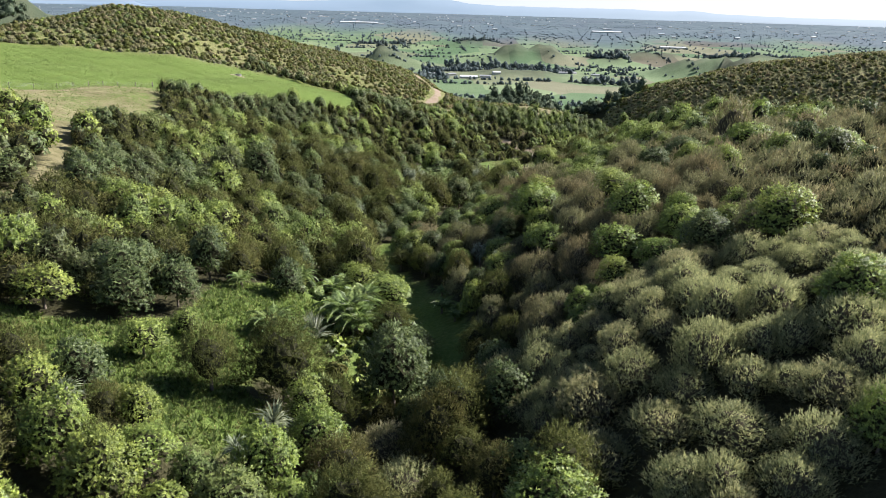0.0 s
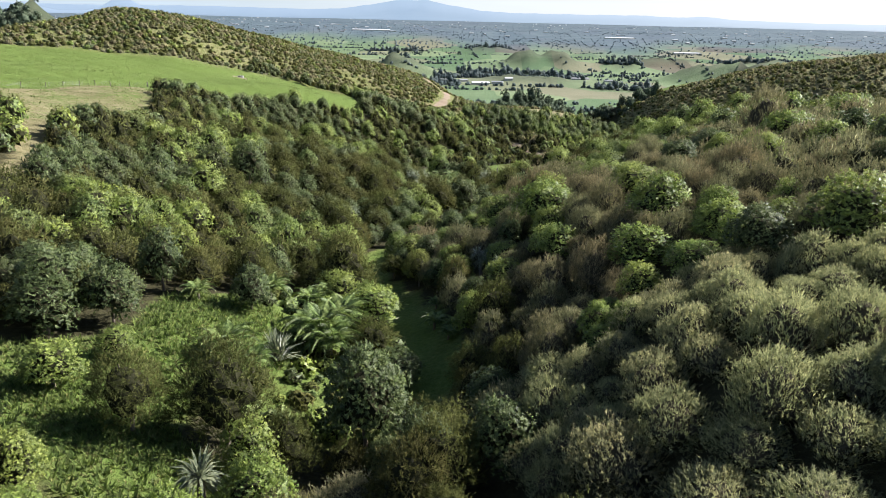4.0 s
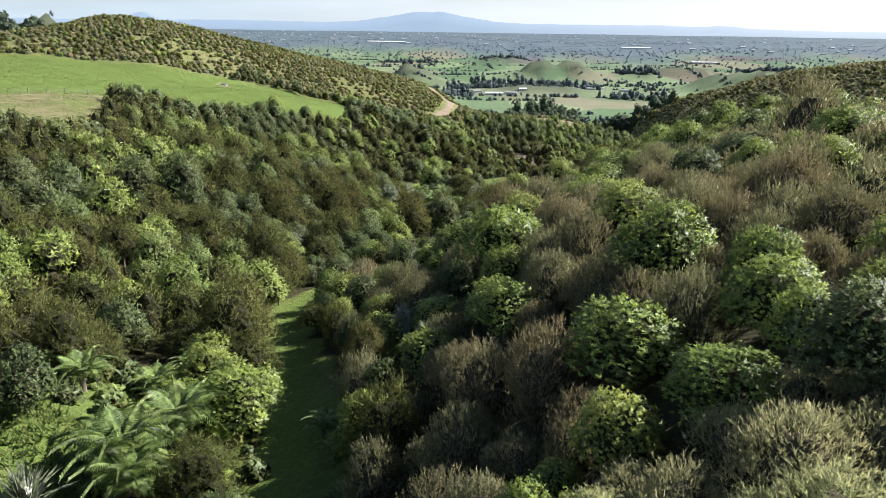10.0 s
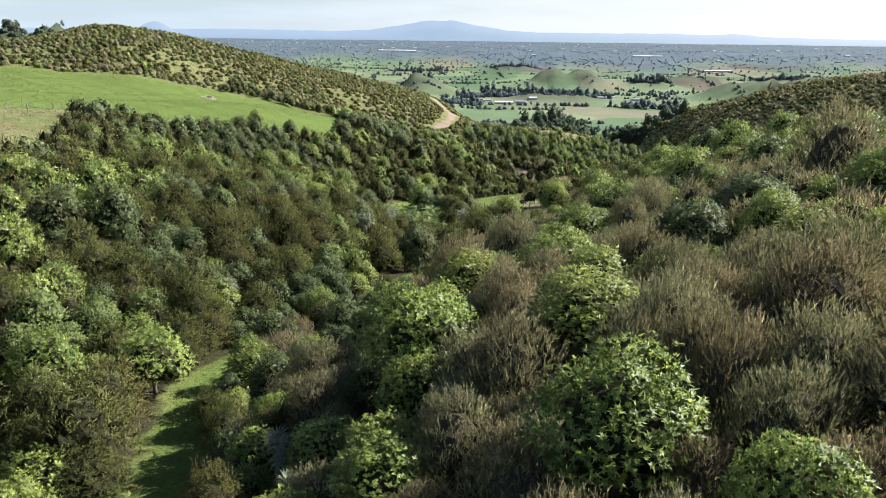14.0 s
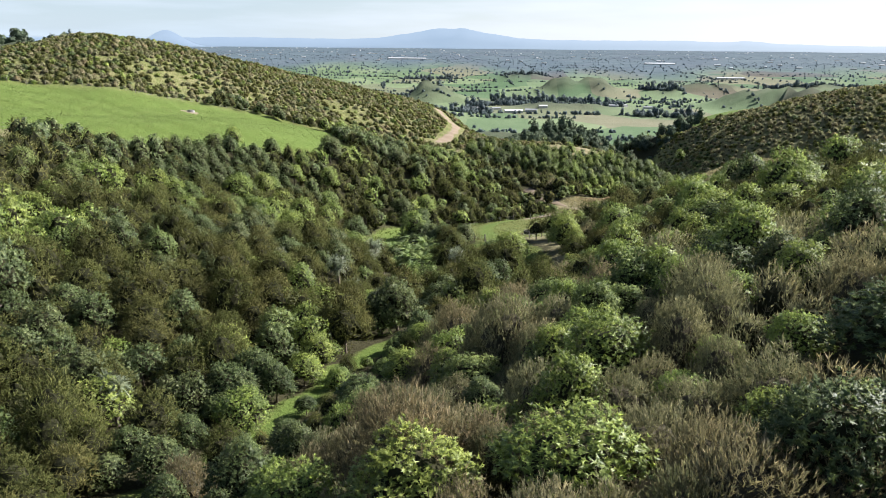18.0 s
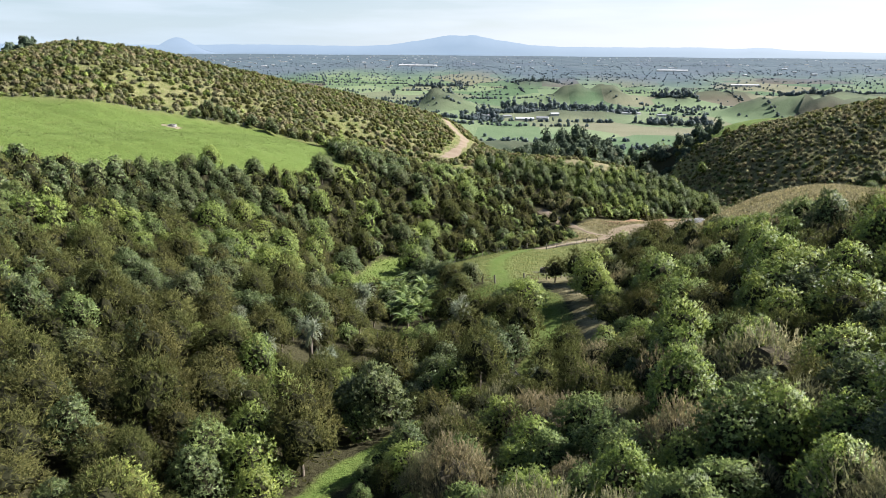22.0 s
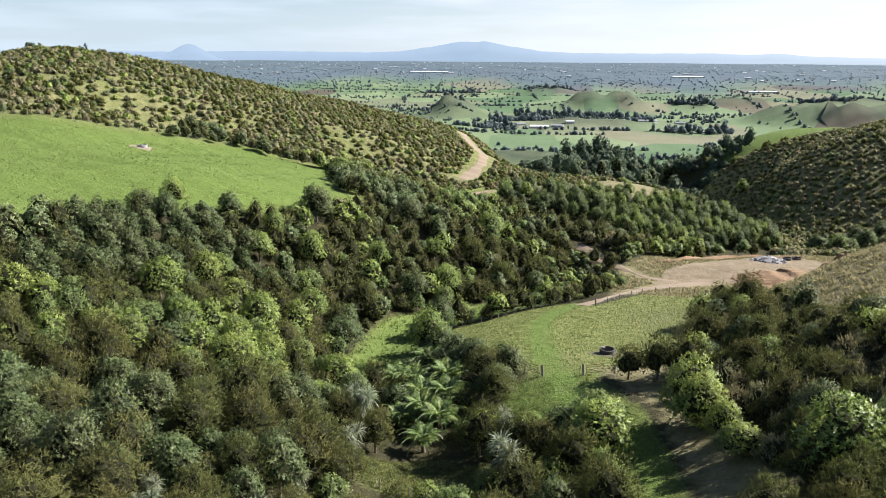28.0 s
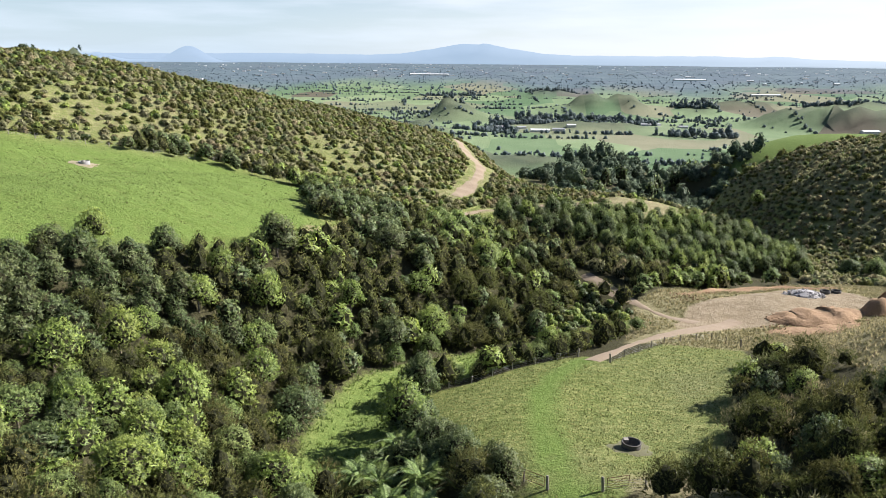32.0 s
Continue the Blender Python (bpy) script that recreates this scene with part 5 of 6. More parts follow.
for _x, _y, _r in [(-8.8, 150.6, 1.4), (-3.9, 155.8, 1.5), (1.3, 149.9, 1.3), (-8.5, 142.4, 1.2), (-14.7, 158.8, 1.2), (9.8, 185.2, 1.6), (18.5, 143.7, 1.0)]:
    plant("cabbage", _x, _y, _r)
for _x, _y, _r in [(-2.3, 204.9, 3.3), (2.7, 198.1, 3.2), (-2.4, 193.7, 2.6), (-1.4, 212.5, 3.1), (30.1, 138.8, 1.3)]:
    plant("fern", _x, _y, _r)
for _x, _y, _r in [(-5.8, 153.8, 1.7), (34.2, 139.5, 1.1)]:
    plant("flax", _x, _y, _r)
# the fern hollow
for _x, _y, _r in [(-6.1, 188.7, 2.3), (-4.6, 177.8, 1.7), (10.0, 174.7, 2.4), (-6.9, 167.8, 1.3)]:
    plant("cabbage", _x, _y, _r)
for _x, _y, _r in [(-0.5, 199.4, 3.3), (2.4, 192.2, 3.1), (1.1, 186.9, 2.6)]:
    plant("fern", _x, _y, _r)
for _x, _y, _r in [(28.0, 180.6, 2.6), (-2.0, 218.0, 3.3), (29.8, 173.6, 1.9), (-25.5, 210.5, 3.0), (-12.7, 193.7, 2.5)]:
    plant("mahoe", _x, _y, _r)
for _x, _y, _r in [(7.2, 201.9, 2.9), (-13.8, 175.7, 2.8), (-28.0, 169.4, 2.9), (-17.6, 172.4, 2.9), (13.5, 180.7, 2.6), (7.3, 184.7, 2.5)]:
    plant("scrub", _x, _y, _r)
# the paddock edge
for _x, _y, _r in [(-0.6, 216.1, 3.1), (-2.2, 232.7, 3.1), (-15.9, 219.4, 3.3), (-30.5, 193.1, 3.0), (-8.8, 247.4, 3.3), (-50.1, 226.0, 2.6), (-28.5, 252.3, 3.3), (-12.8, 270.5, 3.3), (-31.0, 198.5, 2.2), (-40.0, 236.8, 2.2)]:
    plant("dark", _x, _y, _r)
for _x, _y, _r in [(1.4, 241.6, 2.2), (17.1, 258.6, 2.0), (-35.5, 215.8, 2.6), (-38.6, 208.0, 3.2), (-25.4, 229.8, 2.1), (-21.8, 223.8, 2.7), (-3.3, 254.7, 3.3), (-23.1, 194.1, 3.2), (-21.2, 201.7, 2.2), (-12.4, 202.7, 3.1), (42.6, 217.0, 1.8), (32.1, 198.9, 2.0), (38.3, 194.0, 1.9), (-47.8, 232.4, 2.5), (-26.1, 239.2, 2.7), (-32.6, 230.7, 2.5), (-32.8, 239.1, 2.2), (-35.2, 220.2, 2.3), (4.9, 285.9, 3.3), (-16.1, 251.3, 2.4), (-6.6, 265.0, 2.7)]:
    plant("mahoe", _x, _y, _r)
for _x, _y, _r in [(42.7, 225.8, 2.9), (24.2, 197.3, 2.2), (27.2, 196.4, 2.4), (35.4, 207.7, 2.6), (38.6, 204.2, 2.2), (41.0, 204.3, 2.5), (38.8, 198.0, 2.3), (-16.1, 236.0, 2.6), (45.6, 223.6, 2.9), (-32.8, 207.2, 2.4), (-21.4, 208.8, 2.4), (8.0, 267.5, 2.9), (15.6, 277.2, 2.9), (21.8, 286.2, 2.9), (1.5, 268.6, 2.9), (5.4, 276.1, 2.9), (12.1, 290.7, 2.9), (19.8, 296.8, 2.9), (4.2, 259.2, 2.9), (35.9, 193.1, 2.1)]:
    plant("scrub", _x, _y, _r)


# the shaded bank close beside the grass track
for _i, _y in enumerate(np.arange(53.0, 103.0, 2.3)):
    _x = float(np.interp(_y, [52, 60, 72, 86, 94, 100, 107], [1, 0, -2.7, -7.5, -8.5, -5.5, -3])) + 3.9 + 0.5 * math.sin(_i * 2.1)
    if not any(math.hypot(_x - a, _y - b) < 0.7 * c + 0.7 for a, b, c in ROOMS):
        plant(("kanuka", "scrub", "mahoe", "kanuka", "dark")[_i % 5], _x, float(_y), 1.5 + 0.25 * math.sin(_i * 1.3), 1.15)
    if _i % 3 == 0 and _y < 72:
        plant("fern", _x - 1.7, float(_y) + 1.0, 0.95)
for _x, _y, _r in [(-2.8, 236.5, 2.0), (2.4, 240.3, 1.8), (8.7, 246.4, 1.7), (15.7, 257.0, 1.6), (20.0, 258.4, 1.3), (33.5, 266.5, 1.5), (-4.6, 238.8, 1.6)]:
    plant("pale", _x, _y, _r)
for _x, _y, _r in [(5.6, 243.4, 1.3), (12.4, 250.6, 1.5), (18.0, 255.6, 1.2), (24.5, 262.0, 1.4), (28.6, 266.8, 1.4), (31.0, 263.8, 1.0), (22.0, 264.6, 1.3)]:
    plant("scrub", _x, _y, _r, 0.7)


# the rest of the near bush, plant by plant; then the farther bush joined
rng = np.random.default_rng(5)
_x, _y = scatter(rng, (-80, -8, 80, 318), 2.75, bush_gully, [(a, b, c * (1.22 if a > -12 and b < 125 else 1.0)) for a, b, c in ROOMS])


def species(x, y, rng):
    """Which kind grows where: kanuka on the right-hand slope, taller mixed bush elsewhere."""
    side = x - np.interp(y, [0, 90, 145, 200, 320], [5, 0, 8, 14, 20])
    u = rng.uniform(size=len(x))
    patch = np.sin(x * 0.13 + 2 * np.sin(y * 0.05)) + np.sin(y * 0.11 + 1.7 * np.sin(x * 0.06)) + rng.normal(size=len(x)) * 0.7
    k = np.where(side > 3, np.where((patch > 1.3) & (y > 100), 2, 0), np.where(patch > 1.0, 2, np.where(patch > -0.7, 1, 3)))
    k = np.where((side > 3) & (u > 0.93) & (y > 60), 3, k)
    k = np.where((side > 3) & (k == 0) & (y > 120) & (u < 0.5), 1, k)
    return np.where((k == 2) & (np.sin(x * 0.9 + y * 1.7) > 0.1), 4, k)


KINDS = ["kanuka", "scrub", "mahoe", "dark", "pale"]
_x2, _y2 = scatter(rng, (4, 22, 40, 84), 2.3, lambda x, y: bush_gully(x, y) & (x > 6 + 0.02 * y), [(a, b, c * 1.3) for a, b, c in ROOMS])
_small = np.r_[np.ones(len(_x)), np.full(len(_x2), 0.8)]
_x, _y = np.r_[_x, _x2], np.r_[_y, _y2]
_k = species(_x, _y, rng)
_size = rng.uniform(0.66, 1.28, len(_x)) * np.where(_k > 1, 1.08, 1.0) * _small
_thin = inside(_x, _y, [(-10, 158), (4, 158), (6, 190), (-9, 190)]) & (rng.uniform(size=len(_x)) < 0.65)
_thin |= inside(_x, _y, [(-16, 44), (-2, 42), (3, 50), (2, 72), (-5, 82), (-12, 72), (-17, 62)])
_thin |= inside(_x, _y, [(44, 212), (53, 205), (54, 264), (46, 264)]) & (rng.uniform(size=len(_x)) < 0.75)
_thin |= inside(_x, _y, [(25, 297), (30, 288), (37, 276), (28, 268), (17, 268), (16, 274), (22, 284)])
_low = inside(_x, _y, [(-9, 84), (0, 78), (6, 90), (9, 112), (12, 134), (2, 134), (-3, 112), (-8, 96)])
_size = np.where(_low, _size * np.where(_y < 104, 0.8, 0.5), _size)
_size = np.where((_x > 4) & (_y < 125) & (_k == 0), _size * np.where(_y < 60, 0.85, 1.0), _size)
_thin |= inside(_x, _y, [(16, 188), (27, 188), (31, 206), (18, 206)])
_thin |= inside(_x, _y, [(22, 150), (29, 150), (31, 170), (31, 188), (24, 190)])  # the bare bank above the lower track
_x, _y, _k, _size = _x[~_thin], _y[~_thin], _k[~_thin], _size[~_thin]
# plants nearest the camera's flight come first
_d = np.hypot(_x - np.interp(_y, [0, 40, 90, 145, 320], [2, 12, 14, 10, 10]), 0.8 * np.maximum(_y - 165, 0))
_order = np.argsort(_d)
_room, _made = {_j: (292 if _kind in ("kanuka", "scrub", "pale") else 240) - MADE.get(_kind, 0) - {"pale": 90, "kanuka": MADE.get("brown", 0)}.get(_kind, 0) for _j, _kind in enumerate(KINDS)}, np.zeros(len(_x), bool)
for _i in _order:
    if _room[_k[_i]] > 0:
        plant(KINDS[_k[_i]], float(_x[_i]), float(_y[_i]), float(_size[_i]) * 1.75, None, int(_i))
        _room[_k[_i]] -= 1
        _made[_i] = True
_rest = np.stack([_x, _y, _size * 0.86, _k, rng.uniform(size=len(_x))], -1)[~_made]
_near = (np.abs(_rest[:, 0] - 8) < 62) & (_rest[:, 1] < 230)
joined_plants("native_bush", "dense mixed native bush on the slopes beside the gully", KINDS, _rest[_near], MIDDLE_PIECES, LEAF_JOINED)
joined_plants("native_bush", "dense mixed native bush covering the farther slopes", KINDS, _rest[~_near], FAR_SETS, LEAF_JOINED)

for _fx, _fy, _fr in [(-7.6, 57.2, 2.9), (-6.9, 61.8, 2.7), (-12.6, 50.8, 2.1), (-13.2, 63.8, 1.9), (-10.2, 66.5, 1.7), (0.6, 62.5, 1.3), (-9.4, 70.5, 1.8)]:
    plant("fern", _fx, _fy, _fr)
plant("flax", -9.9, 53.2, 1.9)
plant("scrub", -3.7, 56.2, 2.1)
plant("dark", -5.6, 69.6, 2.6)
plant("scrub", -14.6, 67.0, 1.9)
plant("scrub", -7.2, 73.5, 2.3)
_x, _y = scatter(rng, (-18, 42, 4, 84), 1.5, lambda x, y: inside(x, y, FERN_FLAT) & (off_line(x, y, GRASS_TRACK) > 2.0) & ~inside(x, y, NEAR_CLEARING))
joined_plants("undergrowth", "low green undergrowth between the ferns", KINDS, np.stack([_x, _y, rng.uniform(0.3, 0.75, len(_x)), rng.integers(1, 5, len(_x)), rng.uniform(size=len(_x))], -1), SHRUB_SETS, LEAF_JOINED)

_x, _y = scatter(rng, (-6, 262, 40, 324), 2.1, lambda x, y: inside(x, y, [(25, 297), (30, 288), (37, 276), (28, 268), (17, 268), (16, 274), (22, 284)]) & wooded(x, y))
joined_plants("undergrowth", "low shrubs on the bank below the knoll track", KINDS, np.stack([_x, _y, rng.uniform(0.6, 1.15, len(_x)), rng.integers(1, 4, len(_x)), rng.uniform(size=len(_x))], -1), SHRUB_SETS, LEAF_JOINED)

# rows of planted trees on the knoll
KNOLL_WOOD = [(6, 316), (24, 318), (46, 312), (66, 318), (90, 334), (94, 350), (78, 352), (62, 343), (42, 339), (24, 337), (8, 328)]
_x, _y = scatter(rng, (0, 306, 100, 356), 3.3, lambda x, y: inside(x, y, KNOLL_WOOD) & wooded(x, y))
for _i in range(len(_x)):
    _kind = ("pale", "dark", "pale", "mahoe", "dark")[(_i * 7 + int(_x[_i])) % 5]
    plant(_kind, float(_x[_i]), float(_y[_i]), rng.uniform(1.6, 2.3), rng.uniform(1.15, 1.5), _i)

# young planting on the big hill, and scrub on the far ridge


def hill_planting(x, y):
    north = np.interp(x, [-240, -150, -97, -66, -44, -36, -26, -16, -8, 10, 60, 100], [228, 257, 284, 316, 315, 296, 278, 293, 312, 335, 346, 376])
    crest = np.interp(x, [-230, -170, -115, -72, -28, 0, 40, 100], [338, 398, 455, 480, 492, 470, 430, 400])
    return wooded(x, y) & (y > north + 1.2) & (y < crest + 4) & ~inside(x, y, KNOLL_WOOD)


_x, _y = scatter(rng, (-240, 235, 100, 500), 2.3, hill_planting)
_u = rng.uniform(size=len(_x))
_open = np.sin(_x * 0.06 + 1.0) * np.sin(_y * 0.05 + _x * 0.02)
_keep = rng.uniform(size=len(_x)) < np.where(_open > 0.45, 0.55, 0.9)
_big = 1 + 0.55 * (np.hypot(_x + 45, (_y - 318) * 1.5) < 22)
_rows = np.stack([_x, _y, rng.uniform(0.5, 1.02, len(_x)) * _big, np.where(_u < 0.46, 1, np.where(_u < 0.82, 0, np.where(_u < 0.92, 3, 2))), rng.uniform(size=len(_x))], -1)[_keep]
joined_plants("hill_planting", "rows of young olive-brown shrubs planted over a grassy hill", KINDS, _rows, RIDGE_SETS, LEAF_JOINED)


def far_scrub(x, y):
    return (y > 300 + 0.15 * np.abs(x - 160)) & (x > 84 + 0.12 * (y - 320)) & (y < 560 + 0.4 * (x - 120)) & (x < 270) & wooded(x, y)


_x, _y = scatter(rng, (84, 290, 270, 600), 2.9, far_scrub)
_u = rng.uniform(size=len(_x))
_rows = np.stack([_x, _y, rng.uniform(0.6, 1.2, len(_x)), np.where(_u < 0.62, 0, np.where(_u < 0.9, 1, 3)), rng.uniform(size=len(_x))], -1)
joined_plants("ridge_scrub", "brown and green scrub covering the far ridge", KINDS, _rows, RIDGE_SETS, LEAF_JOINED)

# trees at the foot of the far ridge
for _gx0, _gy0, _gr in ((128, 352, 14), (146, 340, 12), (112, 346, 8), (158, 356, 10)):
    for _i in range(12):
        _a, _q = rng.uniform(0, 6.283), math.sqrt(rng.uniform()) * _gr
        plant("pale" if _i % 4 == 0 else "dark", _gx0 + _q * math.cos(_a), _gy0 + _q * math.sin(_a), rng.uniform(1.8, 2.8), None, _i)


def grass_tufts(name, label, outlines, n, height, seed, material):
    """Loose tufts of grass over open ground: a few pointed blades each, joined."""
    rng = np.random.default_rng(seed)
    xs, ys = [], []
    for outline in outlines:
        o = np.array(outline)
        x, y = rng.uniform(o[:, 0].min(), o[:, 0].max(), n), rng.uniform(o[:, 1].min(), o[:, 1].max(), n)
        ok = inside(x, y, outline) & (off_line(x, y, GRASS_TRACK) > 1.5) & ~inside(x, y, YARD) & (off_line(x, y, CLAY_TRACK) > 2.4) & (off_line(x, y, KNOLL_TRACK) > 2.2)
        xs.append(x[ok])
        ys.append(y[ok])
    x, y = np.concatenate(xs), np.concatenate(ys)
    base = np.stack([x, y, ground_z(x, y)], -1)
    vs, tone = [], []
    for _ in range(5):
        a, s = rng.uniform(0, 6.283, len(x)), rng.uniform(0.6, 1.3, len(x)) * height
        out = np.stack([np.cos(a), np.sin(a), 0 * a], -1)
        side = np.stack([-np.sin(a), np.cos(a), 0 * a], -1)
        foot = base + out * (height * 0.25)
        tip = foot + out * (s * 0.7)[:, None] + np.array([0, 0, 1]) * s[:, None]
        vs.append(np.stack([foot - side * height * 0.22, foot + side * height * 0.22, tip], 1))
    v = np.concatenate(vs).reshape(-1, 3)
    me = mesh_of(name, v, np.arange(len(v)).reshape(-1, 3), material, False)
    t = me.attributes.new("tone", "FLOAT", "POINT")
    t.data.foreach_set("value", np.tile(np.repeat(rng.uniform(size=len(x)), 3), 5).astype(np.float32))
    point_vector(me, "bulge", np.tile((0, 0, 1.0), (len(v), 1)))
    return tagged(new(name, me), label, "grass", kind="stuff")


TUFT = foliage("leaf_tuft", (0.165, 0.188, 0.056), (0.275, 0.286, 0.110), None, 0.8, 0.1, 0.35, True, (0.20, 0.18, 0.09), 0.5)
UPPER_TUFT = foliage("leaf_upper_tuft", (0.085, 0.118, 0.032), (0.150, 0.180, 0.060), None, 0.8, 0.1, 0.35, True, (0.17, 0.16, 0.07), 0.4)
DRY_TUFT = foliage("leaf_dry_tuft", (0.280, 0.252, 0.130), (0.450, 0.385, 0.225), None, 0.8, 0.1, 0.35, True, (0.24, 0.19, 0.11), 0.5)
RANK = foliage("leaf_rank_tuft", (0.095, 0.125, 0.036), (0.165, 0.190, 0.066), None, 0.8, 0.1, 0.3, True, (0.16, 0.14, 0.07), 0.4)
RUSH = foliage("leaf_rush", (0.125, 0.185, 0.045), (0.220, 0.290, 0.085), None, 0.7, 0.15, 0.5, True, (0.17, 0.18, 0.07), 0.4)
grass_tufts("pasture_tufts", "short uneven tufts of pasture grass", [RING_PADDOCK, GATE_STRIP, NEAR_CLEARING, LOW_CLEARING], 9000, 0.15, 4, TUFT)
grass_tufts("long_grass", "long lush grass lying over in the near clearing", [NEAR_CLEARING], 5200, 0.36, 21, RUSH)
grass_tufts("rank_tufts", "darker rank tufts left uneaten in the pasture", [RING_PADDOCK], 1500, 0.19, 14, RANK)
grass_tufts("rank_tufts", "darker rank tufts left uneaten on the upper pasture", [UPPER_PADDOCK], 5000, 0.26, 15, RANK)
grass_tufts("rush_bed", "bright green rushes in the wet stream flat", [MARSH], 3600, 0.42, 6, RUSH)
grass_tufts("dry_grass", "long dry seeding grass on the bank and round the yard", [GRASS_HILL, YARD_VERGE], 15000, 0.42, 8, DRY_TUFT)
grass_tufts("upper_pasture_tufts", "tufts of grass on the upper pasture", [UPPER_PADDOCK], 16000, 0.2, 9, UPPER_TUFT)

# ---- the plain: woods, hedges, farms, town and ranges ----


def drawn_in_scale(x, y):
    """How much smaller things stand on the far plain, which is drawn in to fit the camera's view."""
    far = np.hypot(x, y - 100)
    over = np.maximum(far - 1800, 0)
    return far / (far + over * 8 * (over / 3000) ** 1.5)


def clump_arrays(seed, tall, n=34, size=0.7):
    rng = np.random.default_rng(seed)
    lobes = lobes_dome(rng, 1.0, tall, 7, 0.5)
    p, d = on_lobes(rng, lobes, n)
    return (*leaves(rng, p, d, size, size * 0.7, 0.5), np.repeat(d, 3, axis=0)), blob(lobes, 0.88, 6, 4)


FINE_CLUMPS = {"round": [clump_arrays(s, 1.7, 110, 0.36) for s in range(3)], "tall": [clump_arrays(s + 7, 3.0, 130, 0.36) for s in range(2)]}
CLUMPS = {"round": [clump_arrays(s, 1.7) for s in range(3)], "tall": [clump_arrays(s + 7, 3.4) for s in range(2)]}


def far_trees(name, label, xy, size, material, tall_share=0.1, forms=CLUMPS):
    rng = np.random.default_rng(len(xy) + len(name))
    xy = np.asarray(xy, float)
    s = rng.uniform(*size, len(xy)) * drawn_in_scale(xy[:, 0], xy[:, 1])
    rows = np.stack([xy[:, 0], xy[:, 1], s, (rng.uniform(size=len(xy)) < tall_share).astype(float), rng.uniform(size=len(xy))], -1)
    return joined_plants(name, label, ["round", "tall"], rows, forms, {"round": material, "tall": material}, "stuff", "trees", material)


def grove(rng, x, y, a, b, n, turn=0.0):
    q, w = np.sqrt(rng.uniform(size=n)), rng.uniform(0, 6.283, n)
    u, v = a * q * np.cos(w), b * q * np.sin(w)
    c, s = math.cos(radians(turn)), math.sin(radians(turn))
    return np.stack([x + u * c - v * s, y + u * s + v * c], -1)


rng = np.random.default_rng(21)
# the wood in the lower gully
_g = [grove(rng, 75, 640, 60, 85, 150, -10), grove(rng, 130, 720, 75, 70, 130), grove(rng, 60, 545, 30, 50, 40), grove(rng, 170, 640, 60, 60, 60), grove(rng, 120, 860, 90, 60, 90), grove(rng, 185, 930, 70, 60, 70)]
far_trees("gully_wood", "dark wood of tall trees filling the lower gully", np.concatenate(_g), (3.2, 6.4), WOOD_LEAF, 0.1, FINE_CLUMPS)
_g = [grove(rng, 200, 600, 55, 60, 260), grove(rng, 270, 640, 60, 60, 200), grove(rng, 160, 700, 40, 40, 60), grove(rng, 150, 560, 30, 40, 80)]
far_trees("spur_scrub", "green and brown scrub on the spurs above the plain", np.concatenate(_g), (1.5, 3.0), LEAF_JOINED["scrub"], 0.0)
# the tallest trees of that wood stand singly
_crown_tall = [crown_mesh("crown", *clump_arrays(40 + s, 2.6, 160, 0.3), LEAF["dark"]) for s in range(3)]
_pine_trunk = mesh_of("trunk", *limb((0, 0, -0.3), (0, 0, 1.8), 0.09, 0.03, 6), BARK)
for _i, (_px, _py, _ps) in enumerate([(166, 792, 12), (172, 800, 9), (160, 806, 9), (60, 560, 6), (75, 575, 6.5), (98, 610, 7), (52, 590, 6), (84, 640, 7), (120, 690, 7), (110, 655, 6), (140, 730, 7), (70, 615, 6), (128, 750, 7.5), (45, 545, 5.5), (90, 585, 6)]):
    _ob = new("tall_tree")
    _ob.matrix_basis = Matrix.LocRotScale((_px, _py, float(ground_z(_px, _py))), Euler((0, 0, _i)), (_ps * 0.8, _ps * 0.8, _ps))
    child("trunk", _pine_trunk, _ob)
    child("crown", _crown_tall[_i % 3], _ob)
    tagged(_ob, "tall dark tree standing above the gully wood", "tree", "tall trees of the gully wood")
# the pines behind the big hill
far_trees("hilltop_pines", "dark pines behind the grassy hilltop", np.concatenate([grove(rng, -800, 1330, 60, 40, 40), grove(rng, -900, 1400, 90, 40, 50)]), (6.0, 11.0), WOOD_LEAF, 0.2)
# hedges, shelter belts and field trees
_g = []
for _ in range(190):
    _hx, _hy = rng.uniform(-900, 1500), rng.uniform(980, 2600)
    _len, _t = rng.uniform(60, 360), rng.choice([6, 8, 10, 97]) + rng.normal() * 4
    _n = int(_len / rng.uniform(3.5, 12))
    _u = np.sort(rng.uniform(-0.5, 0.5, _n)) * _len
    _g.append(np.stack([_hx + _u * math.cos(radians(_t)), _hy + _u * math.sin(radians(_t))], -1) + rng.normal(size=(_n, 2)) * 1.5)
_g.append(np.stack([rng.uniform(-900, 1700, 520), 950 + 1850 * rng.uniform(size=520) ** 0.7], -1))
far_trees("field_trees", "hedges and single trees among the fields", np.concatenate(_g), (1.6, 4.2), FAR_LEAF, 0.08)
_g = [grove(rng, 15, 1570, 80, 22, 60), grove(rng, 125, 1740, 120, 22, 90), grove(rng, 250, 1620, 40, 40, 40), grove(rng, 458, 2030, 60, 45, 90), grove(rng, 900, 2120, 150, 45, 160, 5), grove(rng, 115, 2500, 80, 40, 80), grove(rng, -130, 1760, 35, 30, 30), grove(rng, -40, 1400, 60, 40, 50), grove(rng, 330, 1420, 60, 25, 40), grove(rng, -190, 2450, 90, 30, 60)]
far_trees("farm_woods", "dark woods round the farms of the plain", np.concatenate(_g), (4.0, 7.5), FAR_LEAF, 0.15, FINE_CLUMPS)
# the town: a band of trees and roofs to the foot of the ranges
_d, _a = 2450 + 2300 * rng.uniform(size=12000) ** 0.85, np.radians(rng.uniform(-40, 40, 12000))
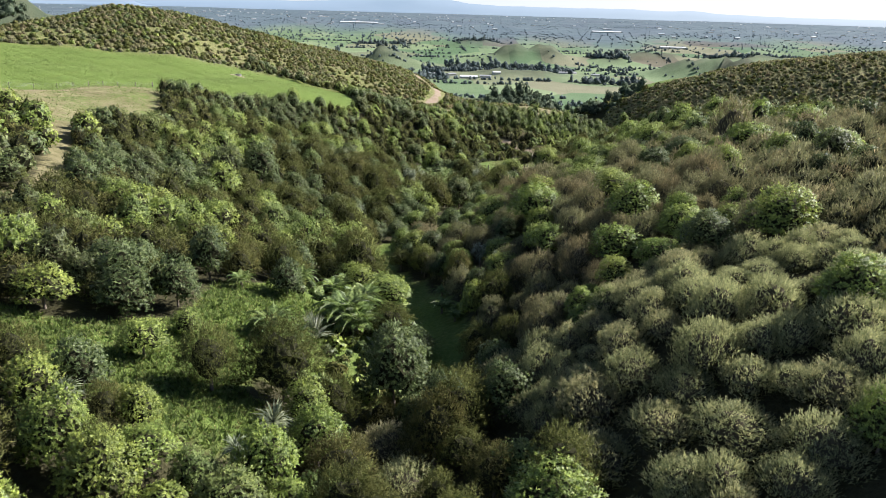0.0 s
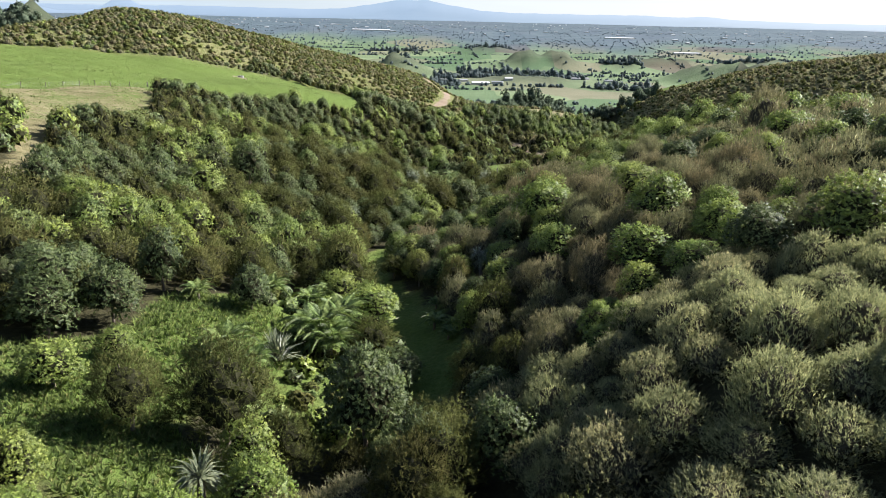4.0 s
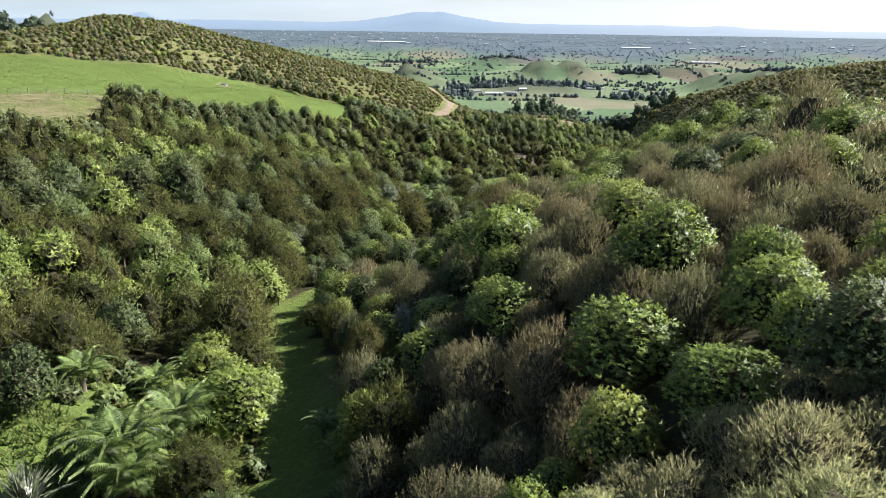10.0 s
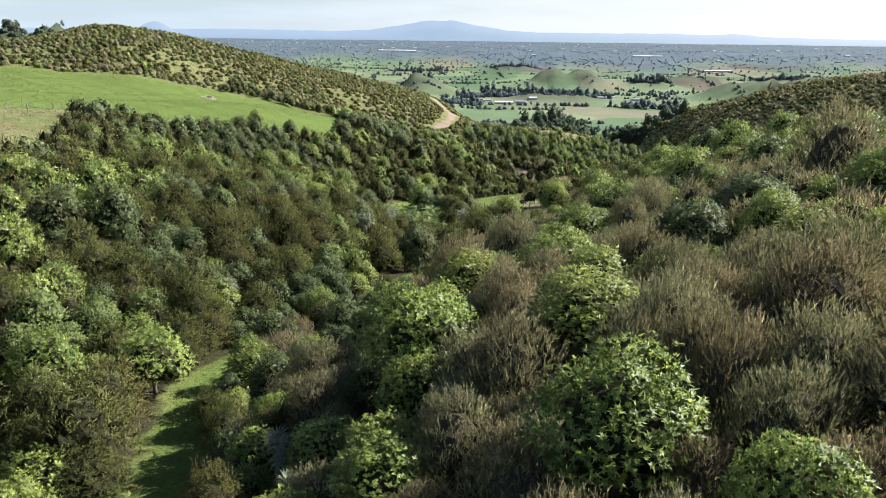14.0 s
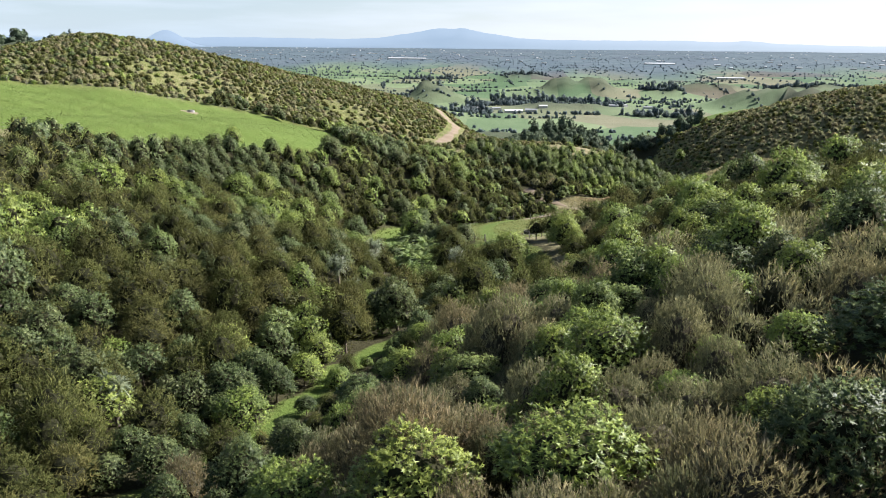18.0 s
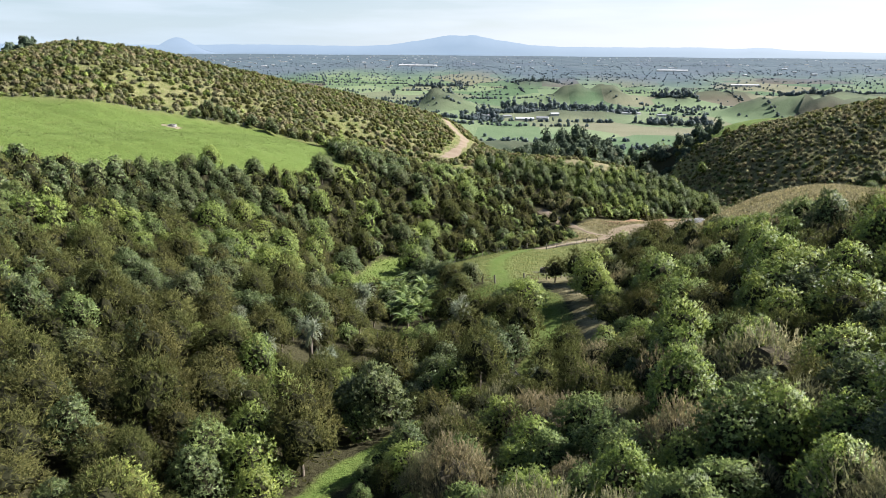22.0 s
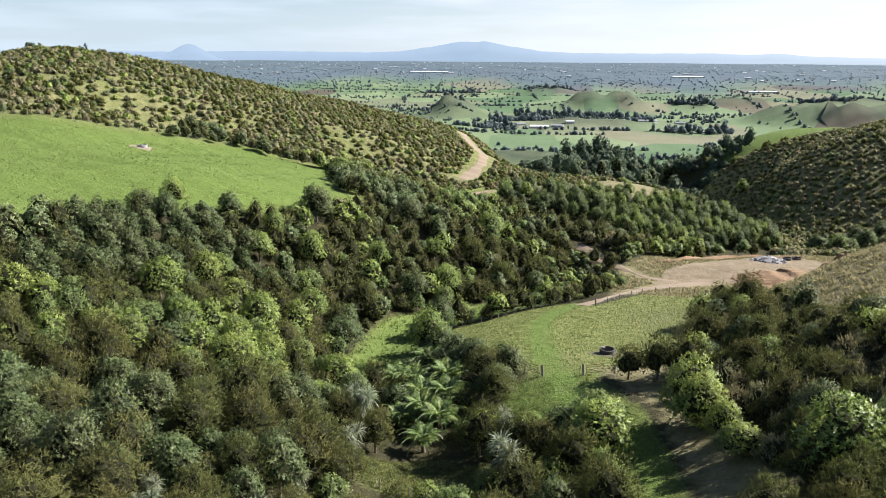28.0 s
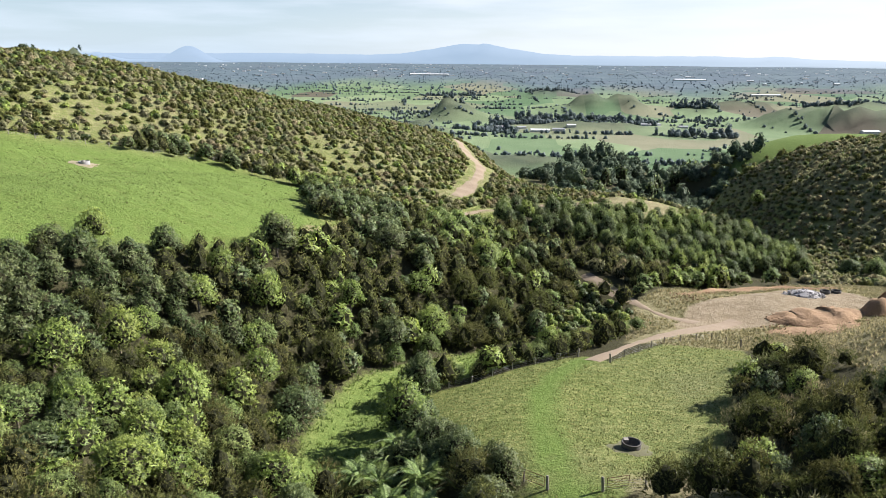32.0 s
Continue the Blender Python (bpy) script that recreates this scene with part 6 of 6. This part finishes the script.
_ok = np.sin(_d * 0.011 + 3 * np.sin(_a * 9)) + rng.normal(size=12000) * 0.9 > -0.4
far_trees("town_trees", "trees of the distant town, blued by painted haze", np.stack([_d * np.sin(_a), 100 + _d * np.cos(_a)], -1)[_ok], (2.4, 5.4), TOWN_LEAF, 0.0)


def box(x0, y0, z0, x1, y1, z1):
    v = np.array([(x, y, z) for z in (z0, z1) for y in (y0, y1) for x in (x0, x1)], float)
    f = np.array([(0, 2, 3, 1), (4, 5, 7, 6), (0, 1, 5, 4), (2, 6, 7, 3), (0, 4, 6, 2), (1, 3, 7, 5)])
    return v, f


def gable(w, d, eave, ridge, over=0.4):
    """A pitched roof with its thickness."""
    w, d = w / 2 + over, d / 2 + over
    v = [(-w, -d, eave), (w, -d, eave), (-w, 0, ridge), (w, 0, ridge), (-w, d, eave), (w, d, eave)]
    v += [(x, y, z + 0.25) for x, y, z in v]
    f = [(0, 1, 3, 2), (2, 3, 5, 4), (6, 8, 9, 7), (8, 10, 11, 9), (0, 6, 7, 1), (4, 5, 11, 10), (0, 2, 8, 6), (2, 4, 10, 8), (1, 7, 9, 3), (3, 9, 11, 5)]
    return np.array(v), np.array(f)


def gable_walls(w, d, eave, ridge):
    w, d = w / 2, d / 2
    v = [(-w, -d, -1), (w, -d, -1), (w, d, -1), (-w, d, -1), (-w, -d, eave), (w, -d, eave), (w, d, eave), (-w, d, eave), (-w, 0, ridge), (w, 0, ridge)]
    f = [(0, 1, 5, 4), (2, 3, 7, 6), (0, 4, 7, 3), (1, 2, 6, 5), (4, 8, 7, 4), (5, 6, 9, 5)]
    tri = []
    for a, b, c, e in f:
        tri += [(a, b, c)] + ([(a, c, e)] if e != a else [])
    return np.array(v), np.array(tri)


def building(name, x, y, w, d, h, turn, roof, label, windows=False):
    s = float(drawn_in_scale(np.array(x), np.array(y)))
    ob = new(name)
    ob.matrix_basis = Matrix.LocRotScale((x, y, float(ground_z(x, y))), Euler((0, 0, radians(turn))), (s, s, s))
    ridge = h + d * 0.16
    child("wall", mesh_of("wall", *gable_walls(w, d, h, ridge), WALL_PAINT, False), ob)
    child("roof", mesh_of("roof", *gable(w, d, h, ridge), roof, False), ob)
    if windows:
        for i in range(max(2, int(w / 5))):
            wx = -w / 2 + (i + 0.5) * w / max(2, int(w / 5))
            child("window", mesh_of("window", *box(wx - 0.9, -d / 2 - 0.05, 1.0, wx + 0.9, -d / 2 + 0.02, 2.1), GREY_ROOF, False), ob)
    return tagged(ob, label, "building", "buildings of the plain")


for _i, (_bx, _by, _w, _d, _t) in enumerate([(54, 1435, 34, 14, 4), (88, 1450, 22, 12, -10), (20, 1470, 18, 10, 30), (112, 1480, 16, 10, 12), (262, 1590, 26, 12, 5), (290, 1610, 16, 10, 40), (236, 1604, 14, 9, -20), (330, 1560, 18, 10, 0), (-20, 1490, 20, 11, 15), (640, 1490, 30, 12, 8)]):
    building("farm_house", _bx, _by, _w, _d, 3.2, _t, GREY_ROOF if _i % 3 else WHITE_ROOF, "low farm building with a pitched metal roof among trees", True)
building("long_shed", -362, 3223, 330, 40, 7, 2, WHITE_ROOF, "very long white factory shed at the edge of the town")
building("long_shed", 671, 3035, 220, 34, 6, 3, WHITE_ROOF, "very long white factory shed at the edge of the town")
building("glass_house", 776, 2473, 110, 18, 4, 2, WHITE_ROOF, "long pale glasshouse on the plain")
for _i in range(270):
    _dd, _aa = 2850 + 1650 * rng.uniform() ** 0.8, math.radians(rng.uniform(-32, 34))
    building("town_shed", _dd * math.sin(_aa), 100 + _dd * math.cos(_aa), rng.uniform(10, 46), rng.uniform(10, 20), rng.uniform(5, 8), rng.uniform(-12, 12), WHITE_ROOF if rng.uniform() < 0.6 else GREY_ROOF, "pale flat-roofed shed of the distant town")


def mountain_range(name, label, dist, crest, base=-1.2, rough=0.03):
    """A range on the skyline. crest: bearing in degrees to height of its crest in degrees."""
    az = np.arange(-62, 62.01, 0.2)
    el = crest(az) + rough * (np.sin(az * 2.3) + 0.6 * np.sin(az * 5.1 + 1) + 0.4 * np.sin(az * 11.3)) * np.clip(crest(az), 0.15, 0.6)
    rows = []
    for d, h in ((dist, base + 0 * az), (dist + 30, base * 0.3 + el * 0.45), (dist + 60, el), (dist + 110, base + 0 * az)):
        rows.append(np.stack([d * np.sin(np.radians(az)), 140 + d * np.cos(np.radians(az)), 70 + d * np.tan(np.radians(h))], -1))
    n = len(az)
    v = np.concatenate(rows)
    i = (np.arange(3)[:, None] * n + np.arange(n - 1)[None]).ravel()
    return tagged(new(name, mesh_of(name, v, np.stack([i, i + 1, i + n + 1, i + n], -1), RANGE)), label, "mountains", kind="structure")


def bell(a, at, left, right, h):
    return h * np.exp(-(((a - at) / np.where(a < at, left, right)) ** 2))


mountain_range("backdrop_far_range", "far ranges along the horizon, pale blue with painted haze", 4520,
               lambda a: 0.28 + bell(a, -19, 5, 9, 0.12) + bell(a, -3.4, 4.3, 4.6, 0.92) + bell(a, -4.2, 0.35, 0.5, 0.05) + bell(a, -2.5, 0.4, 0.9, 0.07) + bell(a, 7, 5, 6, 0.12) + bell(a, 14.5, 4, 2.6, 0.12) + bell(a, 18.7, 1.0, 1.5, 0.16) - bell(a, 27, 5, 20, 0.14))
mountain_range("backdrop_near_cones", "volcanic cones standing on the plain's far edge, blue with painted haze", 4420,
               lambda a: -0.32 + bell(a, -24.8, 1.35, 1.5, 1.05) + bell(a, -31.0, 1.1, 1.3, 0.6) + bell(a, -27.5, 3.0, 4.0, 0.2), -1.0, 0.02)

# ---- farm things ----


def tube(points, r, segs=5):
    parts = [limb(a, b, r, r, segs) for a, b in zip(points, points[1:])]
    v, f, _ = stack(*parts)
    return v, f


def post_mesh(r, h, seed=0):
    """A round timber post with a slightly worn, sloping top."""
    v, f = [], []
    for j, (z, q) in enumerate(((-0.5, 1.05), (0.05, 1.0), (h - 0.03, 0.95), (h, 0.8))):
        for i in range(8):
            a = 2 * math.pi * i / 8
            v.append((r * q * math.cos(a), r * q * math.sin(a), z + (0.03 * math.cos(a + seed) if j == 3 else 0)))
    for j in range(3):
        for i in range(8):
            k = (i + 1) % 8
            f += [(j * 8 + i, j * 8 + k, j * 8 + 8 + k), (j * 8 + i, j * 8 + 8 + k, j * 8 + 8 + i)]
    f += [(24, 24 + i, 25 + i) for i in range(1, 7)]
    return mesh_of("post", np.array(v), np.array(f), TIMBER, False)


POST, STRAINER = post_mesh(0.075, 1.2), post_mesh(0.14, 1.45, 2)


def fence(line, gap, label, wires=4, big_ends=True):
    """A post-and-wire fence along a line of the plan."""
    ob = new("wire_fence")
    x0, y0 = line[0]
    ob.location = (x0, y0, float(ground_z(x0, y0)))
    pts = []
    for (ax, ay), (bx, by) in zip(line, line[1:]):
        n = max(1, round(math.hypot(bx - ax, by - ay) / gap))
        pts += [(ax + (bx - ax) * i / n, ay + (by - ay) * i / n) for i in range(n)]
    pts.append(line[-1])
    loc = [(x - x0, y - y0, float(ground_z(x, y)) - ob.location.z) for x, y in pts]
    for i, p in enumerate(loc):
        end = big_ends and i in (0, len(loc) - 1)
        child("post", STRAINER if end else POST, ob, pose(*p, ((i * 37) % 7 - 3) * 1.2, ((i * 53) % 7 - 3) * 1.2, i * 40))
    for w in range(wires):
        z = 0.25 + 0.27 * w
        child("wire", mesh_of("wire", *tube([(x, y, h + z) for x, y, h in loc], 0.008, 3), WIRE), ob)
    return tagged(ob, label, "fence", "farm fences")


fence([(14.3, 200.2), (10, 204), (7, 208.5), (3, 217), (-1, 226.5), (-1.5, 235), (5, 238), (11, 243), (21.3, 248)], 3.6, "timber post and wire fence along the grassy paddock")
fence([(25.6, 242.6), (28.2, 246.3), (36, 255), (45, 260), (48, 254)], 3.8, "timber post and wire fence beside the clay track")
fence([(19.2, 199.4), (23, 199.8), (28, 203)], 3.2, "short timber fence running from the gateway into bushes")
fence([(-240, 228), (-150, 257), (-97, 283.5), (-66, 315.5), (-41, 313.5)], 5.0, "timber post and wire fence between paddock and planted hill")
fence([(-180, 152), (-130, 160), (-105, 166), (-96, 181), (-88, 197), (-82, 206)], 5.0, "timber post and wire fence across the upper pasture")
fence([(-33, 292), (-14, 308), (-3, 322)], 5.0, "timber post and wire fence over the saddle", 3)
fence([(-6, 176.5), (-1.7, 176), (4, 175.5)], 3.0, "low timber fence by a small clearing", 3, False)


def gate(x, y, turn, width=3.6):
    """A farm gate swung open: tubular frame, rails and a brace."""
    ob = new("farm_gate")
    ob.matrix_basis = pose(x, y, float(ground_z(x, y)), 0, 0, turn)
    child("gate_frame", mesh_of("gate_frame", *tube([(0, 0, 0.15), (width, 0, 0.15), (width, 0, 1.15), (0, 0, 1.15), (0, 0, 0.15)], 0.025, 6), RUST), ob)
    for z in (0.35, 0.6, 0.88):
        child("rail", mesh_of("rail", *tube([(0, 0, z), (width, 0, z)], 0.014, 5), RUST), ob)
    child("brace", mesh_of("brace", *tube([(0.1, 0.02, 0.2), (width - 0.1, 0.02, 1.1)], 0.014, 5), RUST), ob)
    return tagged(ob, "open steel farm gate leaning beside its timber post", "gate")


gate(14.0, 200.6, 150)
gate(19.6, 199.8, 20, 2.2)


def lathe(profile, segs=40):
    v, f = [], []
    for r, z in profile:
        v += [(r * math.cos(2 * math.pi * i / segs), r * math.sin(2 * math.pi * i / segs), z) for i in range(segs)]
    for j in range(len(profile) - 1):
        for i in range(segs):
            k = (i + 1) % segs
            f.append((j * segs + i, j * segs + k, (j + 1) * segs + k, (j + 1) * segs + i))
    return np.array(v), np.array(f)


def trough(x, y, r, h, label, patch_r, stone=None, soil=None):
    """A round concrete stock trough on a trampled patch."""
    z = float(ground_z(x, y))
    ob = new("water_trough")
    ob.location = (x, y, z)
    child("basin", mesh_of("basin", *lathe([(r * 0.98, -0.3), (r, 0.02), (r, h - 0.04), (r - 0.03, h), (r - 0.11, h), (r - 0.14, h - 0.04), (r - 0.16, 0.12), (0.02, 0.1)]), stone or CONCRETE), ob)
    child("rim", mesh_of("rim", *lathe([(r + 0.03, h - 0.1), (r + 0.035, h - 0.05), (r + 0.03, h - 0.01), (r, h - 0.01)]), stone or CONCRETE), ob, Matrix.Identity(4))
    child("float_cover", mesh_of("float_cover", *box(-r * 0.75, r * 0.2, h - 0.22, -r * 0.25, r * 0.75, h + 0.05), TIMBER, False), ob)
    tagged(ob, label, "trough")
    rng = np.random.default_rng(int(x * 10) & 255)
    n, v, f = 36, [(0, 0, 0)], []
    for j, q in enumerate((0.45, 0.8, 1.0)):
        for i in range(n):
            a = 2 * math.pi * i / n
            rr = patch_r * q * (1 + 0.16 * math.sin(3 * a + x) + 0.10 * math.sin(7 * a) + rng.uniform(-0.06, 0.06))
            v.append((rr * math.cos(a), rr * math.sin(a), 0))
    v = np.array(v)
    v[:, 2] = ground_z(v[:, 0] + x, v[:, 1] + y) - z + 0.05
    v[1 + 2 * n :, 2] -= 0.10
    for i in range(n):
        k = (i + 1) % n
        f.append((0, 1 + i, 1 + k))
        for j in range(2):
            a, b = 1 + j * n, 1 + (j + 1) * n
            f += [(a + i, b + i, b + k), (a + i, b + k, a + k)]
    p = new("trampled_ground", mesh_of("trampled_ground", v, np.array(f), soil or STRAW))
    p.location = (x, y, z)
    tagged(p, "bare trampled earth and straw round a trough", "ground", kind="structure")


trough(23.4, 210.0, 1.0, 0.75, "round dark concrete stock trough in the grassy paddock", 2.4)
trough(-77.8, 279.0, 1.1, 0.6, "pale round concrete stock trough on a bare patch of pasture", 3.0, RUBBLE, GRAVEL)


def stone_mesh(seed, flat=0.7):
    rng = np.random.default_rng(seed)
    bm = bmesh.new()
    bmesh.ops.create_icosphere(bm, subdivisions=1, radius=0.5)
    for v in bm.verts:
        v.co *= rng.uniform(0.72, 1.15)
        v.co.z *= flat
    me = bpy.data.meshes.new("stone")
    bm.to_mesh(me)
    bm.free()
    me.materials.append(RUBBLE)
    return me


STONES = [stone_mesh(s) for s in range(5)]


def rubble_heap(x, y, r, h, n):
    ob = new("rubble_heap")
    z = float(ground_z(x, y))
    ob.location = (x, y, z)
    rng = np.random.default_rng(12)
    core = lathe([(r * 0.95, -0.3), (r * 0.7, h * 0.35), (r * 0.35, h * 0.72), (0.05, h * 0.8)], 14)
    child("core", mesh_of("core", core[0] * np.array([1.0, 0.7, 1.0]), core[1], RUBBLE, False), ob)
    for i in range(n):
        a, q = rng.uniform(0, 6.283), math.sqrt(rng.uniform())
        s = rng.uniform(0.35, 1.0)
        child("stone", STONES[i % 5], ob, Matrix.LocRotScale((r * q * math.cos(a), 0.7 * r * q * math.sin(a), h * 0.85 * (1 - q) ** 0.9 + 0.1), Euler(rng.uniform(0, 6.28, 3)), (s, s * 0.8, s * 0.7)))
    return tagged(ob, "heap of pale broken concrete and rubble on the yard", "rubble")


rubble_heap(73.5, 294.5, 4.4, 1.7, 150)


def concrete_pipe(x, y, r, length, turn, label):
    ob = new("concrete_pipe")
    ob.matrix_basis = pose(x, y, float(ground_z(x, y)), 0, 0, turn)
    child("barrel", mesh_of("barrel", *lathe([(r, 0), (r, length), (r - 0.12, length), (r - 0.12, 0), (r, 0)], 24), CONCRETE), ob)
    child("collar", mesh_of("collar", *lathe([(r + 0.06, length - 0.25), (r + 0.06, length - 0.02), (r, length - 0.02)], 24), CONCRETE), ob)
    return tagged(ob, label, "pipe", "concrete rings by the heap")


concrete_pipe(79.0, 297.5, 1.0, 0.7, 0, "round dark concrete ring lying on the yard")
concrete_pipe(81.6, 298.2, 1.0, 0.6, 30, "round dark concrete ring lying on the yard")


def bank(name, line, width, height, material, label, seed=0, sharp=1.6):
    """A loose bank of earth along a line: a lumpy ridge with slumped sides."""
    pts = np.array([p for a, b in zip(line, line[1:]) for p in [(a[0] + (b[0] - a[0]) * t, a[1] + (b[1] - a[1]) * t) for t in np.arange(0, 1, 0.12)]] + [line[-1]], float)
    d = np.gradient(pts, axis=0)
    side = np.stack([d[:, 1], -d[:, 0]], -1) / np.linalg.norm(d, axis=1, keepdims=True)
    rng = np.random.default_rng(seed)
    across = np.linspace(-1, 1, 13)
    fade = np.sin(np.linspace(0.03, math.pi - 0.03, len(pts))) ** 0.5
    lump = 1 + 0.25 * np.sin(np.arange(len(pts)) * 0.9 + seed) + rng.normal(size=len(pts)) * 0.06
    q = pts[:, None] + side[:, None] * (across[None, :, None] * width / 2) * fade[:, None, None]
    prof = np.clip((1 - np.abs(across) ** sharp) * (1 + 0.1 * np.sin(across * 9 + seed)), 0, 1)
    z = ground_z(q[..., 0], q[..., 1]) - 0.1 + height * fade[:, None] * lump[:, None] * prof[None] + rng.normal(size=q.shape[:2]) * 0.16 * prof[None]
    v = np.concatenate([q, z[..., None]], -1).reshape(-1, 3)
    i = (np.arange(len(pts) - 1)[:, None] * 13 + np.arange(12)[None]).ravel()
    return tagged(new(name, mesh_of(name, v, np.stack([i, i + 1, i + 14, i + 13], -1), material)), label, "earth bank", "earth banks by the yard")


bank("spoil_bank", [(60, 277), (66, 277.5), (73, 280), (80, 284)], 9, 1.5, SPOIL, "flat-topped heap of fresh orange clay spoil beside the yard", 3, 4.0)
bank("spoil_bank", [(57, 269), (63, 271), (70, 274), (77, 277)], 7, 0.55, SPOIL, "low spill of broken orange clay below the heap", 11)
bank("spoil_bank", [(80, 282), (87, 286), (93, 293)], 8, 3.4, SPOIL, "steep bank of cut orange clay above the yard", 5)
def clods(name, label, centres, n, seed):
    """Lumps of dug clay lying loose on the heaps, joined."""
    rng = np.random.default_rng(seed)
    co = np.zeros(len(STONES[0].vertices) * 3, np.float32)
    STONES[0].vertices.foreach_get("co", co)
    co, tri = co.reshape(-1, 3), np.array([tuple(p.vertices) for p in STONES[0].polygons])
    vs, fs = [], []
    for k in range(n):
        x, y, r, z = centres[k % len(centres)]
        a, q = rng.uniform(0, 6.283), math.sqrt(rng.uniform()) * r
        px, py, s = x + q * math.cos(a), y + q * math.sin(a), rng.uniform(0.15, 0.5)
        vs.append(co * s * rng.uniform(0.7, 1.2, 3) + (px, py, float(ground_z(px, py)) + z * rng.uniform(0.0, 1.0) * (1 - q / r) + 0.05))
        fs.append(tri + k * len(co))
    return tagged(new(name, mesh_of(name, np.concatenate(vs), np.concatenate(fs), SPOIL, False)), label, "clods", kind="stuff")


clods("clay_clods", "loose lumps of dug orange clay scattered over the heaps", [(62, 271, 5, 0.5), (68, 274, 6, 0.6), (64, 276, 5, 1.2), (75, 280, 5, 1.3), (88, 288, 5, 1.5), (48, 290, 4, 0.5), (53, 297, 3, 0.6), (60, 301, 4, 0.6), (68, 304, 4, 0.6)], 900, 6)
bank("yard_bank", [(46, 291), (56, 299), (70, 305), (86, 305)], 4, 0.8, SPOIL, "low brown earth bank along the back of the yard", 8)


def footbridge(x, y, turn):
    """A small boardwalk of grey planks on two bearers."""
    ob = new("plank_bridge")
    ob.matrix_basis = pose(x, y, float(ground_z(x, y)) + 0.25, 3, 0, turn)
    for sx in (-0.7, 0.7):
        child("bearer", mesh_of("bearer", *box(sx - 0.07, -1.9, -0.2, sx + 0.07, 1.9, 0), TIMBER, False), ob)
    plank = mesh_of("plank", *box(-0.95, -0.09, 0.002, 0.95, 0.09, 0.05), TIMBER, False)
    for i in range(18):
        child("plank", plank, ob, pose(0.02 * ((i * 5) % 3 - 1), -1.75 + i * 0.205, 0, 0, 0, ((i * 7) % 5 - 2) * 0.5))
    for sx in (-0.92, 0.92):
        child("kerb", mesh_of("kerb", *box(sx - 0.05, -1.9, 0.052, sx + 0.05, 1.9, 0.15), TIMBER, False), ob)
    return tagged(ob, "small bridge of weathered grey planks beside the track", "bridge")


footbridge(16.9, 149.9, 25)
